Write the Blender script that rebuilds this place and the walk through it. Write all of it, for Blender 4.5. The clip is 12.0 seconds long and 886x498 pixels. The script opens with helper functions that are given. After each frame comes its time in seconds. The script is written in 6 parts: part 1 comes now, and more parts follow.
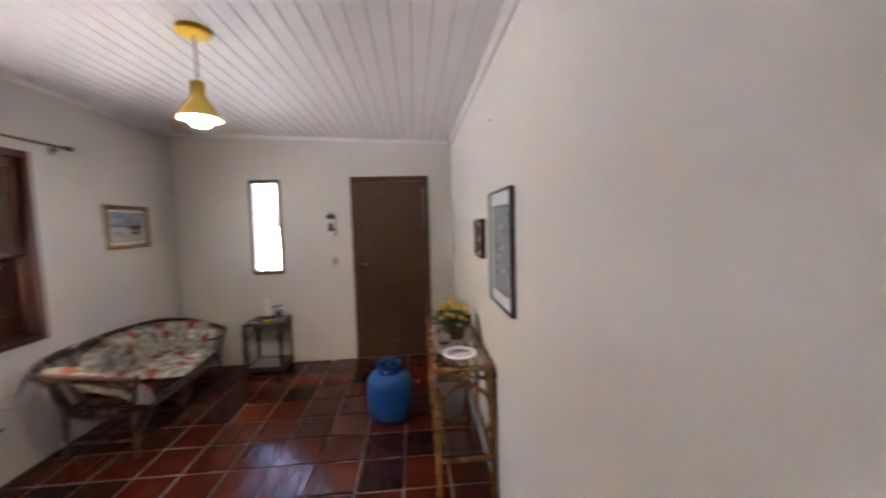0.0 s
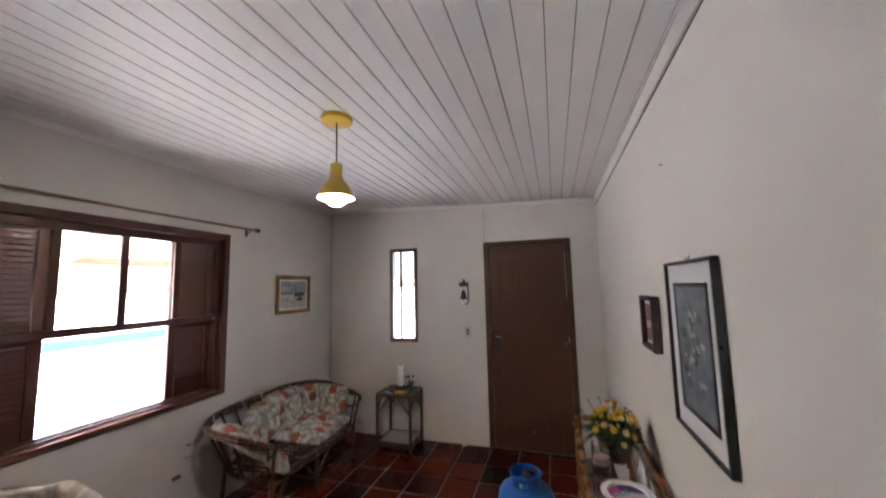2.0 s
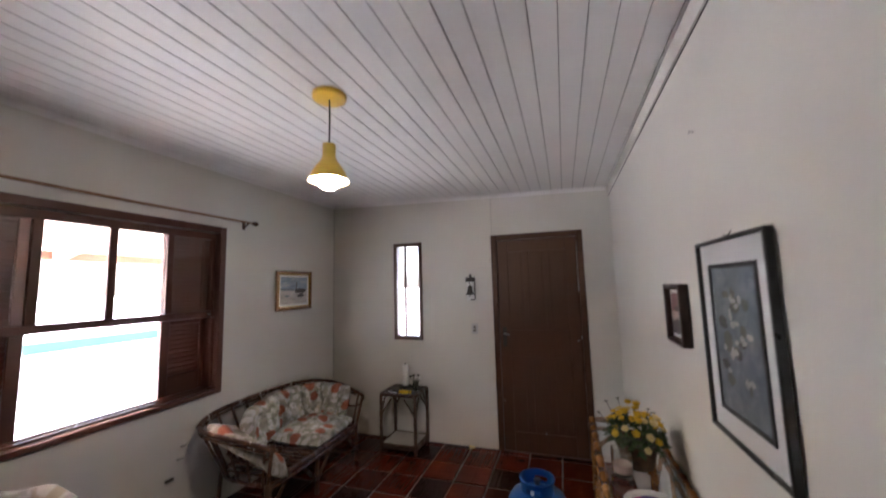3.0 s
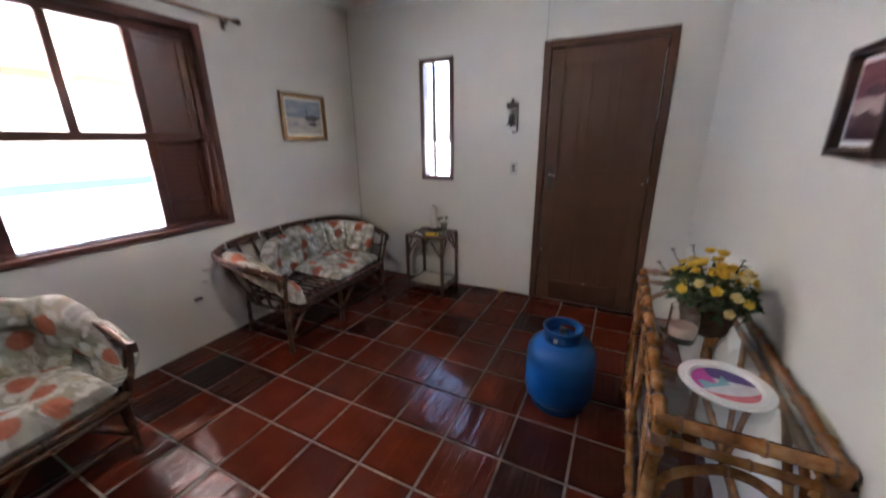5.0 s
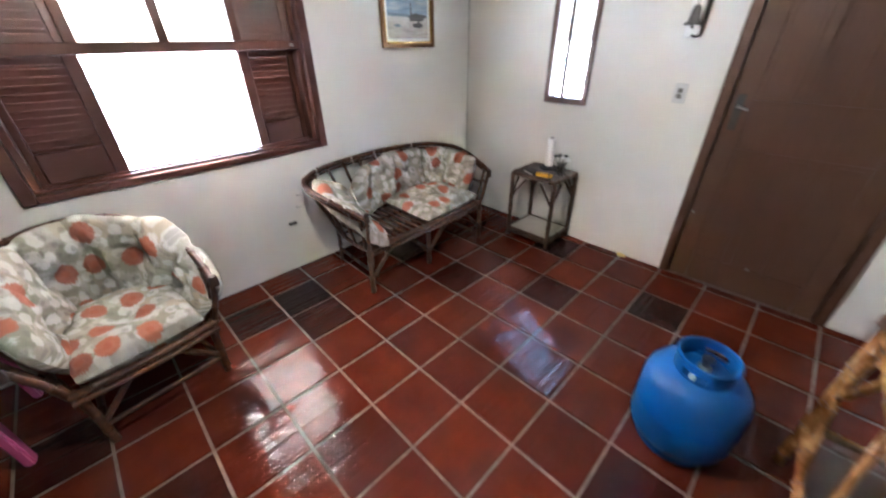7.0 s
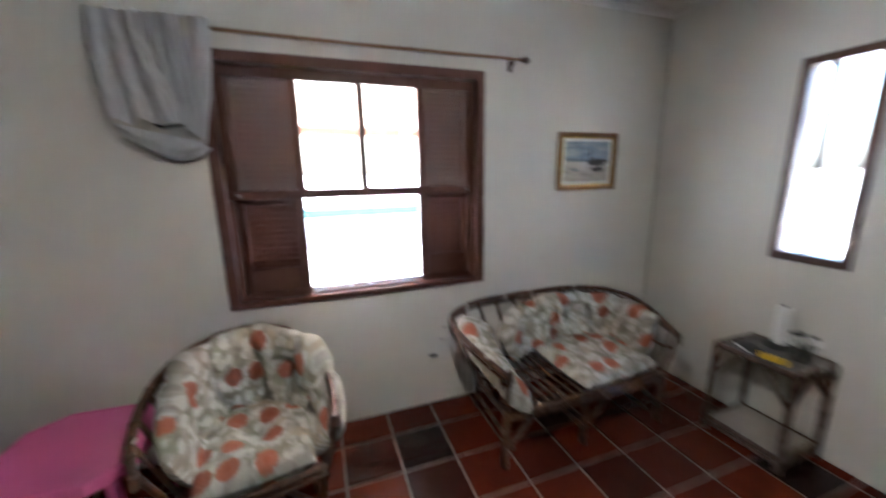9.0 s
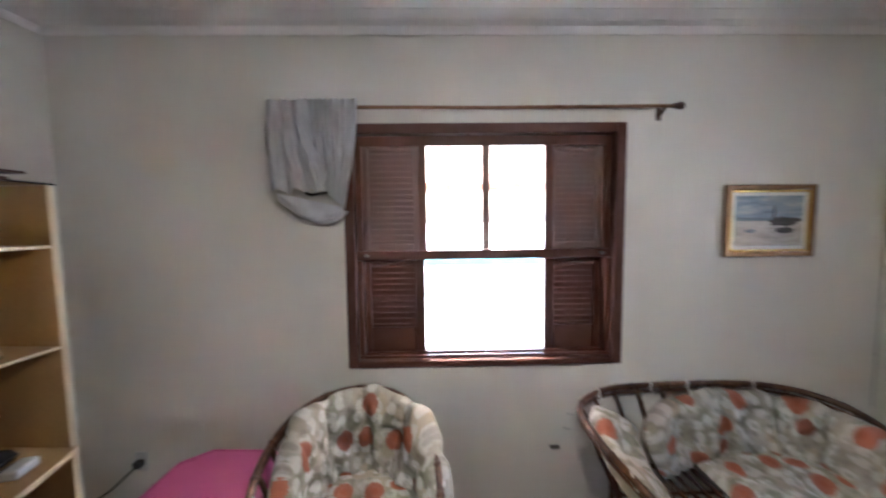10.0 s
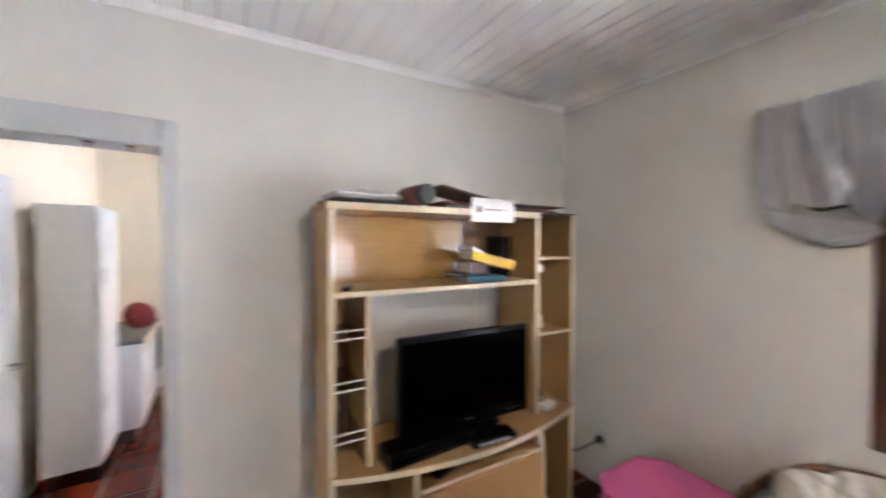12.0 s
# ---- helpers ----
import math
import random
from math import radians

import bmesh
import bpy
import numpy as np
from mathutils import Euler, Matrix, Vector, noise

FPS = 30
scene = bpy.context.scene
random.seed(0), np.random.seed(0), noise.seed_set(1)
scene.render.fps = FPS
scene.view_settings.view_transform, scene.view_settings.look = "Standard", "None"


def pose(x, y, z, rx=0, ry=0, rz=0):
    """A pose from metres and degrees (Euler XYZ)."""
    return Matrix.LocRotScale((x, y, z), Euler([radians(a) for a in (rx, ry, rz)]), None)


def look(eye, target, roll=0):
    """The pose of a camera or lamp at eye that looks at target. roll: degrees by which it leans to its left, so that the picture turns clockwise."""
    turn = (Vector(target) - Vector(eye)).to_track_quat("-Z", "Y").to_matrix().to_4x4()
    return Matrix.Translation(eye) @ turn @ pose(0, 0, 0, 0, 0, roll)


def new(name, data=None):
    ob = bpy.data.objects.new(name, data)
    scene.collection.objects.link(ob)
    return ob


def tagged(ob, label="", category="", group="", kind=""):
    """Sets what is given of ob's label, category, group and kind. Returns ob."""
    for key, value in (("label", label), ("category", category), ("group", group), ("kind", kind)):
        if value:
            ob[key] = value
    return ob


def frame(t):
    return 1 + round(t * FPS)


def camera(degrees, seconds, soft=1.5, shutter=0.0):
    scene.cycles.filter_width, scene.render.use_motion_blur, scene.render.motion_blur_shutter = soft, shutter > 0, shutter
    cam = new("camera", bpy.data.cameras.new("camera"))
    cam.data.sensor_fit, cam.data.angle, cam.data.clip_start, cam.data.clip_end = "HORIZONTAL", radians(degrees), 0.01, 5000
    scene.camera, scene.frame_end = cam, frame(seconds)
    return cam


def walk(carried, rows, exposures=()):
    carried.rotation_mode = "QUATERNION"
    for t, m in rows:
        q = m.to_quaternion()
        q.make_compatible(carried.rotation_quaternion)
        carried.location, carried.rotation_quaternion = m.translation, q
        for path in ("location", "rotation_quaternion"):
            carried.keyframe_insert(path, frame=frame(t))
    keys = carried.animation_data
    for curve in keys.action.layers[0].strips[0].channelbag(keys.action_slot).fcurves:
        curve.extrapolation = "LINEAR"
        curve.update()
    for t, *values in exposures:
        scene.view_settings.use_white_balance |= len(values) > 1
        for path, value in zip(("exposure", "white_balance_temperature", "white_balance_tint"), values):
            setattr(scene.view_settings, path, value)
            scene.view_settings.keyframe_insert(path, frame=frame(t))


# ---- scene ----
cam = camera(102.5, 12.0, 2.0, 0.9)
PATH = [
    (0, (0.118, 0.014, 1.589), (0.274, 2.002, 1.437), -1.5),
    (0.5, (0.126, 0.127, 1.61), (-0.113, 2.108, 1.484), -1.4),
    (1, (0.165, 0.273, 1.618), (-0.329, 2.21, 1.556), -1.3),
    (1.5, (0.134, 0.343, 1.642), (-0.442, 2.258, 1.663), -0.9),
    (2, (0.119, 0.378, 1.673), (-0.469, 2.278, 1.877), -1.3),
    (2.5, (0.095, 0.441, 1.665), (-0.494, 2.333, 1.933), -1.5),
    (4.3, (0.103, 0.877, 1.465), (-0.751, 2.663, 1.181), -1.0),
    (4.5, (0.098, 0.929, 1.453), (-0.777, 2.69, 1.089), -0.9),
    (5, (0.065, 1.081, 1.407), (-0.795, 2.789, 0.824), -0.7),
    (5.5, (0.1, 1.27, 1.35), (-0.781, 2.874, 0.543), -1.1),
    (6, (0.041, 1.327, 1.346), (-0.891, 2.788, 0.348), -0.7),
    (6.5, (-0.049, 1.414, 1.408), (-1.134, 2.726, 0.358), -0.7),
    (6.7, (-0.092, 1.461, 1.439), (-1.243, 2.719, 0.394), -0.7),
    (8.3, (-0.288, 1.773, 1.505), (-1.867, 2.778, 0.799), -1.1),
    (8.5, (-0.306, 1.781, 1.557), (-1.958, 2.704, 0.91), -0.7),
    (9, (-0.426, 1.723, 1.552), (-2.275, 2.36, 1.135), -0.9),
    (9.5, (-0.527, 1.701, 1.586), (-2.49, 1.988, 1.332), -0.8),
    (10, (-0.614, 1.704, 1.632), (-2.608, 1.747, 1.479), -0.7),
    (10.5, (-0.626, 1.703, 1.636), (-2.59, 1.336, 1.545), -0.6),
    (11, (-0.596, 1.69, 1.622), (-2.345, 0.722, 1.569), -0.2),
    (11.5, (-0.506, 1.607, 1.633), (-1.905, 0.178, 1.593), 0.1),
    (12, (-0.365, 1.499, 1.64), (-1.429, -0.195, 1.603), 0.1),
]
EXPOSURES = [(0.0, 5.0, 6040, 20), (1.0, 4.85, 5990, 20), (2.5, 4.5, 5880, 20), (4.5, 4.75, 5680, 21), (5.0, 4.97, 5480, 18),
             (5.5, 5.33, 5340, 15), (6.5, 6.17, 5350, 13), (8.5, 5.37, 5280, 9), (9.0, 5.11, 5330, 10.5), (9.5, 5.28, 5380, 13),
             (10.0, 5.35, 5430, 14), (10.5, 5.31, 5530, 14), (11.0, 5.27, 5530, 12), (11.5, 4.92, 5470, 14), (12.0, 5.75, 5570, 15)]
walk(cam, [(t, look(eye, target, roll)) for t, eye, target, roll in PATH], EXPOSURES)

# ---- world and sun ----
SUN_EL, SUN_AZ = 52.0, 250.0   # elevation; compass angle from +y towards +x
world = bpy.data.worlds.new("sky")
scene.world = world
world.use_nodes = True
wn = world.node_tree.nodes
sky = wn.new("ShaderNodeTexSky")
sky.sky_type = 'NISHITA'
sky.sun_disc = False
sky.dust_density = 4.0
sky.sun_elevation = radians(SUN_EL)
sky.sun_rotation = radians(SUN_AZ)
wn["Background"].inputs["Strength"].default_value = 0.10
world.node_tree.links.new(sky.outputs[0], wn["Background"].inputs["Color"])
sun_data = bpy.data.lights.new("sun", 'SUN')
sun_data.energy, sun_data.angle, sun_data.color = 5.0, radians(0.5), (1.0, 0.96, 0.91)
sun = new("sun", sun_data)
az, el = radians(SUN_AZ), radians(SUN_EL)
sun_from = Vector((math.sin(az) * math.cos(el), math.cos(az) * math.cos(el), math.sin(el)))
sun.matrix_world = look(sun_from * 30, (0, 0, 0))

# ---- plan ----
XW, XR = -2.53, 0.553          # window wall, long bare wall
YT, YD = -0.27, 4.20           # wall with the shelf unit, wall with the door
WT = 0.15                      # wall thickness
TILE_X, TILE_Y, TX, TY = 0.289, 0.2975, -0.286, 2.044


def ceil_z(x):
    return 2.63 - (x - XW) * 0.034


# ---- materials ----
class Mat:
    """A node material under construction."""

    def __init__(self, name, rough=0.6, metal=0.0, spec=0.5):
        self.m = bpy.data.materials.new(name)
        self.m.use_nodes = True
        self.t = self.m.node_tree
        self.b = self.t.nodes["Principled BSDF"]
        self.b.inputs["Roughness"].default_value = rough
        self.b.inputs["Metallic"].default_value = metal
        self.b.inputs["Specular IOR Level"].default_value = spec
        self.co = None

    def node(self, kind, **values):
        n = self.t.nodes.new(kind)
        for key, value in values.items():
            n.inputs[key].default_value = value
        return n

    def link(self, a, b):
        self.t.links.new(a, b)

    def coords(self, scale=(1, 1, 1), space="Object"):
        tc = self.node("ShaderNodeTexCoord")
        mp = self.node("ShaderNodeMapping")
        mp.inputs["Scale"].default_value = scale
        self.link(tc.outputs[space], mp.inputs["Vector"])
        return mp.outputs[0]

    def world_coords(self, scale=(1, 1, 1)):
        g = self.node("ShaderNodeNewGeometry")
        mp = self.node("ShaderNodeMapping")
        mp.inputs["Scale"].default_value = scale
        self.link(g.outputs["Position"], mp.inputs["Vector"])
        return mp.outputs[0]

    def noise(self, co, scale, detail=4.0, rough=0.55, dist=0.0):
        n = self.node("ShaderNodeTexNoise", Scale=scale, Detail=detail, Roughness=rough, Distortion=dist)
        self.link(co, n.inputs["Vector"])
        return n.outputs["Fac"]

    def ramp(self, fac, stops):
        r = self.node("ShaderNodeValToRGB")
        e = r.color_ramp.elements
        while len(e) < len(stops):
            e.new(0.5)
        for el_, (p, c) in zip(e, stops):
            el_.position = p
            el_.color = (*c, 1) if len(c) == 3 else c
        self.link(fac, r.inputs[0])
        return r.outputs[0]

    def mix(self, fac, a, b, blend='MIX'):
        n = self.node("ShaderNodeMix")
        n.data_type, n.blend_type = 'RGBA', blend
        for sock, v in ((n.inputs[0], fac), (n.inputs[6], a), (n.inputs[7], b)):
            if hasattr(v, "is_linked"):
                self.link(v, sock)
            elif isinstance(v, tuple):
                sock.default_value = (*v, 1)
            else:
                sock.default_value = v
        return n.outputs[2]

    def math(self, op, a, b=0.0):
        n = self.node("ShaderNodeMath")
        n.operation = op
        for sock, v in ((n.inputs[0], a), (n.inputs[1], b)):
            if hasattr(v, "is_linked"):
                self.link(v, sock)
            else:
                sock.default_value = v
        return n.outputs[0]

    def color(self, c):
        if hasattr(c, "is_linked"):
            self.link(c, self.b.inputs["Base Color"])
        else:
            self.b.inputs["Base Color"].default_value = (*c, 1)
        return self

    def rough(self, v):
        self.link(v, self.b.inputs["Roughness"])
        return self

    def bump(self, h, strength=0.3, dist=0.002):
        n = self.node("ShaderNodeBump", Strength=strength, Distance=dist)
        self.link(h, n.inputs["Height"])
        self.link(n.outputs[0], self.b.inputs["Normal"])
        return self

    def random(self):
        return self.node("ShaderNodeObjectInfo").outputs["Random"]

    def island(self):
        return self.node("ShaderNodeNewGeometry").outputs["Random Per Island"]


def two_tone(name, a, b, scale=6.0, fine=90.0, rough=0.6, bump=0.15, dist=0.001, stretch=(1, 1, 1), metal=0.0, spec=0.5):
    """Paint, plaster, plastic: two close colours in patches, with a fine grain."""
    m = Mat(name, rough, metal, spec)
    co = m.coords(stretch)
    big = m.noise(co, scale)
    m.color(m.ramp(big, [(0.3, a), (0.7, b)]))
    m.bump(m.noise(co, fine, 3.0), bump, dist)
    m.rough(m.math('ADD', rough - 0.06, m.math('MULTIPLY', m.noise(co, scale * 3), 0.12)))
    return m.m


def make_wall(name, a, b):
    m = Mat(name, 0.75, 0, 0.3)
    co = m.world_coords()
    c = m.mix(m.math('MULTIPLY', m.noise(co, 40, 3), 0.25), m.ramp(m.noise(co, 1.3, 3), [(0.3, a), (0.7, b)]), (0.62, 0.60, 0.56))
    m.color(c)
    m.bump(m.math('ADD', m.noise(co, 9, 5), m.math('MULTIPLY', m.noise(co, 120, 3), 0.35)), 0.35, 0.004)
    return m.m


WALL = make_wall("wall_paint", (0.69, 0.676, 0.626), (0.65, 0.637, 0.588))
WALL_K = make_wall("kitchen_paint", (0.78, 0.69, 0.53), (0.74, 0.66, 0.51))
CEIL = two_tone("ceiling_pvc", (0.80, 0.79, 0.78), (0.77, 0.76, 0.75), 2.0, 60, 0.55, 0.05)
GAP = two_tone("ceiling_gap", (0.10, 0.09, 0.085), (0.07, 0.065, 0.06), 5)
TRIM = two_tone("casing_paint", (0.55, 0.56, 0.56), (0.5, 0.51, 0.51), 4, 80, 0.45)
GREY = two_tone("old_plaster", (0.5, 0.49, 0.46), (0.42, 0.41, 0.39), 3, 40, 0.8)


def make_tile(name, stops):
    m = Mat(name, 0.25, 0, 0.28)
    co = m.world_coords()
    r = m.random()
    base = m.ramp(r, stops)
    blot = m.ramp(m.noise(co, 7, 5), [(0.3, (0.82, 0.80, 0.80)), (0.7, (1.12, 1.12, 1.12))])
    c = m.mix(1.0, base, blot, 'MULTIPLY')
    dust = m.ramp(m.noise(co, 26, 6, 0.7), [(0.55, (0, 0, 0)), (0.8, (1, 1, 1))])
    m.color(m.mix(m.math('MULTIPLY', dust, 0.04), c, (0.3, 0.16, 0.12)))
    m.rough(m.ramp(m.noise(co, 5, 5, 0.6), [(0.25, (0.055,) * 3), (0.8, (0.11,) * 3)]))
    streak = m.noise(m.world_coords((42, 0.9, 1)), 1.0, 2, 0.5, 0.1)
    m.bump(m.math('ADD', m.math('MULTIPLY', streak, 1.5), m.math('MULTIPLY', m.noise(co, 5, 2), 0.12)), 0.55, 0.006)
    return m.m


TILE_M = make_tile("glazed_clay", [(0.0, (0.070, 0.0120, 0.0070)), (0.25, (0.086, 0.0137, 0.0073)), (0.75, (0.103, 0.0158, 0.0074)), (1.0, (0.122, 0.0190, 0.0076))])
TILE_DARK = make_tile("overfired_clay", [(0.0, (0.022, 0.0085, 0.0080)), (0.5, (0.034, 0.0092, 0.0070)), (1.0, (0.048, 0.0100, 0.0068))])


def make_grout():
    m = Mat("grout", 0.85)
    co = m.world_coords()
    m.color(m.ramp(m.noise(co, 12, 6, 0.65), [(0.3, (0.13, 0.086, 0.070)), (0.5, (0.23, 0.165, 0.135)), (0.7, (0.33, 0.25, 0.205))]))
    m.bump(m.noise(co, 150, 3), 0.5, 0.002)
    return m.m


GROUT = make_grout()


def make_painted_wood(name, a, b, rough, stretch):
    m = Mat(name, rough, 0, 0.5)
    co = m.coords()
    grain = m.noise(m.coords(stretch), 5, 5, 0.6, 0.4)
    m.color(m.ramp(m.math('ADD', m.math('MULTIPLY', grain, 0.6), m.math('MULTIPLY', m.noise(co, 3), 0.4)), [(0.3, a), (0.7, b)]))
    m.rough(m.math('ADD', rough - 0.08, m.math('MULTIPLY', m.noise(co, 9, 4), 0.16)))
    m.bump(grain, 0.25, 0.0015)
    return m.m


DOOR_W = make_painted_wood("brown_door_paint", (0.072, 0.0295, 0.0145), (0.098, 0.0425, 0.0205), 0.42, (14, 14, 1))
WIN_W = make_painted_wood("brown_window_paint", (0.075, 0.026, 0.017), (0.105, 0.040, 0.026), 0.38, (10, 2, 10))
OAK = make_painted_wood("beech_laminate", (0.42, 0.245, 0.096), (0.50, 0.31, 0.128), 0.4, (1.5, 12, 12))
OAK_GLOSS = two_tone("polished_beech_back", (0.43, 0.245, 0.074), (0.50, 0.295, 0.094), 5, 40, 0.16, 0.02, 0.0005, (1.5, 9, 9), 0.0, 0.5)
OAK_EDGE = two_tone("pale_laminate_edge", (0.66, 0.55, 0.38), (0.60, 0.49, 0.33), 8, 60, 0.45)
# plain darker brown for the backs; its tone also holds the side bays' shade
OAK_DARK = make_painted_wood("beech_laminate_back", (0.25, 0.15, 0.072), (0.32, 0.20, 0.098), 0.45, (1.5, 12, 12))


def make_cane(name, a, b, c, rough=0.35, fine=0.5):
    m = Mat(name, rough, 0, 0.5)
    co = m.coords()
    f = m.math('ADD', m.math('MULTIPLY', m.noise(co, 60, 5, 0.6), fine), m.math('MULTIPLY', m.noise(co, 14, 4), 1 - fine))
    m.color(m.ramp(f, [(0.3, a), (0.5, b), (0.68, c)]))
    m.bump(m.noise(co, 180, 4), 0.3, 0.0015)
    return m.m


BAMBOO = make_cane("bamboo", (0.11, 0.040, 0.011), (0.27, 0.115, 0.032), (0.46, 0.245, 0.085), 0.2, 0.22)
NODE = make_cane("bamboo_node", (0.06, 0.025, 0.012), (0.13, 0.055, 0.022), (0.22, 0.10, 0.035), 0.45)
CANE = make_cane("dark_cane", (0.020, 0.008, 0.005), (0.065, 0.026, 0.011), (0.19, 0.083, 0.030), 0.36)
CANE_NODE = make_cane("cane_node", (0.02, 0.012, 0.008), (0.05, 0.025, 0.015), (0.09, 0.045, 0.02), 0.5)
OLDCANE = make_cane("brown_cane", (0.035, 0.018, 0.011), (0.075, 0.038, 0.022), (0.13, 0.07, 0.04), 0.45)


def make_floral():
    """Cotton printed with ragged orange flowers, sage leaves and white blooms on a pale ground."""
    m = Mat("floral_cotton", 0.85, 0, 0.2)
    tc = m.node("ShaderNodeTexCoord")
    co = tc.outputs["UV"]

    def vec(op, a, b=None, k=None):
        n = m.node("ShaderNodeVectorMath")
        n.operation = op
        m.link(a, n.inputs[0])
        if hasattr(b, "is_linked"):
            m.link(b, n.inputs[1])
        elif b is not None:
            n.inputs[1].default_value = b
        if k is not None:
            n.inputs["Scale"].default_value = k
        return n

    def blooms(scale, shift, radius, soft, ragged, petals, scatter=0.72):
        """Round spots with a ragged outline: how far in, and the cell's own random colour."""
        moved = vec('ADD', co, shift).outputs[0]
        v = m.node("ShaderNodeTexVoronoi", Scale=scale, Randomness=scatter)
        v.voronoi_dimensions = '2D'
        m.link(moved, v.inputs["Vector"])
        away = vec('SUBTRACT', moved, v.outputs["Position"])
        ring = vec('ADD', vec('SCALE', vec('NORMALIZE', away.outputs[0]).outputs[0], None, petals).outputs[0], v.outputs["Color"])
        edge = m.math('ADD', radius - ragged * 0.5, m.math('MULTIPLY', m.noise(ring.outputs[0], 2.2, 3.0, 0.7), ragged))
        inside = m.math('SUBTRACT', edge, v.outputs["Distance"])
        return m.ramp(m.math('ADD', m.math('MULTIPLY', inside, 1.0 / soft), 0.5), [(0.0, (0, 0, 0)), (1.0, (1, 1, 1))]), v.outputs["Color"]

    def red_of(c):
        n = m.node("ShaderNodeSeparateColor")
        m.link(c, n.inputs[0])
        return n.outputs

    base = m.ramp(m.noise(co, 14, 4), [(0.35, (0.29, 0.285, 0.245)), (0.65, (0.38, 0.37, 0.32))])
    sage, sc = blooms(10.0, (0.31, 0.12, 0), 0.42, 0.10, 0.34, 1.6)
    base = m.mix(m.math('MULTIPLY', sage, 0.62), base, m.ramp(red_of(sc)[0], [(0.3, (0.17, 0.19, 0.13)), (0.6, (0.26, 0.25, 0.20)), (0.8, (0.36, 0.31, 0.22))]))
    white, wc = blooms(15.0, (0.93, 0.45, 0), 0.36, 0.08, 0.36, 2.4)
    base = m.mix(m.math('MULTIPLY', white, 0.7), base, (0.50, 0.50, 0.48))
    grey, gc = blooms(19.0, (0.47, 0.81, 0), 0.22, 0.10, 0.24, 2.0)
    base = m.mix(m.math('MULTIPLY', grey, 0.45), base, (0.16, 0.16, 0.14))
    flower, fc = blooms(7.2, (0, 0, 0), 0.31, 0.04, 0.24, 3.6, 0.5)
    pick = red_of(fc)
    flower = m.math('MULTIPLY', flower, m.math('GREATER_THAN', pick[0], 0.46))
    red = m.mix(m.noise(co, 55, 3), m.ramp(pick[1], [(0.3, (0.36, 0.105, 0.052)), (0.6, (0.29, 0.085, 0.046)), (0.85, (0.19, 0.062, 0.046))]), (0.33, 0.13, 0.075))
    c = m.mix(m.math('MULTIPLY', flower, 0.95), base, red)
    heart, hc = blooms(7.2, (0, 0, 0), 0.11, 0.06, 0.08, 2.0, 0.5)
    c = m.mix(m.math('MULTIPLY', m.math('MULTIPLY', heart, flower), 0.45), c, (0.30, 0.08, 0.035))
    m.color(c)
    m.bump(m.math('ADD', m.noise(co, 11, 5, 0.6, 0.6), m.math('MULTIPLY', m.noise(co, 220, 2), 0.06)), 0.65, 0.020)
    return m.m


FLORAL = make_floral()
GAS_BLUE = two_tone("blue_cylinder_paint", (0.0025, 0.068, 0.285), (0.006, 0.105, 0.37), 5, 70, 0.42, 0.3, 0.001)
STEEL = two_tone("worn_steel", (0.32, 0.31, 0.30), (0.22, 0.21, 0.20), 10, 90, 0.35, 0.1, 0.001, metal=1.0)
IRON = two_tone("dark_iron", (0.03, 0.025, 0.022), (0.05, 0.04, 0.035), 20, 90, 0.55)
YELLOW = two_tone("yellow_enamel", (0.80, 0.54, 0.045), (0.74, 0.48, 0.035), 5, 60, 0.35, 0.05)
PINK = two_tone("pink_plastic", (0.64, 0.125, 0.325), (0.57, 0.105, 0.285), 3, 120, 0.38, 0.1)
BLACK = two_tone("black_plastic", (0.002, 0.002, 0.0024), (0.0035, 0.0035, 0.004), 6, 90, 0.3, 0.08, spec=0.12)
MATT_BLACK = two_tone("matt_black", (0.012, 0.011, 0.011), (0.02, 0.019, 0.018), 6, 90, 0.6, 0.08)
SCREEN = two_tone("tv_screen", (0.0008, 0.0008, 0.001), (0.0012, 0.0012, 0.0015), 2, 40, 0.14, 0.0, spec=0.08)
WHITE = two_tone("white_plastic", (0.75, 0.75, 0.74), (0.68, 0.68, 0.67), 5, 90, 0.4, 0.05)
PAPER = two_tone("white_paper", (0.78, 0.78, 0.77), (0.72, 0.72, 0.71), 6, 90, 0.8, 0.1)
ENAMEL = two_tone("white_cabinet_enamel", (0.72, 0.72, 0.72), (0.67, 0.67, 0.68), 2, 60, 0.3, 0.05)
CLOTH = two_tone("grey_curtain_cloth", (0.66, 0.67, 0.69), (0.76, 0.77, 0.79), 7, 260, 0.9, 0.4, 0.002)
ROD_W = make_painted_wood("tan_rod_wood", (0.20, 0.105, 0.05), (0.27, 0.15, 0.075), 0.4, (12, 2, 12))
STRING = two_tone("white_cord", (0.7, 0.68, 0.62), (0.6, 0.58, 0.53), 30, 200, 0.8)
SLATE = two_tone("table_top_laminate", (0.13, 0.12, 0.115), (0.19, 0.18, 0.17), 9, 80, 0.22, 0.1)
SHELF_W = two_tone("pale_table_shelf", (0.46, 0.43, 0.37), (0.38, 0.35, 0.3), 6, 60, 0.4)
YELLOW_BOX = two_tone("yellow_card", (0.75, 0.46, 0.01), (0.65, 0.38, 0.01), 8, 60, 0.5)
PETAL = two_tone("yellow_petals", (0.76, 0.52, 0.04), (0.66, 0.38, 0.02), 40, 200, 0.7, 0.3)
PETAL_PALE = two_tone("pale_petals", (0.72, 0.60, 0.28), (0.66, 0.52, 0.18), 40, 200, 0.7, 0.3)
LEAF = two_tone("leaf_green", (0.025, 0.055, 0.016), (0.05, 0.09, 0.025), 30, 150, 0.5, 0.3)
STALK = two_tone("dark_stalk", (0.03, 0.035, 0.02), (0.02, 0.02, 0.015), 30, 150, 0.6)
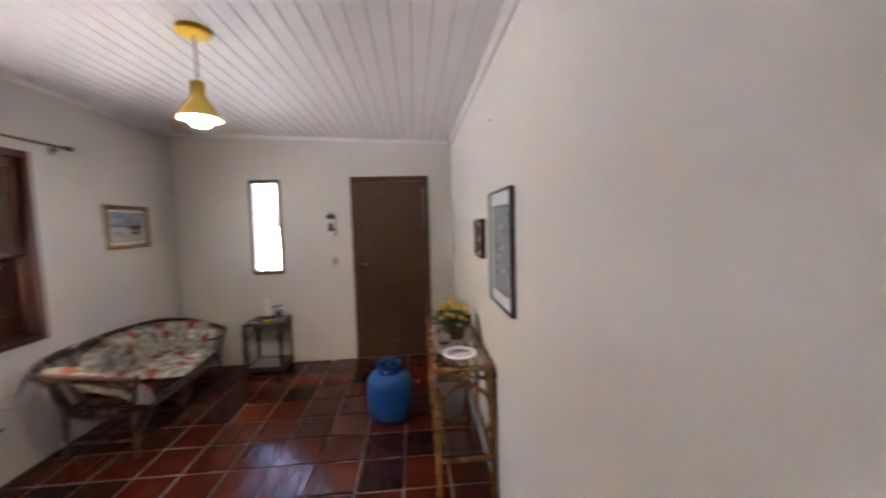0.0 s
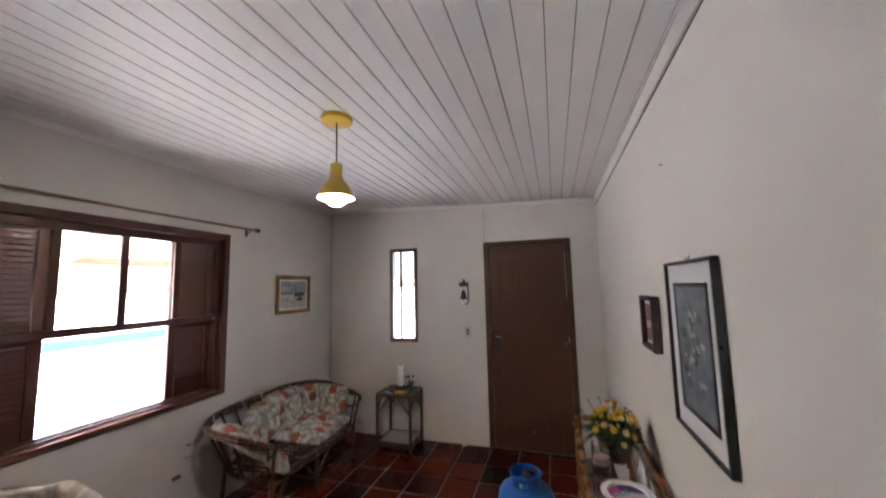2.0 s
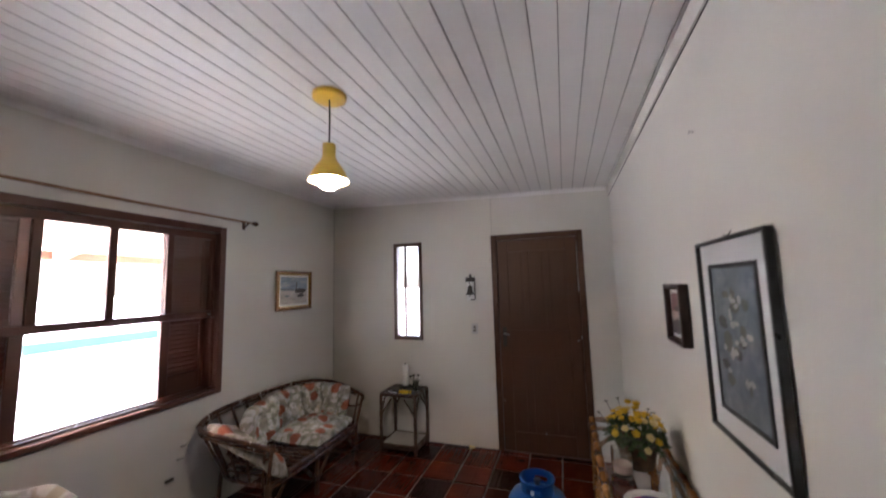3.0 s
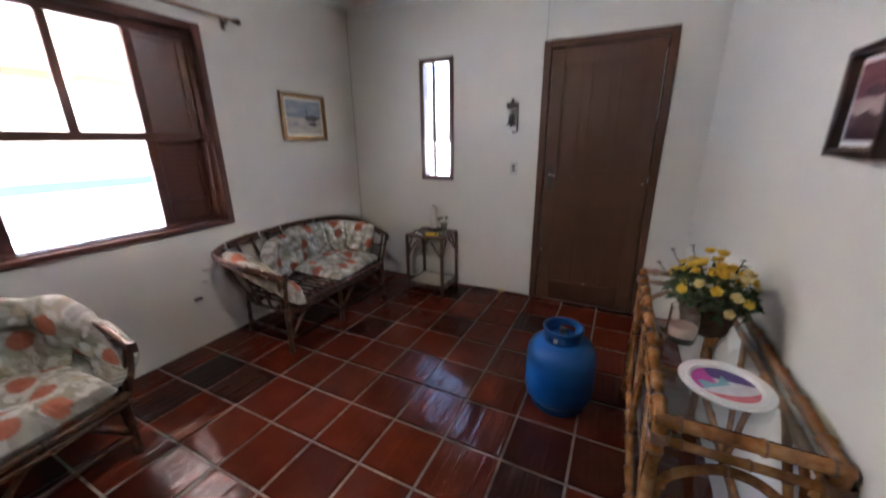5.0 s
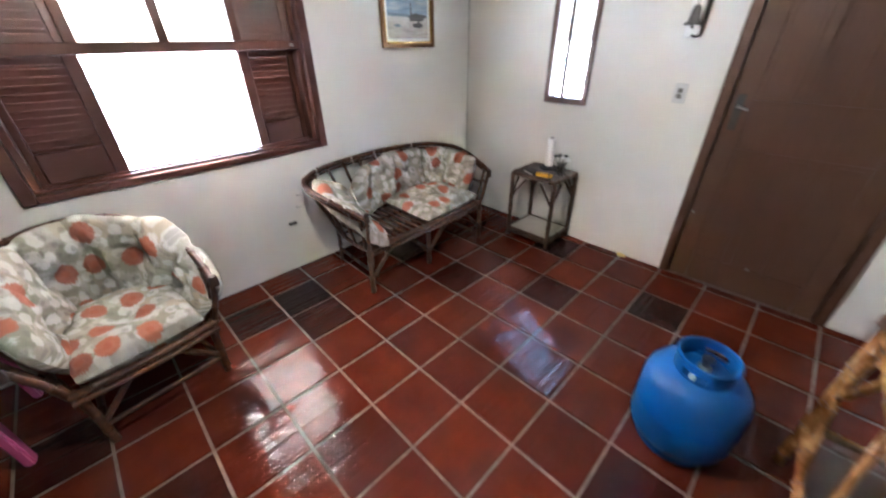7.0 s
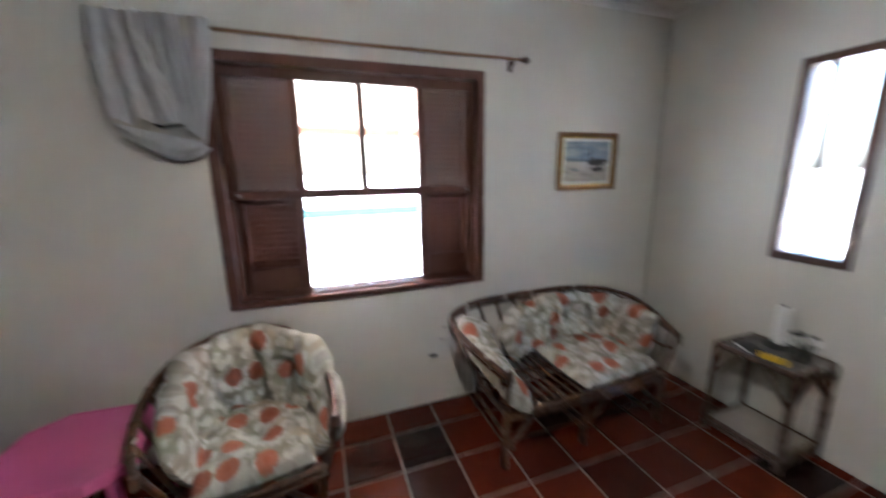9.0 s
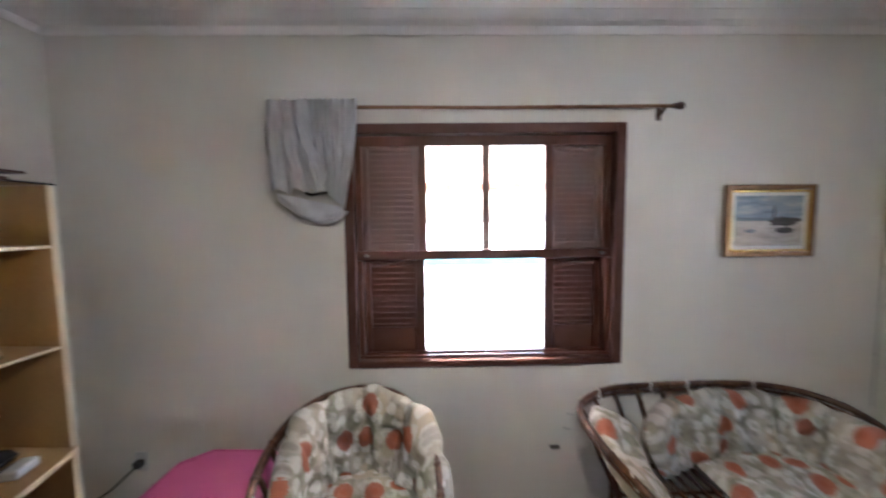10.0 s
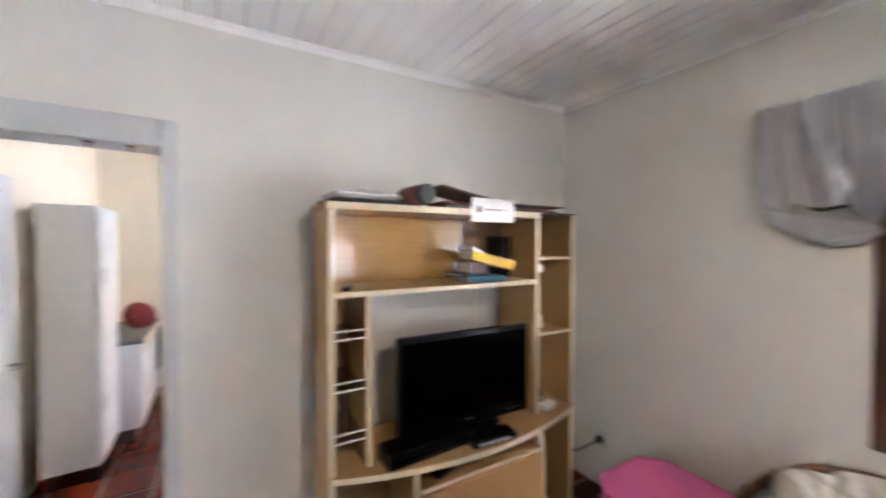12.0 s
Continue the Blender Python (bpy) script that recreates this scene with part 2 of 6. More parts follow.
WICKER = make_cane("wicker", (0.035, 0.018, 0.010), (0.075, 0.038, 0.018), (0.13, 0.07, 0.034), 0.6)
WAX = two_tone("pink_wax", (0.72, 0.55, 0.47), (0.66, 0.49, 0.41), 10, 90, 0.5)
RED = two_tone("red_plastic", (0.24, 0.02, 0.02), (0.18, 0.014, 0.018), 10, 90, 0.4)
DARK_RED = two_tone("dark_red_leather", (0.16, 0.03, 0.025), (0.09, 0.02, 0.018), 10, 120, 0.5)
DARK_BROWN = make_painted_wood("dark_brown_board", (0.055, 0.028, 0.018), (0.085, 0.042, 0.026), 0.5, (2, 14, 14))
TEAL = two_tone("teal_paint", (0.045, 0.150, 0.155), (0.05, 0.135, 0.14), 3, 60, 0.8, spec=0.05)
CONCRETE = two_tone("pale_concrete", (0.78, 0.76, 0.73), (0.71, 0.69, 0.66), 1.5, 40, 0.8, 0.3, 0.004)
OUT_WALL = two_tone("outside_whitewash", (0.82, 0.81, 0.79), (0.78, 0.77, 0.74), 1.2, 40, 0.8, 0.3, 0.003)
EAVE_W = make_painted_wood("pale_eave_boards", (0.62, 0.48, 0.39), (0.70, 0.56, 0.46), 0.6, (2, 12, 12))
FASCIA = two_tone("faded_red_fascia", (0.20, 0.085, 0.055), (0.25, 0.11, 0.07), 4, 60, 0.8, spec=0.05)
RED_ROOF = two_tone("clay_roof", (0.36, 0.17, 0.11), (0.42, 0.22, 0.15), 4, 40, 0.8)
DARK_GREEN = two_tone("dark_green_cloth", (0.02, 0.07, 0.045), (0.03, 0.09, 0.06), 10, 90, 0.8)
BLUE_CARD = two_tone("blue_card", (0.05, 0.20, 0.30), (0.04, 0.16, 0.25), 10, 90, 0.6)
GREY_STONE = two_tone("grey_stone_worktop", (0.1, 0.1, 0.1), (0.2, 0.2, 0.2), 60, 200, 0.25)
CREAM = two_tone("cream_ceramic", (0.6, 0.5, 0.36), (0.5, 0.42, 0.3), 10, 90, 0.4)


def make_glass(name, tint=(0.95, 0.97, 0.96), rough=0.01):
    m = Mat(name, rough, 0, 0.5)
    m.b.inputs["Base Color"].default_value = (*tint, 1)
    m.b.inputs["Transmission Weight"].default_value = 1.0
    m.b.inputs["IOR"].default_value = 1.45
    return m.m


GLASS = make_glass("clear_glass")
DUSTY = make_glass("dusty_window_glass", (0.86, 0.87, 0.86), 0.02)
DUSTY.node_tree.nodes["Principled BSDF"].inputs["Transmission Weight"].default_value = 0.965
SMOKED = make_glass("grey_tint_glass", (0.72, 0.74, 0.75), 0.03)


def make_bulb():
    m = Mat("lit_bulb", 0.5)
    m.b.inputs["Base Color"].default_value = (1, 1, 1, 1)
    m.b.inputs["Emission Color"].default_value = (1.0, 0.80, 0.53, 1)
    m.b.inputs["Emission Strength"].default_value = 5.5
    return m.m


BULB = make_bulb()
GILT = two_tone("gilt_frame", (0.20, 0.105, 0.04), (0.13, 0.07, 0.028), 12, 120, 0.3, 0.2, 0.001, metal=0.6)
FRAME_BLACK = two_tone("black_frame", (0.010, 0.010, 0.011), (0.016, 0.016, 0.016), 8, 90, 0.3, 0.05)
FRAME_BROWN = two_tone("brown_frame", (0.028, 0.011, 0.009), (0.04, 0.016, 0.012), 8, 90, 0.3, 0.05)
MAT_BOARD = two_tone("white_mat_board", (0.66, 0.67, 0.67), (0.61, 0.62, 0.62), 6, 120, 0.5)
GOLD = two_tone("gold_lip", (0.72, 0.5, 0.16), (0.6, 0.4, 0.12), 12, 120, 0.25, 0.1, 0.001, metal=1.0)


# ---- mesh helpers ----
def finish(name, bm, material, smooth=True, angle=40):
    me = bpy.data.meshes.new(name)
    bmesh.ops.recalc_face_normals(bm, faces=bm.faces)
    lim = radians(angle)
    for e in bm.edges:
        e.smooth = len(e.link_faces) == 2 and e.calc_face_angle(0) < lim
    for f in bm.faces:
        f.smooth = smooth
    bm.to_mesh(me)
    bm.free()
    for m in (material if isinstance(material, (list, tuple)) else [material]):
        me.materials.append(m)
    return me


def part(name, bm, material, parent=None, label="", smooth=True, angle=40):
    """Links a bmesh as ONE mesh object under a thing or a part."""
    ob = new(name, finish(name, bm, material, smooth, angle))
    ob.parent = parent
    return tagged(ob, label)


def thing(name, label, category, m=None, group="", kind=""):
    ob = new(name)
    ob.empty_display_size = 0.1
    if m is not None:
        ob.matrix_world = m
    return tagged(ob, label, category, group, kind)


def box(bm, x0, y0, z0, x1, y1, z1, bevel=0.0, seg=1, m=None, mat=0):
    made = bmesh.ops.create_cube(bm, size=1.0)["verts"]
    bmesh.ops.scale(bm, vec=(abs(x1 - x0), abs(y1 - y0), abs(z1 - z0)), verts=made)
    bmesh.ops.translate(bm, vec=((x0 + x1) / 2, (y0 + y1) / 2, (z0 + z1) / 2), verts=made)
    if m is not None:
        bmesh.ops.transform(bm, matrix=m, verts=made)
    faces = list({f for v in made for f in v.link_faces})
    for f in faces:
        f.material_index = mat
    if bevel > 0:
        edges = list({e for v in made for e in v.link_edges})
        out = bmesh.ops.bevel(bm, geom=edges, offset=bevel, segments=seg, affect='EDGES', profile=0.6)
        for f in out["faces"]:
            f.material_index = mat
    return bm


def boxes(*specs, bevel=0.0, seg=1):
    bm = bmesh.new()
    for s in specs:
        box(bm, *s, bevel=bevel, seg=seg)
    return bm


def smooth_path(pts, n=8, closed=False):
    """Catmull-Rom through the points."""
    p = [Vector(q) for q in pts]
    out = []
    count = len(p) if closed else len(p) - 1
    for i in range(count):
        if closed:
            a, b, c, d = (p[(i + k) % len(p)] for k in (-1, 0, 1, 2))
        else:
            a, b, c, d = p[max(i - 1, 0)], p[i], p[i + 1], p[min(i + 2, len(p) - 1)]
        for k in range(n):
            t = k / n
            out.append(0.5 * ((2 * b) + (c - a) * t + (2 * a - 5 * b + 4 * c - d) * t * t + (3 * b - a - 3 * c + d) * t ** 3))
    if not closed:
        out.append(p[-1])
    return out


def tube(bm, pts, r, sides=10, closed=False, nodes=0.0, taper=1.0, wobble=0.0):
    """Sweeps a ring along points. nodes: spacing of swollen dark cane joints (material 1)."""
    p = [Vector(q) for q in pts]
    rings_at = []
    if nodes > 0 and not closed:
        total = sum((b - a).length for a, b in zip(p, p[1:]))
        marks = []
        s = nodes * random.uniform(0.3, 0.8)
        while s < total - 0.01:
            marks.append(s)
            s += nodes * random.uniform(0.8, 1.25)
        pos, dist = [], [0.0]
        for a, b in zip(p, p[1:]):
            dist.append(dist[-1] + (b - a).length)

        def at(s_):
            for i_ in range(len(p) - 1):
                if s_ <= dist[i_ + 1]:
                    return p[i_].lerp(p[i_ + 1], (s_ - dist[i_]) / max(dist[i_ + 1] - dist[i_], 1e-9))
            return p[-1]
        for d, q in zip(dist, p):
            rings_at.append((d, q, 1.0, 0))
        for s in marks:
            h = r * 0.45
            rings_at += [(s - h, at(s - h), 1.0, 0), (s - h * 0.4, at(s - h * 0.4), 1.22, 1), (s + h * 0.4, at(s + h * 0.4), 1.2, 1), (s + h, at(s + h), 0.98, 0)]
        rings_at.sort(key=lambda q: q[0])
    else:
        rings_at = [(i, q, 1.0, 0) for i, q in enumerate(p)]
    n = len(rings_at)
    up = Vector((0, 0, 1))
    rings, prev = [], None
    for i, (s, q, k, tag) in enumerate(rings_at):
        a = rings_at[(i - 1) % n][1] if (closed or i) else q
        b = rings_at[(i + 1) % n][1] if (closed or i < n - 1) else q
        d = b - a
        d = d.normalized() if d.length > 1e-9 else Vector((0, 0, 1))
        if prev is None:
            side = d.cross(up)
            if side.length < 0.05:
                side = d.cross(Vector((1, 0, 0)))
        else:
            side = prev - d * prev.dot(d)
        side.normalize()
        prev = side
        o = d.cross(side)
        rr = r * k * (1 + (taper - 1) * i / max(n - 1, 1)) * (1 + wobble * random.uniform(-1, 1))
        rings.append([bm.verts.new(q + rr * (math.cos(j * math.tau / sides) * side + math.sin(j * math.tau / sides) * o)) for j in range(sides)])
    for i in range(n if closed else n - 1):
        a, b = rings[i], rings[(i + 1) % n]
        for j in range(sides):
            f = bm.faces.new((a[j], a[(j + 1) % sides], b[(j + 1) % sides], b[j]))
            f.material_index = 1 if (nodes > 0 and rings_at[i][3] and rings_at[(i + 1) % n][3]) else 0
    if not closed:
        bm.faces.new(rings[0][::-1])
        bm.faces.new(rings[-1])
    return bm


def lathe(bm, profile, sides=32, m=None, cap=True):
    """Turns (radius, z) about the z axis."""
    rings = []
    for r, z in profile:
        if r < 1e-5:
            rings.append([bm.verts.new((0, 0, z))])
        else:
            rings.append([bm.verts.new((r * math.cos(j * math.tau / sides), r * math.sin(j * math.tau / sides), z)) for j in range(sides)])
    for a, b in zip(rings, rings[1:]):
        for j in range(sides):
            k = (j + 1) % sides
            if len(a) == 1 and len(b) == 1:
                continue
            if len(a) == 1:
                bm.faces.new((a[0], b[k], b[j]))
            elif len(b) == 1:
                bm.faces.new((a[j], a[k], b[0]))
            else:
                bm.faces.new((a[j], a[k], b[k], b[j]))
    if cap:
        for r in (rings[0], rings[-1]):
            if len(r) > 2:
                bm.faces.new(r)
    if m is not None:
        bmesh.ops.transform(bm, matrix=m, verts=[v for r in rings for v in r])
    return bm


def poly(bm, pts, mat=0):
    f = bm.faces.new([bm.verts.new(p) for p in pts])
    f.material_index = mat
    return f


def cushion(w, d, h, seg=18, puff=0.5, tufts=(), seed=1, bend=None, rumple=0.012):
    """A soft pad, w x d, thickest in the middle, with rounded edges, dents at tufts and rumpled cloth."""
    bm = bmesh.new()
    flat = bm.loops.layers.uv.new("cloth")
    top, bot = [], []
    plan = {}
    for side, store in ((1, top), (-1, bot)):
        for i in range(seg + 1):
            row = []
            for j in range(seg + 1):
                u, v = i / seg * 2 - 1, j / seg * 2 - 1
                eu, ev = 1 - abs(u) ** 4, 1 - abs(v) ** 4
                t = (max(eu, 0) * max(ev, 0)) ** puff
                x, y = u * w / 2 * (1 - 0.04 * v * v), v * d / 2 * (1 - 0.04 * u * u)
                z = side * h / 2 * t
                for tx, ty in tufts:
                    q = ((x - tx) ** 2 + (y - ty) ** 2) / 0.0045
                    z *= 1 - 0.7 * math.exp(-q)
                if side > 0:
                    z += rumple * (noise.noise(Vector((x * 9 + seed * 3, y * 9, seed))) + 0.45 * noise.noise(Vector((x * 24, y * 24, seed + 7)))) * t
                if side < 0 and (i in (0, seg) or j in (0, seg)):
                    row.append(top[i][j])
                else:
                    row.append(bm.verts.new((x, y, z)))
                plan[row[-1]] = (u * w / 2 + seed * 0.37, v * d / 2 + seed * 0.23)
            store.append(row)
        for i in range(seg):
            for j in range(seg):
                q = (store[i][j], store[i + 1][j], store[i + 1][j + 1], store[i][j + 1])
                bm.faces.new(q if side > 0 else q[::-1])
    for f in bm.faces:
        for corner in f.loops:
            corner[flat].uv = plan[corner.vert]
    if bend:
        for v in bm.verts:
            v.co = Vector(bend(v.co))
    return bm


# ---- the room's shell ----
def setting(name, bm, material, label, category, angle=30):
    return tagged(part(name, bm, material, None, label, True, angle), "", category, "", "structure")


# window 1 opening in the window wall; window 2 and door 1 in the door wall; a passage in the shelf wall
W1Y0, W1Y1, W1Z0, W1Z1 = 1.225, 2.726, 0.838, 2.145
W2X0, W2X1, W2Z0, W2Z1 = -1.722, -1.380, 1.042, 2.110
D1X0, D1X1, D1Z1 = -0.600, 0.292, 2.127
P0, P1, PZ = -0.180, 0.500, 2.015
TOP = 2.80

wall_window = setting("wall_west", boxes(
    (XW - WT, YT - WT, -0.1, XW, W1Y0, TOP), (XW - WT, W1Y1, -0.1, XW, YD + WT, TOP),
    (XW - WT, W1Y0, -0.1, XW, W1Y1, W1Z0), (XW - WT, W1Y0, W1Z1, XW, W1Y1, TOP)),
    WALL, "white painted plaster wall with a window", "wall")
wall_door = setting("wall_north", boxes(
    (XW, YD, -0.1, W2X0, YD + WT, TOP), (W2X0, YD, -0.1, W2X1, YD + WT, W2Z0), (W2X0, YD, W2Z1, W2X1, YD + WT, TOP),
    (W2X1, YD, -0.1, D1X0, YD + WT, TOP), (D1X0, YD, D1Z1, D1X1, YD + WT, TOP), (D1X1, YD, -0.1, XR, YD + WT, TOP)),
    WALL, "white painted plaster wall with the brown entrance door", "wall")
wall_right = setting("wall_east", boxes((XR, YT - WT, -0.1, XR + WT, YD + WT, TOP)), WALL, "long white painted plaster wall with pictures", "wall")
wall_tv = setting("wall_south", boxes(
    (XW, YT - WT, -0.1, P0, YT, TOP), (P0, YT - WT, PZ, P1, YT, TOP), (P1, YT - WT, -0.1, XR, YT, TOP)),
    WALL, "white painted wall with an open passage to the kitchen", "wall")
# kitchen beyond the passage: closing walls, with a wide window on its west side
wall_k1 = setting("wall_kitchen_south", boxes((XW, -3.6 - WT, -0.1, XR + 2 * WT, -3.6, TOP)), WALL_K, "cream painted kitchen wall", "wall")
wall_k3 = setting("wall_kitchen_east", boxes((XR + WT, -3.6, -0.1, XR + 2 * WT, YT - WT, TOP)), WALL_K, "cream painted kitchen wall behind cabinets", "wall")
wall_k2 = setting("wall_kitchen_west", boxes(
    (XW - WT, -3.6 - WT, -0.1, XW, -2.75, TOP), (XW - WT, -1.80, -0.1, XW, YT - WT, TOP),
    (XW - WT, -2.75, -0.1, XW, -1.80, 1.00), (XW - WT, -2.75, 1.82, XW, -1.80, TOP)), WALL_K, "cream painted kitchen wall with a window", "wall")
kitchen_ceiling = setting("ceiling_kitchen", boxes((XW, -3.6, 2.62, XR + WT, YT - WT, 2.70)), CEIL, "white kitchen ceiling", "ceiling")
roof_slab = setting("roof", boxes((XW - WT, -3.6 - WT, TOP, XR + 2 * WT, YD + WT, TOP + 0.12)), RED_ROOF, "clay roof over the house", "roof")


def build_ceiling():
    bm = bmesh.new()
    w, x = 0.0993, XW
    while x < XR - 0.001:
        x1 = min(x + (0.0795 if x == XW else w), XR)
        made = bmesh.ops.create_cube(bm, size=1.0)["verts"]
        for v in made:
            px = x + 0.0017 if v.co.x < 0 else x1 - 0.0017
            py = YT if v.co.y < 0 else YD
            v.co = Vector((px, py, ceil_z(px) + (0.012 if v.co.z > 0 else 0)))
        edges = [e for e in {e for v in made for e in v.link_edges} if abs(e.verts[0].co.y - e.verts[1].co.y) > 1 and e.verts[0].co.z < ceil_z(e.verts[0].co.x) + 0.006]
        bmesh.ops.bevel(bm, geom=edges, offset=0.002, segments=2, affect='EDGES')
        x = x1
    backing = [(XW, YT), (XR, YT), (XR, YD), (XW, YD)]
    poly(bm, [(px, py, ceil_z(px) + 0.007) for px, py in backing], 1)
    return bm


ceiling = setting("ceiling", build_ceiling(), [CEIL, GAP], "white PVC plank ceiling with fine dark joints", "ceiling")


def moulding(a, b, inward, name):
    """A small rounded strip where wall and ceiling meet."""
    bm = bmesh.new()
    prof = [(0, -0.036), (0.007, -0.036), (0.009, -0.024), (0.014, -0.010), (0.020, -0.006), (0.021, -0.001), (0, -0.001)]
    ends = []
    for x, y in (a, b):
        z = ceil_z(x)
        ends.append([bm.verts.new((x + inward[0] * u, y + inward[1] * u, ceil_z(x + inward[0] * u) + v)) for u, v in prof])
    for i in range(len(prof)):
        k = (i + 1) % len(prof)
        bm.faces.new((ends[0][i], ends[0][k], ends[1][k], ends[1][i]))
    bm.faces.new(ends[0][::-1])
    bm.faces.new(ends[1])
    return setting(name, bm, CEIL, "narrow white ceiling moulding", "trim", 60)


moulding((XW, YT), (XW, YD), (1, 0), "trim_west")


def build_east_batten():
    """A flat painted batten under the ceiling; a dark strip draws the shadow gap along its lower edge."""
    z = ceil_z(XR)
    bm = boxes((XR - 0.011, YT, z - 0.080, XR, YD, z + 0.004), bevel=0.002)
    box(bm, XR - 0.0035, YT, z - 0.0845, XR, YD, z - 0.0803, mat=1)
    return setting("trim_east", bm, [WALL, GAP], "flat painted batten with a dark strip below for its shadow gap", "trim")


build_east_batten()
moulding((XW + 0.022, YD), (XR - 0.022, YD), (0, -1), "trim_north")
moulding((XW + 0.022, YT), (XR - 0.022, YT), (0, 1), "trim_south")


# ---- passage casing ----
def build_passage():
    c = 0.048
    t = thing("door_2", "light grey painted casing of an open passage without a leaf", "door frame", pose(0, 0, 0), "", "structure")
    for x0, x1, nm in ((P0 - c, P0 + 0.006, "jamb"), (P1 - 0.006, XR, "jamb")):
        part(nm, boxes((x0, YT - WT - 0.012, 0, x1, YT + 0.014, PZ + 0.10), bevel=0.004), TRIM, t)
    part("lintel", boxes((P0 + 0.007, YT - WT - 0.012, PZ - 0.006, P1 - 0.007, YT + 0.014, PZ + 0.10), bevel=0.004), TRIM, t)
    for x in (-0.08, 0.04):
        part("hook", lathe(bmesh.new(), [(0.014, 0), (0.014, 0.004), (0.006, 0.006), (0.006, 0.02), (0, 0.02)], 12, pose(x, YT - 0.03, PZ - 0.006, 180)), IRON, t, "small dark iron fitting")
    return t


build_passage()


# ---- entrance door ----
def build_entrance_door():
    t = thing("door_1", "closed brown painted wooden panel door in a brown frame", "door", pose(0, 0, 0), "", "structure")
    f = 0.055
    y0, y1 = YD - 0.018, YD + WT
    part("door_frame", boxes((D1X0, y0, 0, D1X0 + f, y1, D1Z1), (D1X1 - f, y0, 0, D1X1, y1, D1Z1), (D1X0 + f, y0, D1Z1 - f, D1X1 - f, y1, D1Z1), bevel=0.004), DOOR_W, t)
    part("door_stop", boxes((D1X0 + f, YD + 0.036, 0, D1X0 + f + 0.02, y1, D1Z1 - f), (D1X1 - f - 0.02, YD + 0.036, 0, D1X1 - f, y1, D1Z1 - f), (D1X0 + f + 0.02, YD + 0.036, D1Z1 - f - 0.02, D1X1 - f - 0.02, y1, D1Z1 - f)), DOOR_W, t)
    x0, x1, z0, z1 = D1X0 + f + 0.004, D1X1 - f - 0.004, 0.008, D1Z1 - f - 0.004
    ya, yb = YD - 0.002, YD + 0.034
    st = 0.105
    leaf = part("door_leaf", boxes(
        (x0, ya, z0, x0 + st, yb, z1), (x1 - st, ya, z0, x1, yb, z1),
        (x0 + st, ya, z1 - 0.12, x1 - st, yb, z1), (x0 + st, ya, 0.90, x1 - st, yb, 1.165), (x0 + st, ya, z0, x1 - st, yb, 0.19), bevel=0.003), DOOR_W, t)
    w = (x1 - x0 - 2 * st)
    mun = 0.05
    pw = (w - 2 * mun) / 3
    for lo, hi in ((0.19, 0.90), (1.165, z1 - 0.12)):
        for i in range(3):
            px = x0 + st + i * (pw + mun)
            bm = boxes((px, ya + 0.007, lo, px + pw, yb - 0.004, hi))
            box(bm, px + 0.022, ya + 0.003, lo + 0.022, px + pw - 0.022, ya + 0.0075, hi - 0.022, bevel=0.003)
            part("panel", bm, DOOR_W, leaf)
            if i < 2:
                part("muntin", boxes((px + pw, ya + 0.001, lo, px + pw + mun, yb, hi), bevel=0.003), DOOR_W, leaf)
    h = part("door_handle", boxes((x0 + 0.028, ya - 0.004, 1.00, x0 + 0.066, ya, 1.19), bevel=0.0015), IRON, t, "dark metal lever handle with plate")
    lev = bmesh.new()
    tube(lev, [(x0 + 0.047, ya - 0.004, 1.13), (x0 + 0.047, ya - 0.045, 1.13), (x0 + 0.055, ya - 0.05, 1.13), (x0 + 0.10, ya - 0.046, 1.118)], 0.007, 8)
    part("lever", lev, STEEL, h)
    key = bmesh.new()
    lathe(key, [(0.009, 0), (0.009, 0.006), (0, 0.006)], 10, pose(x0 + 0.047, ya - 0.004, 1.04, 90))
    part("keyhole", key, IRON, h)
    for x, z in ((x0 + 0.02, 0.475), (-0.14, 0.195), (0.20, 1.07)):
        part("door_stud", lathe(bmesh.new(), [(0.009, 0), (0.008, 0.004), (0, 0.006)], 12, pose(x, ya, z, 90)), STEEL, t, "small pale metal stud")
    # pale strips imitate the daylight that leaks past the leaf's right edge
    leaks = bmesh.new()
    for z_a, z_b in ((1.53, 1.60), (1.605, 1.79), (1.80, 1.985), (1.08, 1.12)):
        box(leaks, x1 - 0.0045, ya - 0.0012, z_a, x1 - 0.0005, ya + 0.004, z_b, bevel=0.0006)
    part("light_leak", leaks, PAPER, t, "pale strips standing in for daylight through the door gap")
    part("threshold", boxes((D1X0 + f, y0 + 0.004, -0.004, D1X1 - f, y1, 0.006), bevel=0.002), DOOR_W, t)
    return t


build_entrance_door()


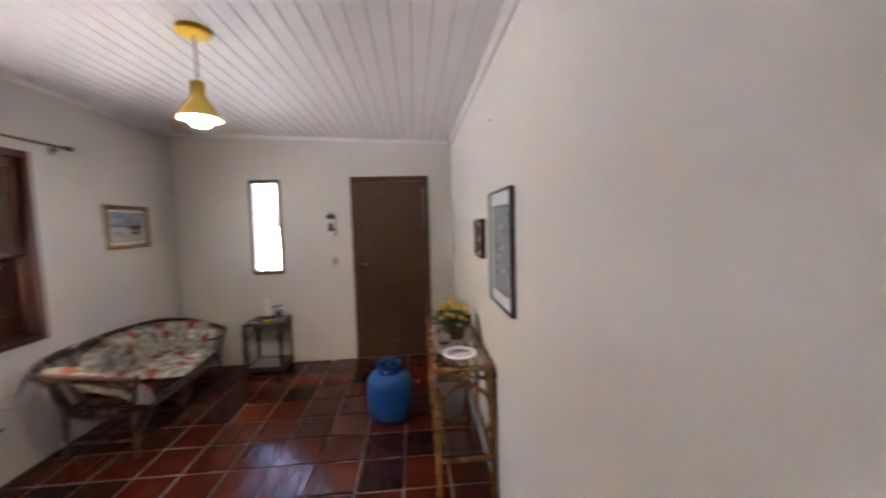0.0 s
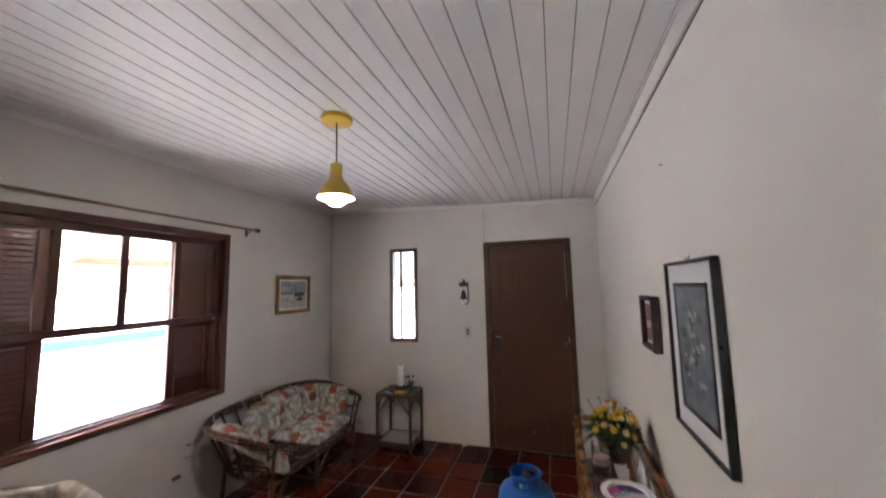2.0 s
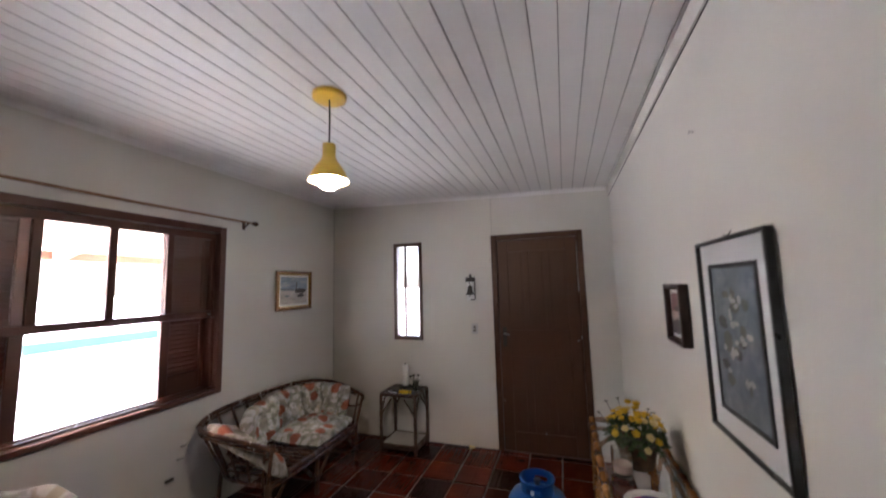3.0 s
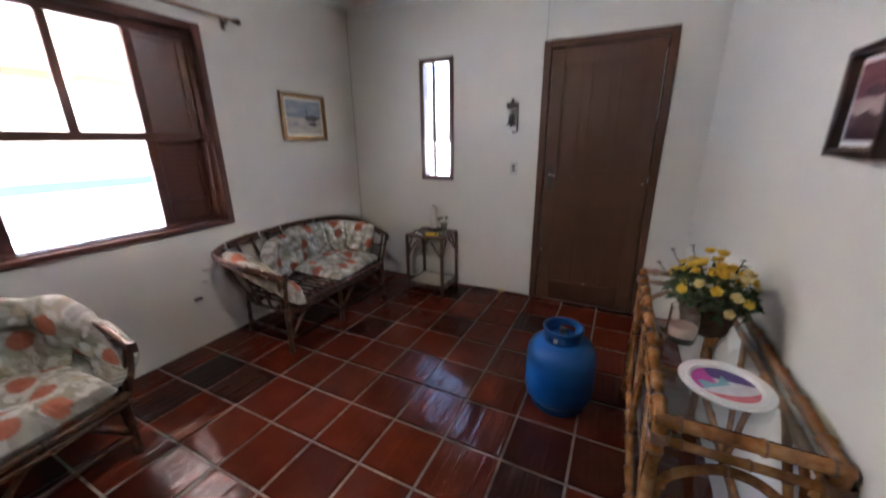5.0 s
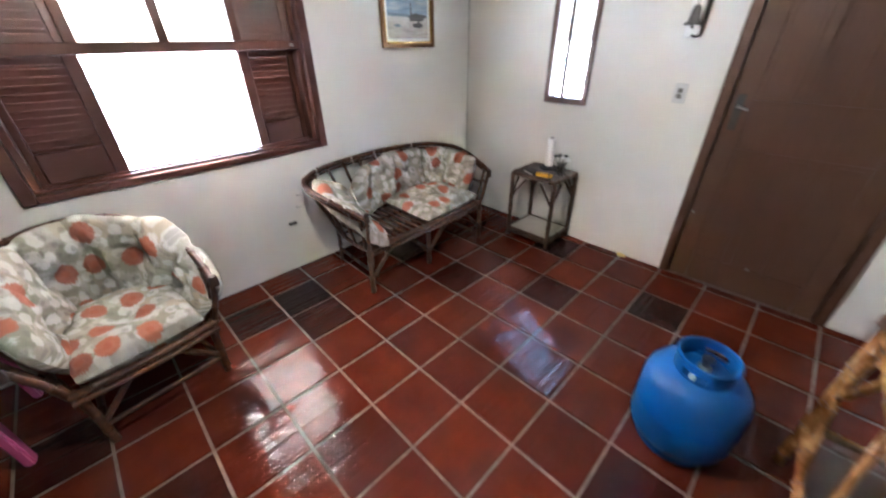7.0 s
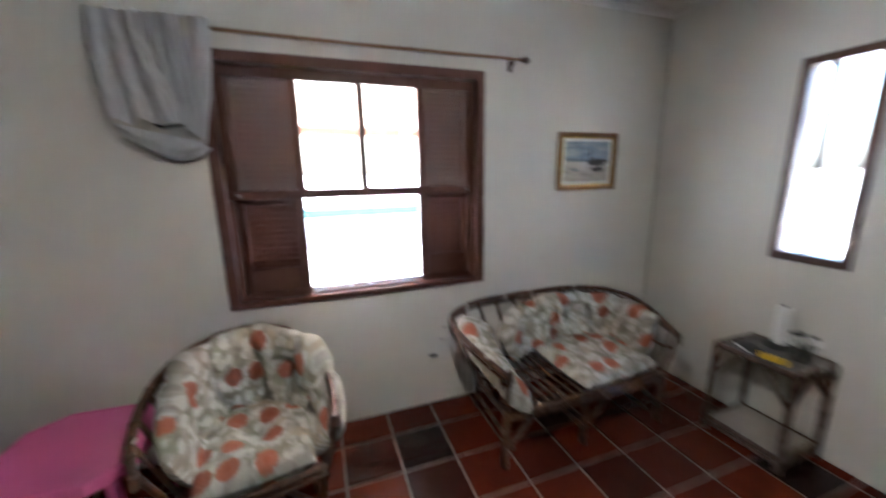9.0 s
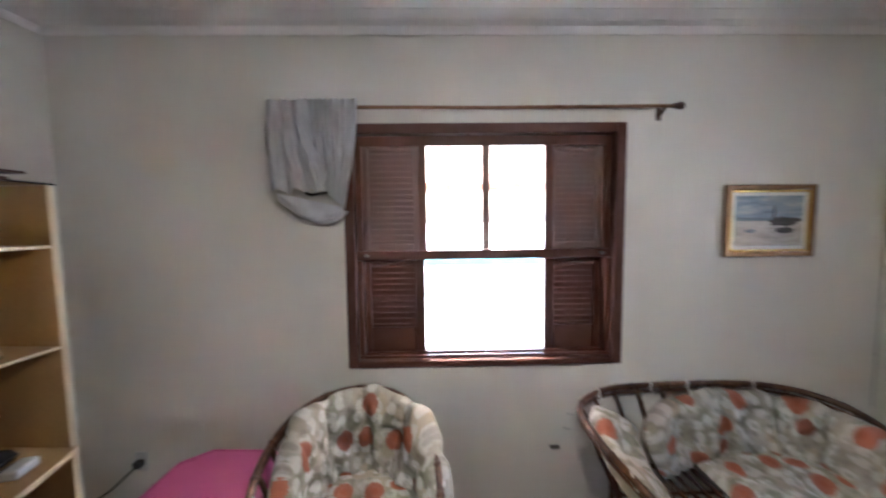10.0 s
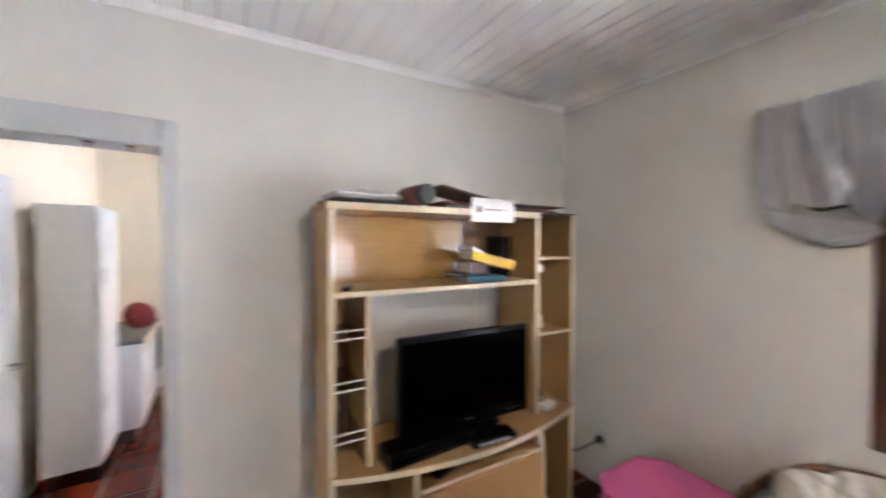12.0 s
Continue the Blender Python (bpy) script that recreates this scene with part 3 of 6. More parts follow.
# ---- windows ----
def build_window():
    t = thing("window_1", "brown painted wooden sash window, lower half open, louvred shutters slid aside", "window", pose(0, 0, 0), "", "structure")
    f = 0.052
    xi, xo = XW + 0.022, XW - WT - 0.01
    a0, a1, b0, b1 = W1Y0, W1Y1, W1Z0, W1Z1
    part("window_frame", boxes((xo, a0, b0, xi, a0 + f, b1), (xo, a1 - f, b0, xi, a1, b1), (xo, a0 + f, b1 - f, xi, a1 - f, b1), bevel=0.004), WIN_W, t)
    sill = bmesh.new()
    box(sill, xo - 0.03, a0 + f, b0, xi + 0.004, a1 - f, b0 + 0.036, bevel=0.005)
    box(sill, XW - 0.085, a0 + f, b0 + 0.036, XW - 0.070, a1 - f, b0 + 0.056, bevel=0.002)
    box(sill, XW - 0.035, a0 + f, b0 + 0.036, XW - 0.020, a1 - f, b0 + 0.052, bevel=0.002)
    part("window_sill", sill, WIN_W, t)
    for y in (1.87, 1.985):
        part("sill_bolt", lathe(bmesh.new(), [(0.009, 0), (0.009, 0.012), (0.005, 0.016), (0, 0.016)], 10, pose(XW - 0.05, y, b0 + 0.036)), STEEL, t, "small metal bolt")
    ya, yb = a0 + f, a1 - f
    zt, zm = b1 - f, 1.450
    # raised sash: rails, stiles, muntins and four panes
    sx0, sx1 = XW - 0.062, XW - 0.030
    mun = [1.640, 1.985, 2.330]
    sash = part("sash", boxes((sx0, ya, zm - 0.024, sx1 + 0.012, yb, zm + 0.026), (sx0, ya, zt - 0.055, sx1, yb, zt), (sx0, ya, zm + 0.022, sx1, ya + 0.035, zt - 0.035), (sx0, yb - 0.035, zm + 0.022, sx1, yb, zt - 0.035), bevel=0.004), WIN_W, t)
    for y in mun:
        part("muntin", boxes((sx0 + 0.004, y - 0.022, zm + 0.022, sx1 - 0.004, y + 0.022, zt - 0.035), bevel=0.003), WIN_W, sash)
    edges_ = [ya + 0.035] + mun + [yb - 0.035]
    for p, q in zip(edges_, edges_[1:]):
        pane = part("pane", boxes((sx0 + 0.013, p + 0.011, zm + 0.020, sx0 + 0.017, q - 0.011, zt - 0.033)), DUSTY, sash)
        pane.visible_shadow = False
    for y in (1.33, 2.62):
        part("sash_catch", boxes((sx1 + 0.012, y - 0.012, zm - 0.006, sx1 + 0.024, y + 0.012, zm + 0.01), bevel=0.003), STEEL, t, "small metal sash catch")
    for y0, y1 in ((ya + 0.001, ya + 0.030), (yb - 0.030, yb - 0.001)):
        part("sash_track", boxes((XW - 0.089, y0, b0 + 0.057, XW - 0.014, y1, zm - 0.026), bevel=0.003), WIN_W, t)
    # shutters slid aside behind the sash
    for y0, y1 in ((ya + 0.002, 1.645), (2.325, yb - 0.002)):
        x0, x1 = XW - 0.125, XW - 0.090
        s = 0.058
        zb = b0 + 0.038
        sh = part("shutter", boxes((x0, y0, zb, x1, y0 + s, zt), (x0, y1 - s, zb, x1, y1, zt), (x0, y0 + s, zt - 0.07, x1, y1 - s, zt),
                                   (x0, y0 + s, zm - 0.06, x1, y1 - s, zm + 0.06), (x0, y0 + s, zb, x1, y1 - s, zb + 0.155), bevel=0.004), WIN_W, t, "brown louvred sliding shutter")
        for lo, hi in ((zb + 0.137, zm - 0.042), (zm + 0.042, zt - 0.055)):
            count = int((hi - lo) / 0.032)
            me = None
            for i in range(count):
                z = lo + (i + 0.5) * (hi - lo) / count
                if me is None:
                    bm = box(bmesh.new(), -0.022, -(y1 - y0 - 2 * s) / 2, -0.0035, 0.022, (y1 - y0 - 2 * s) / 2, 0.0035, bevel=0.002)
                    me = finish("slat", bm, WIN_W)
                sl = new("slat", me)
                sl.parent = sh
                sl.matrix_basis = pose((x0 + x1) / 2, (y0 + y1) / 2, z, 0, -68, 0)
    return t


build_window()


def build_narrow_window():
    t = thing("window_2", "tall narrow two-pane window in a thin dark brown frame", "window", pose(0, 0, 0), "", "structure")
    f = 0.042
    y0, y1 = YD - 0.014, YD + 0.085
    a0, a1, b0, b1 = W2X0, W2X1, W2Z0, W2Z1
    part("window_frame", boxes((a0, y0, b0, a0 + f, y1, b1), (a1 - f, y0, b0, a1, y1, b1), (a0 + f, y0, b0, a1 - f, y1, b0 + f), (a0 + f, y0, b1 - f, a1 - f, y1, b1), bevel=0.003), DOOR_W, t)
    xm = a0 + 0.122
    stile = part("meeting_stile", boxes((xm - 0.015, YD + 0.03, b0 + f, xm + 0.015, YD + 0.055, b1 - f), bevel=0.002), DOOR_W, t)
    part("window_latch", boxes((xm - 0.012, YD + 0.018, 1.55, xm + 0.010, YD + 0.03, 1.60), bevel=0.003), IRON, stile)
    for p, q, y in ((a0 + f, xm - 0.015, YD + 0.040), (xm + 0.015, a1 - f, YD + 0.048)):
        pane = part("pane", boxes((p, y, b0 + f, q, y + 0.004, b1 - f)), GLASS, t)
        pane.visible_shadow = False
    # outer reveal below and beside the frame
    part("reveal", boxes((a0, y1, b0, a0 + 0.01, YD + WT, b1), (a1 - 0.01, y1, b0, a1, YD + WT, b1)), OUT_WALL, t)
    return t


build_narrow_window()

# ---- outside ----
ground = setting("ground", boxes((-400, -400, -0.30, 400, 400, -0.12)), CONCRETE, "pale sunlit ground around the house", "ground")
pavement = setting("pavement", boxes((-9.0, -8, -0.12, XW - WT, 12, -0.05)), CONCRETE, "pale sunlit concrete patio", "pavement")
low_wall = setting("wall_garden", boxes((-9.25, -14, -0.12, -9.0, 18, 0.74)), OUT_WALL, "white garden wall with a teal band", "wall")
setting("trim_garden", boxes((-9.30, -14, 0.58, -8.996, 18, 0.78), bevel=0.01), TEAL, "teal painted band along the garden wall", "trim")


def build_eave():
    t = thing("veranda_roof", "pale wooden veranda roof over the patio", "roof", pose(0, 0, 0), "", "structure")
    bm = bmesh.new()
    xa, xb, za, zb, th = XW - WT, -5.0, 2.66, 2.10, 0.05
    y = -4.5
    while y < 6.5:
        ring = [(xa, y + 0.004, za), (xb, y + 0.004, zb), (xb, y + 0.146, zb), (xa, y + 0.146, za)]
        lo = [bm.verts.new(p) for p in ring]
        hi = [bm.verts.new((p[0], p[1], p[2] + th)) for p in ring]
        bm.faces.new(lo)
        bm.faces.new(hi[::-1])
        for i in range(4):
            k = (i + 1) % 4
            bm.faces.new((lo[i], hi[i], hi[k], lo[k]))
        y += 0.15
    tagged(part("boards", bm, EAVE_W, t), kind="stuff")
    for y in (-3.6, -2.0, -0.4, 1.2, 2.8, 4.4, 6.0):
        b = bmesh.new()
        m = Matrix.Translation(((xa + xb) / 2, y, (za + zb) / 2 - 0.06)) @ Matrix.Rotation(-math.atan2(za - zb, xa - xb), 4, 'Y')
        reach = math.hypot(xa - xb, za - zb) / 2 - 0.01
        box(b, -reach, -0.035, -0.055, reach, 0.035, 0.055, bevel=0.004, m=m)
        part("rafter", b, EAVE_W, t)
    part("fascia", boxes((xb - 0.03, -4.5, zb - 0.10, xb, 6.5, zb + 0.08), bevel=0.004), FASCIA, t, "faded reddish fascia board")
    for y in (-4.2, 6.2):
        part("post", boxes((xb - 0.12, y - 0.06, -0.05, xb - 0.031, y + 0.06, zb + 0.06), bevel=0.006), EAVE_W, t)
    return t


build_eave()


# ---- things ----
def root_pose(ob):
    while ob.parent is not None:
        ob = ob.parent
    return ob.matrix_basis


def wpart(name, bm, material, parent, label="", angle=40):
    """A part whose mesh was drawn in the world's metres."""
    bmesh.ops.transform(bm, matrix=root_pose(parent).inverted(), verts=bm.verts)
    return part(name, bm, material, parent, label, True, angle)


def rod_part(name, pts, r, mats, parent, nodes=0.12, sides=9, label=""):
    return wpart(name, tube(bmesh.new(), pts, r, sides, nodes=nodes), mats, parent, label, 60)


def path_point(path, u):
    """The place and the heading at the fraction u of a polyline."""
    p = [Vector(q) for q in path]
    lens = [(b - a).length for a, b in zip(p, p[1:])]
    s = max(0.0, min(1.0, u)) * sum(lens)
    for a, b, l_ in zip(p, p[1:], lens):
        if s <= l_ or b is p[-1]:
            return a.lerp(b, min(s / max(l_, 1e-9), 1.0)), (b - a).normalized()
        s -= l_


def wrap_pad(path, z0, z1, lean, thick, tufts, seed, channels=()):
    """Bends a pad round a plan path: its width runs along the path, its height from z0 to z1, leaning back by lean."""
    total = sum((Vector(b) - Vector(a)).length for a, b in zip(path, path[1:]))

    def bend(co):
        u = co.x / total + 0.5
        v = co.y / (z1 - z0) + 0.5
        q, d = path_point(path, u)
        inward = Vector((d.y, -d.x, 0))
        wave = 0.035 * noise.noise(Vector((u * 7 + seed, seed * 2.0, 0)))
        for c_ in channels:
            g_ = math.exp(-((u - c_ + 0.02 * math.sin(v * 5 + c_ * 30)) / 0.016) ** 2)
            co = Vector((co.x, co.y, co.z * (1 - 0.45 * g_)))
            wave -= 0.010 * g_
        return q + inward * (co.z + lean * (0.5 - v)) + Vector((0, 0, z0 + v * (z1 - z0) + wave * v))
    bm = cushion(total, z1 - z0, thick, 64, 0.38, tufts, seed, bend, 0.028)
    return bm


DARKCANE = [CANE, CANE_NODE]


def spindles(t, rail, floor_path, n, z0, r=0.0105, skip=(0.02, 0.98)):
    for i in range(n):
        u = skip[0] + (skip[1] - skip[0]) * i / (n - 1)
        a, d = path_point(rail, u)
        b, d2 = path_point(floor_path, u)
        rod_part("spindle", [a, a.lerp(Vector((b.x, b.y, z0)), 0.5), Vector((b.x, b.y, z0))], r, DARKCANE, t, 0.16, 7)


def v_brace(t, foot, top_a, top_b, r=0.013):
    for q in (top_a, top_b):
        rod_part("brace", [foot, q], r, DARKCANE, t, 0.13, 7)


def build_loveseat():
    t = thing("wicker_loveseat", "dark cane loveseat with rumpled floral cushions, half the seat bare", "sofa", pose(-2.15, 3.09, 0))
    rail = smooth_path([(-1.81, 2.535, 0.56), (-1.93, 2.475, 0.605), (-2.12, 2.42, 0.65), (-2.306, 2.416, 0.676), (-2.42, 2.50, 0.69), (-2.485, 2.66, 0.705), (-2.495, 2.88, 0.715),
                        (-2.495, 3.10, 0.72), (-2.495, 3.35, 0.715), (-2.48, 3.56, 0.70), (-2.41, 3.69, 0.69), (-2.28, 3.775, 0.67), (-2.08, 3.755, 0.64), (-1.82, 3.665, 0.592)], 5)
    base = smooth_path([(-1.87, 2.56, 0.31), (-2.02, 2.55, 0.31), (-2.20, 2.56, 0.31), (-2.33, 2.62, 0.31), (-2.40, 2.76, 0.31), (-2.40, 3.10, 0.31), (-2.40, 3.44, 0.31), (-2.33, 3.57, 0.31), (-2.2, 3.63, 0.31), (-2.02, 3.64, 0.31), (-1.87, 3.64, 0.31)], 5)
    rod_part("back_rail", rail, 0.0165, DARKCANE, t, 0.17)
    rod_part("back_rail", [q + Vector((0.0, 0, -0.032)) for q in rail[2:-2]], 0.009, DARKCANE, t, 0.2)
    rod_part("seat_rail", base, 0.014, DARKCANE, t, 0.2)
    front = smooth_path([(-1.87, 2.56, 0.32), (-1.85, 2.8, 0.328), (-1.845, 3.1, 0.33), (-1.85, 3.4, 0.328), (-1.87, 3.64, 0.32)], 5)
    rod_part("front_rail", front, 0.019, DARKCANE, t, 0.16)
    rod_part("front_rail", [q + Vector((0.012, 0, -0.034)) for q in front], 0.011, DARKCANE, t, 0.16)
    spindles(t, rail, base, 19, 0.31)
    # arm posts down to the feet
    for y, ya, s in ((2.56, 2.535, 1), (3.64, 3.665, -1)):
        rod_part("arm_post", [(-1.815, ya, 0.575), (-1.845, (y + ya) / 2, 0.42), (-1.868, y, 0.31)], 0.013, DARKCANE, t, 0.12)
        wpart("post_cap", tube(bmesh.new(), [(-1.812, ya, 0.545), (-1.811, ya, 0.585), (-1.810, ya, 0.596)], 0.020, 10, taper=0.8), CANE_NODE, t, "dark cane post end")
        rod_part("arm_wrap", smooth_path([(-1.845, ya, 0.50), (-1.98, ya - s * 0.03, 0.47), (-2.15, ya - s * 0.05, 0.52)], 4), 0.009, DARKCANE, t, 0.2)
    for y in (2.55, 3.06, 3.63):
        rod_part("leg", [(-1.862, y, 0.33), (-1.862, y, 0.0)], 0.0165, DARKCANE, t, 0.11)
        v_brace(t, (-1.862, y, 0.10), (-1.855, max(y - 0.20, 2.57), 0.315), (-1.855, min(y + 0.20, 3.62), 0.315))
    for y in (2.62, 3.56):
        rod_part("leg", [(-2.36, y, 0.31), (-2.39, y, 0.0)], 0.014, DARKCANE, t, 0.11)
        rod_part("stretcher", [(-1.862, y - 0.02, 0.10), (-2.38, y, 0.10)], 0.011, DARKCANE, t, 0.15)
    for i in range(17):
        y = 2.63 + i * 0.058
        rod_part("seat_slat", [(-1.86, y, 0.336), (-2.1, y, 0.325), (-2.385, y, 0.318)], 0.0105, DARKCANE, t, 0.22, 7)
    for x in (-2.0, -2.22):
        rod_part("cross_slat", [(x, 2.58, 0.303), (x, 3.62, 0.303)], 0.010, DARKCANE, t, 0.22, 7)
    # cushions
    bp = smooth_path([(-2.33, 2.80, 0), (-2.385, 2.92, 0), (-2.41, 3.1, 0), (-2.40, 3.35, 0), (-2.35, 3.52, 0), (-2.22, 3.62, 0), (-2.02, 3.60, 0), (-1.92, 3.575, 0)], 6)
    back = wrap_pad(bp, 0.345, 0.690, 0.10, 0.17, ((-0.42, 0.03), (-0.05, 0.05), (0.25, 0.03), (0.5, 0.0), (-0.2, -0.1), (0.4, -0.12)), 3, (0.17, 0.36, 0.58, 0.74, 0.88))
    for v in back.verts:
        sag = min(max((3.02 - v.co.y) / 0.26, 0.0), 1.0) ** 1.3
        v.co.z -= 0.15 * sag * max((v.co.z - 0.36) / 0.33, 0.0)
        v.co.x += 0.10 * sag * (1 - 0.5 * max((v.co.z - 0.36) / 0.33, 0.0))
        v.co.y -= 0.05 * sag
    wpart("back_cushion", back, FLORAL, t, "rumpled floral back cushion")
    seat = cushion(0.48, 0.60, 0.115, 26, 0.4, ((0.05, 0.1), (-0.1, -0.12)), 5, None, 0.022)
    bmesh.ops.transform(seat, matrix=pose(-2.09, 3.315, 0.385, 1, 3, 4), verts=seat.verts)
    wpart("seat_cushion", seat, FLORAL, t, "floral seat cushion on one half of the seat")

    def flop(co):
        u = co.x / 0.56 + 0.5
        q, d = path_point([(-2.36, 2.60, 0.60), (-2.22, 2.52, 0.60), (-2.02, 2.505, 0.545), (-1.86, 2.575, 0.43), (-1.815, 2.60, 0.345)], u)
        side = Vector((0.25, 0.75, -0.35 - 0.2 * u)).normalized()
        out = Vector((0.15, 0.45, 0.75)).normalized()
        return q + side * (co.y * (1 - 0.35 * u)) + out * (co.z + 0.025)
    wpart("arm_cushion", cushion(0.56, 0.25, 0.11, 26, 0.4, ((-0.05, 0.02),), 9, flop, 0.02), FLORAL, t, "floral cushion flopped over the cane arm")
    for u in (0.06, 0.30, 0.42, 0.50, 0.645):
        q, d = path_point(rail, u)
        bm = tube(bmesh.new(), [q + Vector((0.018 * math.cos(a), 0, 0.019 * math.sin(a))) + d * 0.006 * math.sin(2 * a) for a in [i * math.tau / 10 for i in range(10)]], 0.005, 6, True)
        tube(bm, [q + Vector((0.018, 0, 0.0)), q + Vector((0.03, 0.006, -0.03)), q + Vector((0.034, 0.014, -0.055))], 0.004, 6)
        wpart("cushion_tie", bm, STRING, t, "white cloth cushion tie")
    return t


build_loveseat()


def build_armchair():
    t = thing("wicker_armchair", "round-backed cane armchair with orange flowered cushions", "armchair", pose(-2.08, 1.36, 0, 0, 0, 8))
    lift = root_pose(t)

    def w(*p):
        return lift @ Vector(p)
    rail = [lift @ q for q in smooth_path([(0.265, -0.365, 0.53), (0.13, -0.40, 0.57), (-0.05, -0.40, 0.63), (-0.21, -0.335, 0.695), (-0.325, -0.20, 0.745), (-0.36, 0.0, 0.765), (-0.315, 0.18, 0.735), (-0.20, 0.295, 0.665), (-0.05, 0.335, 0.60), (0.13, 0.335, 0.55), (0.265, 0.315, 0.52)], 5)]
    base = [lift @ q for q in smooth_path([(0.26, -0.26, 0.30), (0.05, -0.29, 0.30), (-0.16, -0.24, 0.30), (-0.27, 0.0, 0.30), (-0.16, 0.24, 0.30), (0.05, 0.29, 0.30), (0.26, 0.26, 0.30)], 5)]
    rod_part("back_rail", rail, 0.0165, DARKCANE, t, 0.16)
    rod_part("back_rail", [q + Vector((0, 0, -0.03)) for q in rail[2:-2]], 0.009, DARKCANE, t, 0.2)
    rod_part("seat_rail", base, 0.014, DARKCANE, t, 0.18)
    front = [lift @ q for q in smooth_path([(0.26, -0.27, 0.305), (0.285, 0, 0.31), (0.26, 0.27, 0.305)], 6)]
    rod_part("front_rail", front, 0.018, DARKCANE, t, 0.15)
    rod_part("front_rail", [q + Vector((0.01, 0, -0.034)) for q in front], 0.011, DARKCANE, t, 0.15)
    spindles(t, rail, base, 15, 0.30)
    for s in (-1, 1):
        rod_part("arm_post", [w(0.265, -0.357 if s < 0 else 0.317, 0.53), w(0.265, s * 0.30, 0.42), w(0.26, s * 0.265, 0.30)], 0.013, DARKCANE, t, 0.11)
        cap = w(0.272, -0.36 if s < 0 else 0.322, 0.545)
        wpart("post_cap", tube(bmesh.new(), [cap - Vector((0, 0, 0.05)), cap - Vector((0, 0, 0.012)), cap], 0.021, 10, taper=0.8), CANE_NODE, t, "dark cane post end")
        rod_part("leg", [w(0.26, s * 0.245, 0.32), w(0.262, s * 0.235, 0)], 0.0165, DARKCANE, t, 0.1)
        rod_part("leg", [w(-0.20, s * 0.18, 0.30), w(-0.23, s * 0.19, 0)], 0.014, DARKCANE, t, 0.1)
        rod_part("stretcher", [w(0.262, s * 0.235, 0.10), w(-0.22, s * 0.19, 0.10)], 0.011, DARKCANE, t, 0.15)
        v_brace(t, w(0.262, s * 0.237, 0.11), w(0.275, s * 0.07, 0.29), w(0.10, s * 0.28, 0.30))
    rod_part("stretcher", [w(0.262, -0.235, 0.10), w(0.262, 0.235, 0.10)], 0.011, DARKCANE, t, 0.15)
    for i in range(8):
        y = -0.22 + i * 0.063
        rod_part("seat_slat", [w(0.27, y, 0.312), w(-0.22, y, 0.302)], 0.009, DARKCANE, t, 0.2, 7)
    bp = [lift @ q for q in smooth_path([(0.215, -0.245, 0), (0.06, -0.262, 0), (-0.12, -0.225, 0), (-0.215, -0.13, 0), (-0.25, 0.0, 0), (-0.215, 0.13, 0), (-0.12, 0.235, 0), (0.06, 0.285, 0), (0.250, 0.285, 0)], 6)]
    pad = wrap_pad(bp, 0.33, 0.775, 0.10, 0.16, ((-0.16, 0.03), (0.16, 0.03), (-0.42, -0.02), (0.42, -0.02), (0, -0.1)), 11, (0.2, 0.36, 0.5, 0.64, 0.8))
    inv = lift.inverted()
    for v in pad.verts:
        q = inv @ v.co
        drop = max(0.0, q.x + 0.15) / 0.37
        k = (q.z - 0.33) / 0.47
        q.z -= 0.29 * min(drop, 1.0) * max(k, 0)
        over = min(max((q.y + 0.22) / 0.16, 0.0), 1.0)
        q.z -= 0.05 * max(k, 0) * min(max((q.y - 0.06) / 0.22, 0.0), 1.0)
        q.y *= 1 - 0.07 * max(k, 0)
        out = (0.015 + 0.040 * over) * max(k - 0.2, 0)
        h = math.hypot(q.x, q.y)
        q.x += q.x / max(h, 0.01) * out * (1 if q.x < 0 else 0.5)
        q.y += q.y / max(h, 0.01) * out
        v.co = lift @ q
    wpart("back_cushion", pad, FLORAL, t, "tufted floral back cushion")
    seat = cushion(0.50, 0.47, 0.14, 26, 0.4, ((0.0, 0.0),), 15, None, 0.02)
    bmesh.ops.transform(seat, matrix=lift @ pose(0.045, 0.0, 0.375, 0, 3, 0), verts=seat.verts)
    wpart("seat_cushion", seat, FLORAL, t, "floral seat cushion")
    for u in (0.09, 0.92):
        q, d = path_point(rail, u)
        bm = tube(bmesh.new(), [q + Vector((0.018 * math.cos(a), 0.018 * math.sin(a), 0.01 * math.sin(a))) for a in [i * math.tau / 10 for i in range(10)]], 0.005, 6, True)
        tube(bm, [q + Vector((0.016, 0, 0)), q + Vector((0.025, 0.01, -0.05)), q + Vector((0.03, 0.012, -0.09))], 0.004, 6)
        wpart("cushion_tie", bm, STRING, t, "white cloth cushion tie")
    return t


build_armchair()


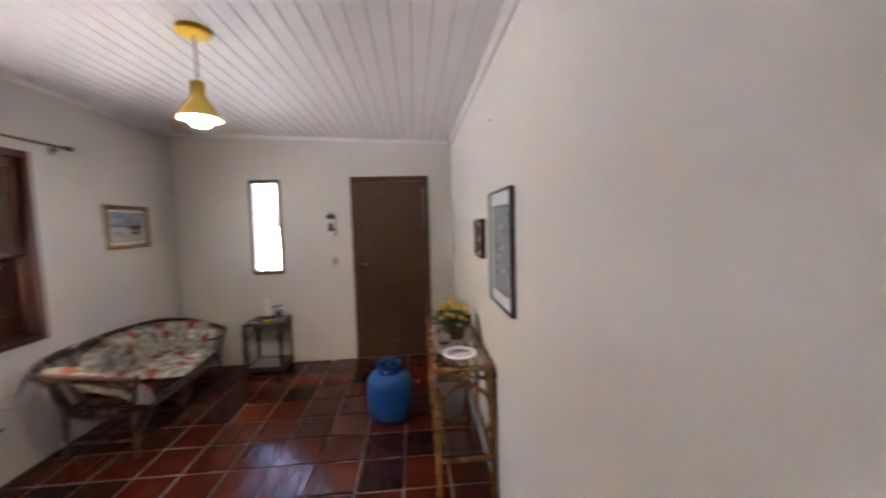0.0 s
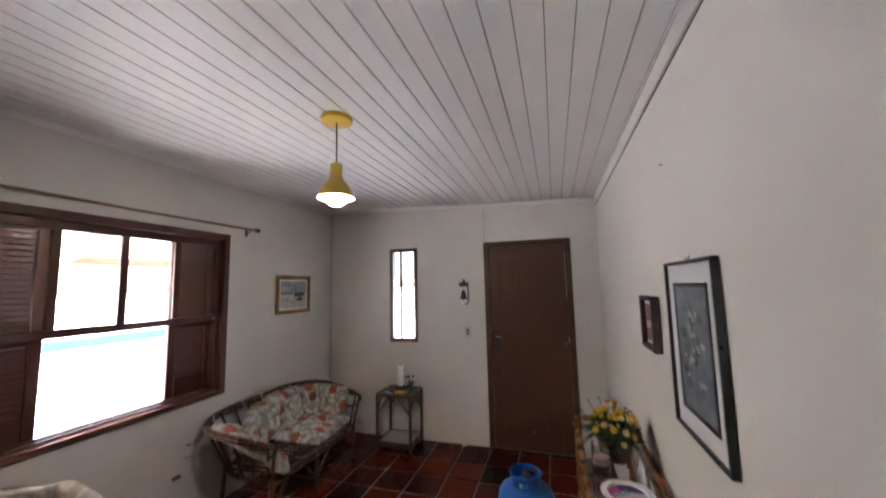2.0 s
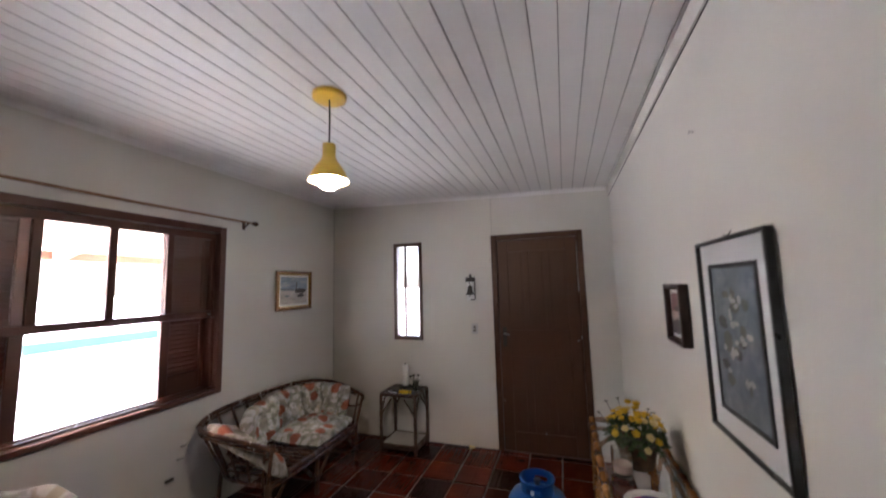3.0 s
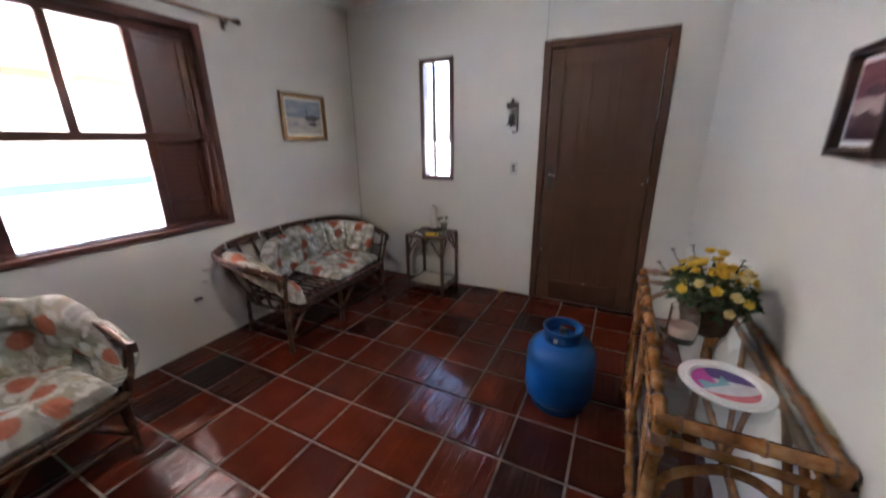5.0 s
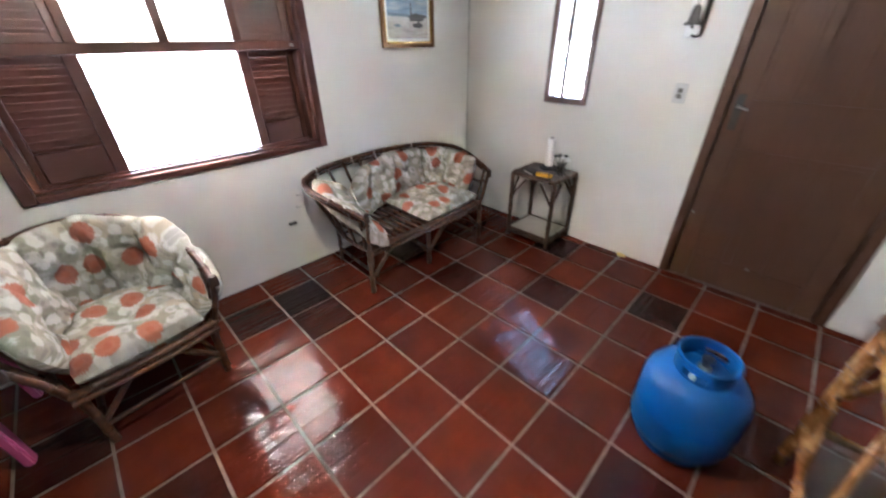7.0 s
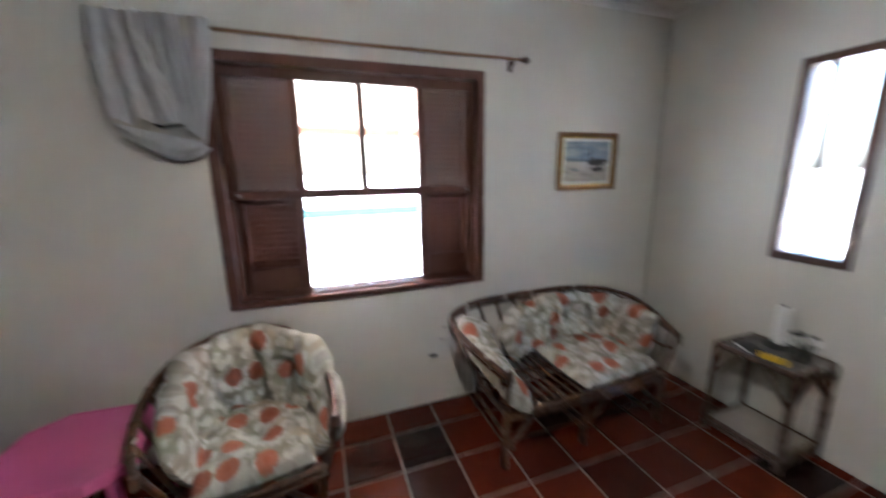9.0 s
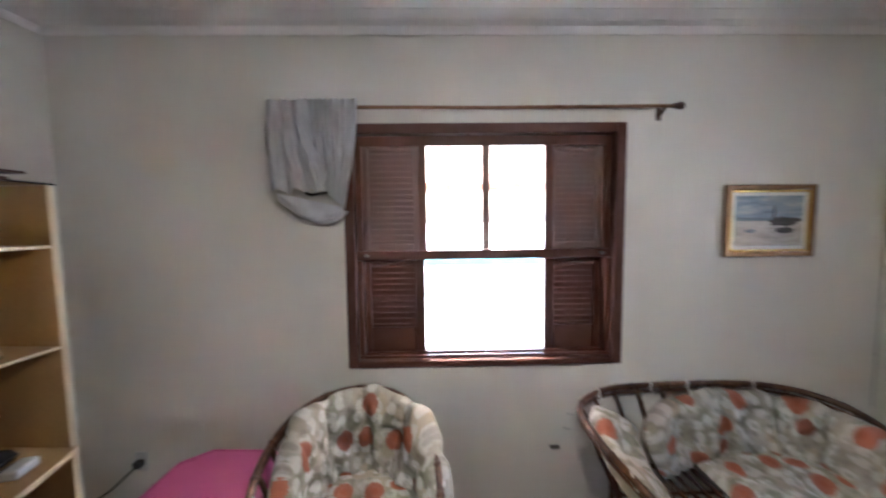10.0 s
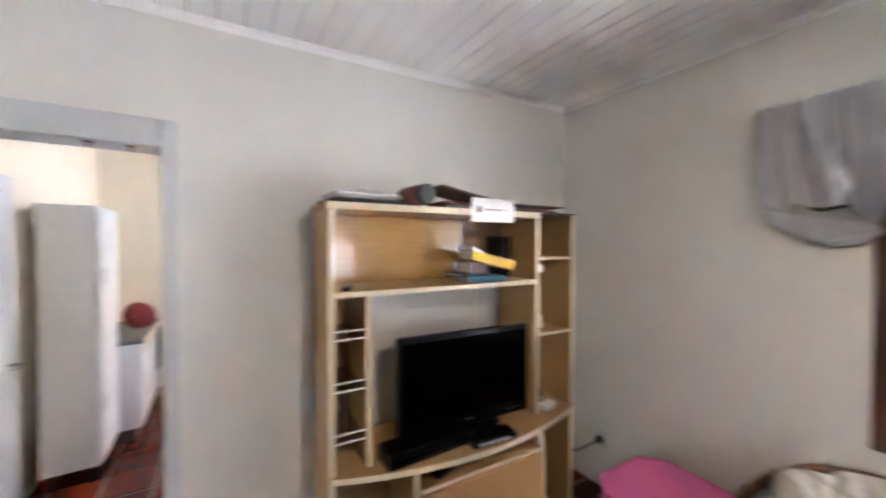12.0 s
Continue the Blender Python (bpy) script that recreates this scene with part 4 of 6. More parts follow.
def build_side_table():
    t = thing("side_table", "small dark cane side table with a grey top", "table", pose(-1.53, 4.015, 0))
    x0, x1, y0, y1, h = -1.715, -1.345, 3.855, 4.175, 0.55
    m = [OLDCANE, CANE_NODE]
    for x in (x0, x1):
        for y in (y0, y1):
            rod_part("leg", [(x, y, h - 0.005), (x, y, 0.0)], 0.017, m, t, 0.10)
            sx, sy = (1 if x == x0 else -1), (1 if y == y0 else -1)
            rod_part("brace", smooth_path([(x, y, h - 0.20), (x + sx * 0.06, y, h - 0.11), (x + sx * 0.12, y, h - 0.03)], 4), 0.009, m, t, 0.1)
            rod_part("brace", smooth_path([(x, y, h - 0.20), (x, y + sy * 0.05, h - 0.11), (x, y + sy * 0.10, h - 0.03)], 4), 0.009, m, t, 0.1)
    for z, r in ((h, 0.017), (0.075, 0.014), (0.045, 0.012)):
        for y in (y0, y1):
            rod_part("rail", [(x0, y, z), (x1, y, z)], r, m, t, 0.12)
        for x in (x0, x1):
            rod_part("rail", [(x, y0, z), (x, y1, z)], r, m, t, 0.12)
    wpart("tabletop", boxes((x0 + 0.01, y0 + 0.01, h - 0.004, x1 - 0.01, y1 - 0.01, h + 0.012), bevel=0.004), SLATE, t, "glossy grey laminate top")
    wpart("lower_shelf", boxes((x0 + 0.012, y0 + 0.012, 0.072, x1 - 0.012, y1 - 0.012, 0.086), bevel=0.003), SHELF_W, t, "pale lower shelf")
    return t


build_side_table()
TT = 0.562
roll_holder = thing("paper_roll", "white paper roll on a flat black stand", "paper roll", pose(-1.560, 4.115, TT))
part("stand", lathe(bmesh.new(), [(0.07, 0), (0.07, 0.012), (0.055, 0.018), (0.01, 0.02), (0.009, 0.245), (0, 0.247)], 24), MATT_BLACK, roll_holder, "flat black stand")
part("roll", lathe(bmesh.new(), [(0.012, 0.022), (0.030, 0.022), (0.032, 0.03), (0.031, 0.228), (0.028, 0.235), (0.012, 0.235)], 28), PAPER, roll_holder)


def build_vase():
    t = thing("flower_vase", "small glass vase holding a few dark dried flowers", "vase", pose(-1.415, 4.04, TT))
    v = part("vase", lathe(bmesh.new(), [(0, 0), (0.035, 0), (0.04, 0.01), (0.032, 0.05), (0.024, 0.075), (0.03, 0.09), (0.027, 0.09), (0.021, 0.075), (0.028, 0.05), (0.034, 0.012), (0, 0.008)], 20, cap=False), SMOKED, t)
    for i in range(7):
        a = i * 2.4
        tip = Vector((0.05 * math.cos(a), 0.05 * math.sin(a), 0.11 + 0.02 * (i % 3)))
        stem = part("stem", tube(bmesh.new(), [(0, 0, 0.02), tip * 0.6, tip], 0.0022, 5), STALK, t)
        bm = bmesh.new()
        for k_ in range(5):
            b_ = k_ * math.tau / 5
            lathe(bm, [(0, -0.008), (0.008, -0.002), (0.006, 0.008), (0, 0.011)], 7, Matrix.Translation(tip + Vector((0.008 * math.cos(b_), 0.008 * math.sin(b_), 0.003))))
        part("blossom", bm, MATT_BLACK if i % 3 else PAPER, stem)
    return t


build_vase()
snack = thing("yellow_packet", "slim yellow packet with a dark band", "packet", pose(-1.47, 3.905, TT, 0, 0, 12))
part("sleeve", boxes((-0.06, -0.02, 0.0, 0.06, 0.02, 0.026), bevel=0.006, seg=2), YELLOW_BOX, snack)
part("band", boxes((0.035, -0.021, -0.0005, 0.05, 0.021, 0.0275), bevel=0.006, seg=2), MATT_BLACK, snack, "dark band")
cloth = thing("folded_napkin", "folded dark napkin on the grey table top", "napkin", pose(-1.60, 3.95, TT, 0, 0, -25))
part("fold", box(bmesh.new(), -0.06, -0.04, 0, 0.06, 0.04, 0.008, bevel=0.003), MATT_BLACK, cloth)
part("edge", box(bmesh.new(), -0.055, -0.052, 0, 0.065, -0.041, 0.005, bevel=0.002), PAPER, cloth, "white edge")


def build_gas_cylinder():
    t = thing("gas_cylinder", "scuffed blue steel gas cylinder with a guard collar", "gas cylinder", pose(-0.125, 2.868, 0, 0, 0, 25))
    body = [(0.0, 0.018), (0.10, 0.02), (0.15, 0.035), (0.172, 0.06), (0.18, 0.10), (0.18, 0.19), (0.1808, 0.195), (0.1808, 0.205), (0.18, 0.21), (0.18, 0.285), (0.174, 0.325), (0.155, 0.358), (0.12, 0.38), (0.06, 0.392), (0, 0.394)]
    part("body", lathe(bmesh.new(), body, 48), GAS_BLUE, t)
    part("foot_ring", lathe(bmesh.new(), [(0.135, 0.0), (0.145, 0.0), (0.147, 0.036), (0.137, 0.036), (0.135, 0.0)], 40, cap=False), GAS_BLUE, t)
    # collar: a bent band with two hand openings under its rolled rim
    bm = bmesh.new()
    n = 64
    r0, r1 = 0.090, 0.096
    rows = [0.372, 0.395, 0.425, 0.438, 0.452]
    grid = {}
    for j in range(n):
        a = j * math.tau / n
        for i, z in enumerate(rows):
            for k_, r in enumerate((r0, r1)):
                rr = r + (0.004 if i == 4 else 0.0)
                grid[j, i, k_] = bm.verts.new((rr * math.cos(a), rr * math.sin(a), z))
    solid = set()
    for j in range(n):
        for i in range(4):
            hole = i == 1 and (5 <= j % 32 <= 13)
            if not hole:
                solid.add((j, i))
    for j, i in solid:
        q = (j + 1) % n
        bm.faces.new((grid[j, i, 1], grid[q, i, 1], grid[q, i + 1, 1], grid[j, i + 1, 1]))
        bm.faces.new((grid[j, i, 0], grid[j, i + 1, 0], grid[q, i + 1, 0], grid[q, i, 0]))
        for dj, di, e in ((0, -1, (j, i, q, i)), (0, 1, (j, i + 1, q, i + 1)), (-1, 0, (j, i, j, i + 1)), (1, 0, (q, i, q, i + 1))):
            nb = ((j + dj) % n, i + di)
            if nb not in solid:
                bm.faces.new((grid[e[0], e[1], 0], grid[e[0], e[1], 1], grid[e[2], e[3], 1], grid[e[2], e[3], 0]))
    for s in (0.4, 0.4 + math.pi):
        box(bm, 0.08, -0.025, 0.355, 0.094, 0.025, 0.40, m=Matrix.Rotation(s + 0.9, 4, 'Z'))
    part("collar", bm, GAS_BLUE, t)
    rim = tube(bmesh.new(), [(0.098 * math.cos(a), 0.098 * math.sin(a), 0.454) for a in [i * math.tau / 48 for i in range(48)]], 0.007, 8, True)
    part("rim", rim, GAS_BLUE, t)
    valve = lathe(bmesh.new(), [(0, 0.39), (0.022, 0.39), (0.022, 0.405), (0.014, 0.41), (0.014, 0.432), (0.02, 0.436), (0.02, 0.448), (0, 0.45)], 16)
    part("valve", valve, STEEL, t, "dull grey metal valve")
    part("seal", box(bmesh.new(), 0.097, -0.012, 0.40, 0.101, 0.008, 0.425, bevel=0.002, m=Matrix.Rotation(-2.2, 4, 'Z')), PAPER, t, "small white paper seal")
    return t


build_gas_cylinder()


# ---- bamboo console with its things ----
CT = 0.780
BAM = [BAMBOO, NODE]


def build_console():
    t = thing("bamboo_console_table", "bamboo console table with a glass top and lower glass shelf", "console table", pose(0.372, 2.48, 0))
    x0, x1, y0, y1 = 0.214, 0.532, 1.930, 3.035
    zt, zs = CT - 0.015, 0.235
    for x in (x0, x1):
        for y in (y0, y1):
            sy = 1 if y == y0 else -1
            rod_part("leg", [(x, y, zt + 0.005), (x, y, 0.0)], 0.017, BAM, t, 0.15, 12)
            rod_part("leg", [(x, y + sy * 0.042, zt - 0.03), (x, y + sy * 0.042, zs)], 0.013, BAM, t, 0.13, 10)
            arch = [(x, y + sy * 0.05, zt - 0.33), (x, y + sy * 0.06, zt - 0.22), (x, y + sy * 0.11, zt - 0.12), (x, y + sy * 0.21, zt - 0.075)]
            rod_part("arch", smooth_path(arch, 5), 0.010, BAM, t, 0.2)
            rod_part("brace", [(x, y + sy * 0.045, zt - 0.34), (x, y + sy * 0.26, zt - 0.07)], 0.011, BAM, t, 0.14)
            rod_part("brace", [(x, y + sy * 0.045, zs + 0.20), (x, y + sy * 0.22, zs + 0.01)], 0.011, BAM, t, 0.14)
    for y in (y0, y1):
        rod_part("top_rail", [(x0 - 0.012, y, zt), (x1 + 0.012, y, zt)], 0.0165, BAM, t, 0.13, 12)
        rod_part("under_rail", [(x0, y, zt - 0.055), (x1, y, zt - 0.055)], 0.0115, BAM, t, 0.12, 10)
        a = [(x0 + 0.018, y, zt - 0.29), (x0 + 0.03, y, zt - 0.17), (x0 + 0.10, y, zt - 0.105), ((x0 + x1) / 2, y, zt - 0.088), (x1 - 0.10, y, zt - 0.105), (x1 - 0.03, y, zt - 0.17), (x1 - 0.018, y, zt - 0.29)]
        rod_part("arch", smooth_path(a, 5), 0.012, BAM, t, 0.2)
        rod_part("shelf_rail", [(x0, y, zs), (x1, y, zs)], 0.016, BAM, t, 0.14, 10)
    for x in (x0, x1):
        rod_part("top_rail", [(x, y0 - 0.006, zt + 0.001), (x, y1 + 0.006, zt + 0.001)], 0.0165, BAM, t, 0.13, 12)
        rod_part("under_rail", [(x - 0.004, y0, zt - 0.062), (x - 0.004, y1, zt - 0.062)], 0.0115, BAM, t, 0.12, 10)
        rod_part("shelf_rail", [(x, y0, zs + 0.001), (x, y1, zs + 0.001)], 0.016, BAM, t, 0.14, 10)
        rod_part("strut", [(x, (y0 + y1) / 2 - 0.11, zt - 0.065), (x, (y0 + y1) / 2, zs), ], 0.010, BAM, t, 0.15)
        rod_part("strut", [(x, (y0 + y1) / 2 + 0.11, zt - 0.065), (x, (y0 + y1) / 2 + 0.004, zs), ], 0.010, BAM, t, 0.15)
        for y in (y0, y1):
            bm = bmesh.new()
            for k_ in range(5):
                tube(bm, [(x + 0.024 * math.cos(a), y + 0.024 * math.sin(a), zt - 0.03 - k_ * 0.006) for a in [i * math.tau / 12 for i in range(12)]], 0.0035, 5, True)
            wpart("binding", bm, NODE, t, "dark cane binding")
    g = wpart("glass_top", boxes((x0 + 0.006, y0 + 0.006, CT - 0.004, x1 - 0.006, y1 - 0.006, CT + 0.002), bevel=0.001), GLASS, t, "clear glass top")
    s = wpart("glass_shelf", boxes((x0 + 0.01, y0 + 0.01, zs + 0.012, x1 - 0.01, y1 - 0.01, zs + 0.017), bevel=0.001), SMOKED, t, "grey glass lower shelf")
    g.visible_shadow = False
    return t


build_console()
GT = CT + 0.0025


def build_flower_basket():
    t = thing("flower_basket", "brown wicker basket of yellow artificial flowers", "flower arrangement", pose(0.372, 2.47, GT))
    rnd = random.Random(5)
    bm = bmesh.new()
    for i in range(9):
        z = 0.004 + i * 0.0115
        a_, b_ = 0.085 + i * 0.0035, 0.062 + i * 0.0025
        tube(bm, [(b_ * math.cos(q) + 0.003 * math.sin(q * 14 + i * math.pi), a_ * math.sin(q), z) for q in [k_ * math.tau / 40 for k_ in range(40)]], 0.0065, 6, True)
    part("basket", bm, WICKER, t, "woven brown basket")
    part("soil", lathe(bmesh.new(), [(0.0, 0.003), (0.062, 0.003), (0.075, 0.085), (0.0, 0.092)], 20), STALK, t)

    leaf_bm = bmesh.new()
    for i in range(420):
        a = rnd.uniform(0, math.tau)
        e = rnd.uniform(0.0, 1.0)
        r = 0.5 + 0.5 * math.sqrt(e)
        c = Vector((0.12 * r * math.cos(a), 0.165 * r * math.sin(a), 0.09 + 0.11 * (1 - r * r) + rnd.uniform(-0.01, 0.055)))
        m = Matrix.Translation(c) @ Euler((rnd.uniform(-1, 1), rnd.uniform(-1, 1), rnd.uniform(0, 6.3))).to_matrix().to_4x4()
        s = rnd.uniform(0.016, 0.034)
        pts = [(0, 0, 0), (s * 0.35, s * 0.45, 0.003), (0, s * 1.3, -0.004), (-s * 0.35, s * 0.45, 0.003)]
        poly(leaf_bm, [m @ Vector(p) for p in pts])
    tagged(part("foliage", leaf_bm, LEAF, t, "dark green leaves"), kind="stuff")

    def rose(pale):
        """A cupped bloom: an outer bowl of five lobes and two inner whorls."""
        b = bmesh.new()
        sides = 20
        rings = []
        for k_, (r, z) in enumerate(((0.004, 0.0), (0.013, 0.003), (0.0185, 0.010), (0.0205, 0.018), (0.0185, 0.0215), (0.0145, 0.015), (0.0125, 0.021), (0.0095, 0.015), (0.0065, 0.022), (0.003, 0.018))):
            lobe = 0.10 if 2 <= k_ <= 4 else 0.07
            rings.append([b.verts.new((r * (1 + lobe * math.cos(5 * a_ + k_ * 0.7)) * math.cos(a_), r * (1 + lobe * math.cos(5 * a_ + k_ * 0.7)) * math.sin(a_), z * (1 + 0.12 * math.cos(5 * a_ + k_)))) for a_ in [j * math.tau / sides for j in range(sides)]])
        for p, q in zip(rings, rings[1:]):
            for j in range(sides):
                k_ = (j + 1) % sides
                b.faces.new((p[j], p[k_], q[k_], q[j]))
        b.faces.new(rings[0][::-1])
        b.faces.new(rings[-1])
        return finish("rose", b, pale, True, 80)
    kinds = [rose(PETAL), rose(PETAL), rose(PETAL_PALE)]
    for i in range(38):
        a = i * 2.39996 + rnd.uniform(-0.2, 0.2)
        r = math.sqrt((i + 0.6) / 38)
        c = Vector((0.115 * r * math.cos(a), 0.168 * r * math.sin(a), 0.118 + 0.13 * (1 - r * r * 0.9) + rnd.uniform(-0.022, 0.02)))
        o = new("flower", kinds[0 if rnd.random() < 0.75 else 2])
        o.parent = t
        d = (c - Vector((0, 0, 0.02))).normalized()
        s = rnd.uniform(0.62, 0.92)
        o.matrix_basis = Matrix.Translation(c) @ d.to_track_quat('Z', 'Y').to_matrix().to_4x4() @ Matrix.Rotation(rnd.uniform(0, 6), 4, 'Z') @ Matrix.Diagonal((s, s, s, 1))
    for x, y, z in ((-0.05, 0.13, 0.245), (0.05, -0.07, 0.262), (-0.10, 0.20, 0.205), (-0.14, 0.19, 0.15)):
        stem = part("sprig", tube(bmesh.new(), smooth_path([(x * 0.4, y * 0.5, 0.10), (x * 0.7, y * 0.8, z * 0.75), (x, y, z)], 4), 0.0016, 5), STALK, t)
        b = bmesh.new()
        for k_ in range(6):
            a = k_ * math.tau / 6
            p = Vector((x, y, z))
            e1, e2 = Vector((math.cos(a), math.sin(a), 0.25)) * 0.012, Vector((-math.sin(a), math.cos(a), 0)) * 0.004
            poly(b, [p, p + e1 * 0.6 + e2, p + e1, p + e1 * 0.6 - e2])
        lathe(b, [(0, 0), (0.004, 0.001), (0.004, 0.005), (0, 0.006)], 7, Matrix.Translation((x, y, z)))
        part("seed_head", b, STALK, stem)
    return t


build_flower_basket()
jar = thing("candle_glass", "clear glass tumbler half filled with pale pink wax", "candle holder", pose(0.292, 2.325, GT))
part("tumbler", lathe(bmesh.new(), [(0, 0), (0.036, 0), (0.038, 0.004), (0.044, 0.055), (0.043, 0.115), (0.0405, 0.115), (0.0415, 0.055), (0.0355, 0.01), (0, 0.01)], 32, cap=False), GLASS, jar)
part("wax", lathe(bmesh.new(), [(0, 0.022), (0.0365, 0.022), (0.0405, 0.052), (0.036, 0.056), (0, 0.055)], 32), WAX, jar, "pale pink wax")
part("base_sand", lathe(bmesh.new(), [(0, 0.0105), (0.035, 0.0105), (0.0362, 0.0215), (0, 0.0215)], 24), STALK, jar, "dark grains at the bottom")


def build_plate():
    t = thing("decorative_plate", "round white tray with a purple, pink and blue picture", "tray", pose(0.364, 2.10, GT, 0, 0, 20))
    part("rim", lathe(bmesh.new(), [(0, 0), (0.080, 0), (0.098, 0.010), (0.104, 0.016), (0.102, 0.019), (0.088, 0.016), (0.086, 0.019), (0.078, 0.019), (0.075, 0.0105), (0, 0.0105)], 56), WHITE, t)
    cols = [("purple", (0.10, 0.05, 0.28)), ("magenta", (0.55, 0.07, 0.40)), ("sky", (0.20, 0.48, 0.55)), ("coral", (0.62, 0.14, 0.17)), ("pale", (0.68, 0.69, 0.73))]
    mats = [two_tone("print_" + n, c, tuple(v * 0.75 for v in c), 30, 200, 0.35, 0.02) for n, c in cols]
    R = 0.073

    def sector(name, y_lo, y_hi, x_lo, x_hi, mat, z):
        b = bmesh.new()
        pts = []
        n = 24
        for i in range(n + 1):
            x = x_lo + (x_hi - x_lo) * i / n
            lim = math.sqrt(max(R * R - x * x, 0))
            pts.append((x, max(min(y_hi(x), lim), -lim)))
        low = []
        for i in range(n + 1):
            x = x_hi + (x_lo - x_hi) * i / n
            lim = math.sqrt(max(R * R - x * x, 0))
            low.append((x, min(max(y_lo(x), -lim), lim)))
        ring = []
        for p in pts + low:
            if not ring or (Vector(p) - Vector(ring[-1])).length > 1e-4:
                ring.append(p)
        if (Vector(ring[0]) - Vector(ring[-1])).length < 1e-4:
            ring.pop()
        lo = [b.verts.new((x, y, z)) for x, y in ring]
        b.faces.new(lo)
        bmesh.ops.triangulate(b, faces=b.faces)
        part(name, b, mat, t)
    sector("print_field", lambda x: -R, lambda x: R, -R, R, mats[4], 0.0108)
    sector("print_shape", lambda x: 0.022 - 0.42 * x, lambda x: R, -0.02, R, mats[0], 0.0111)
    sector("print_shape", lambda x: 0.0 + 0.3 * x, lambda x: R, -R, -0.016, mats[1], 0.0114)
    sector("print_shape", lambda x: -0.004 + 0.25 * x, lambda x: 0.022 + 0.35 * x + 0.012 * math.sin(x * 90), -0.058, 0.014, mats[2], 0.0117)
    sector("print_shape", lambda x: -R, lambda x: -0.045 - 0.05 * x + 0.5 * x * x * 8, -R, R, mats[3], 0.0120)
    return t


build_plate()


# ---- lamp, curtain, pictures ----
def build_pendant():
    x, y = -0.945, 1.95
    top = ceil_z(x)
    t = thing("pendant_lamp", "yellow enamel bell pendant lamp, switched on", "ceiling lamp", pose(x, y, top))
    part("canopy", lathe(bmesh.new(), [(0, 0.0), (0.080, 0.0), (0.082, -0.006), (0.080, -0.024), (0.074, -0.028), (0.0, -0.028)], 40), YELLOW, t)
    part("cord", tube(bmesh.new(), [(0, 0, -0.028), (0.001, 0, -0.14), (0, 0, -0.265)], 0.0035, 8), MATT_BLACK, t, "thin dark flex")
    z = -0.255
    part("shade", lathe(bmesh.new(), [(0.012, z), (0.028, z), (0.031, z - 0.004), (0.031, z - 0.065), (0.040, z - 0.085), (0.062, z - 0.115), (0.080, z - 0.145), (0.094, z - 0.180), (0.0965, z - 0.184), (0.095, z - 0.181), (0.079, z - 0.1455), (0.061, z - 0.1155), (0.038, z - 0.088), (0.012, z - 0.070), (0.012, z)], 40, cap=False), YELLOW, t, "yellow bell-shaped metal shade")
    part("shade_lining", lathe(bmesh.new(), [(0.0945, z - 0.1815), (0.0775, z - 0.146), (0.059, z - 0.116), (0.036, z - 0.0885), (0.014, z - 0.073), (0.014, z - 0.076), (0.035, z - 0.091), (0.057, z - 0.118), (0.0755, z - 0.147), (0.0935, z - 0.1825), (0.0945, z - 0.1815)], 40, cap=False), WHITE, t, "white enamel lining")
    part("bulb", lathe(bmesh.new(), [(0.012, z - 0.075), (0.016, z - 0.10), (0.034, z - 0.135), (0.050, z - 0.165), (0.056, z - 0.182), (0.049, z - 0.204), (0.028, z - 0.220), (0, z - 0.226)], 24), BULB, t, "glowing white bulb")
    return t


build_pendant()


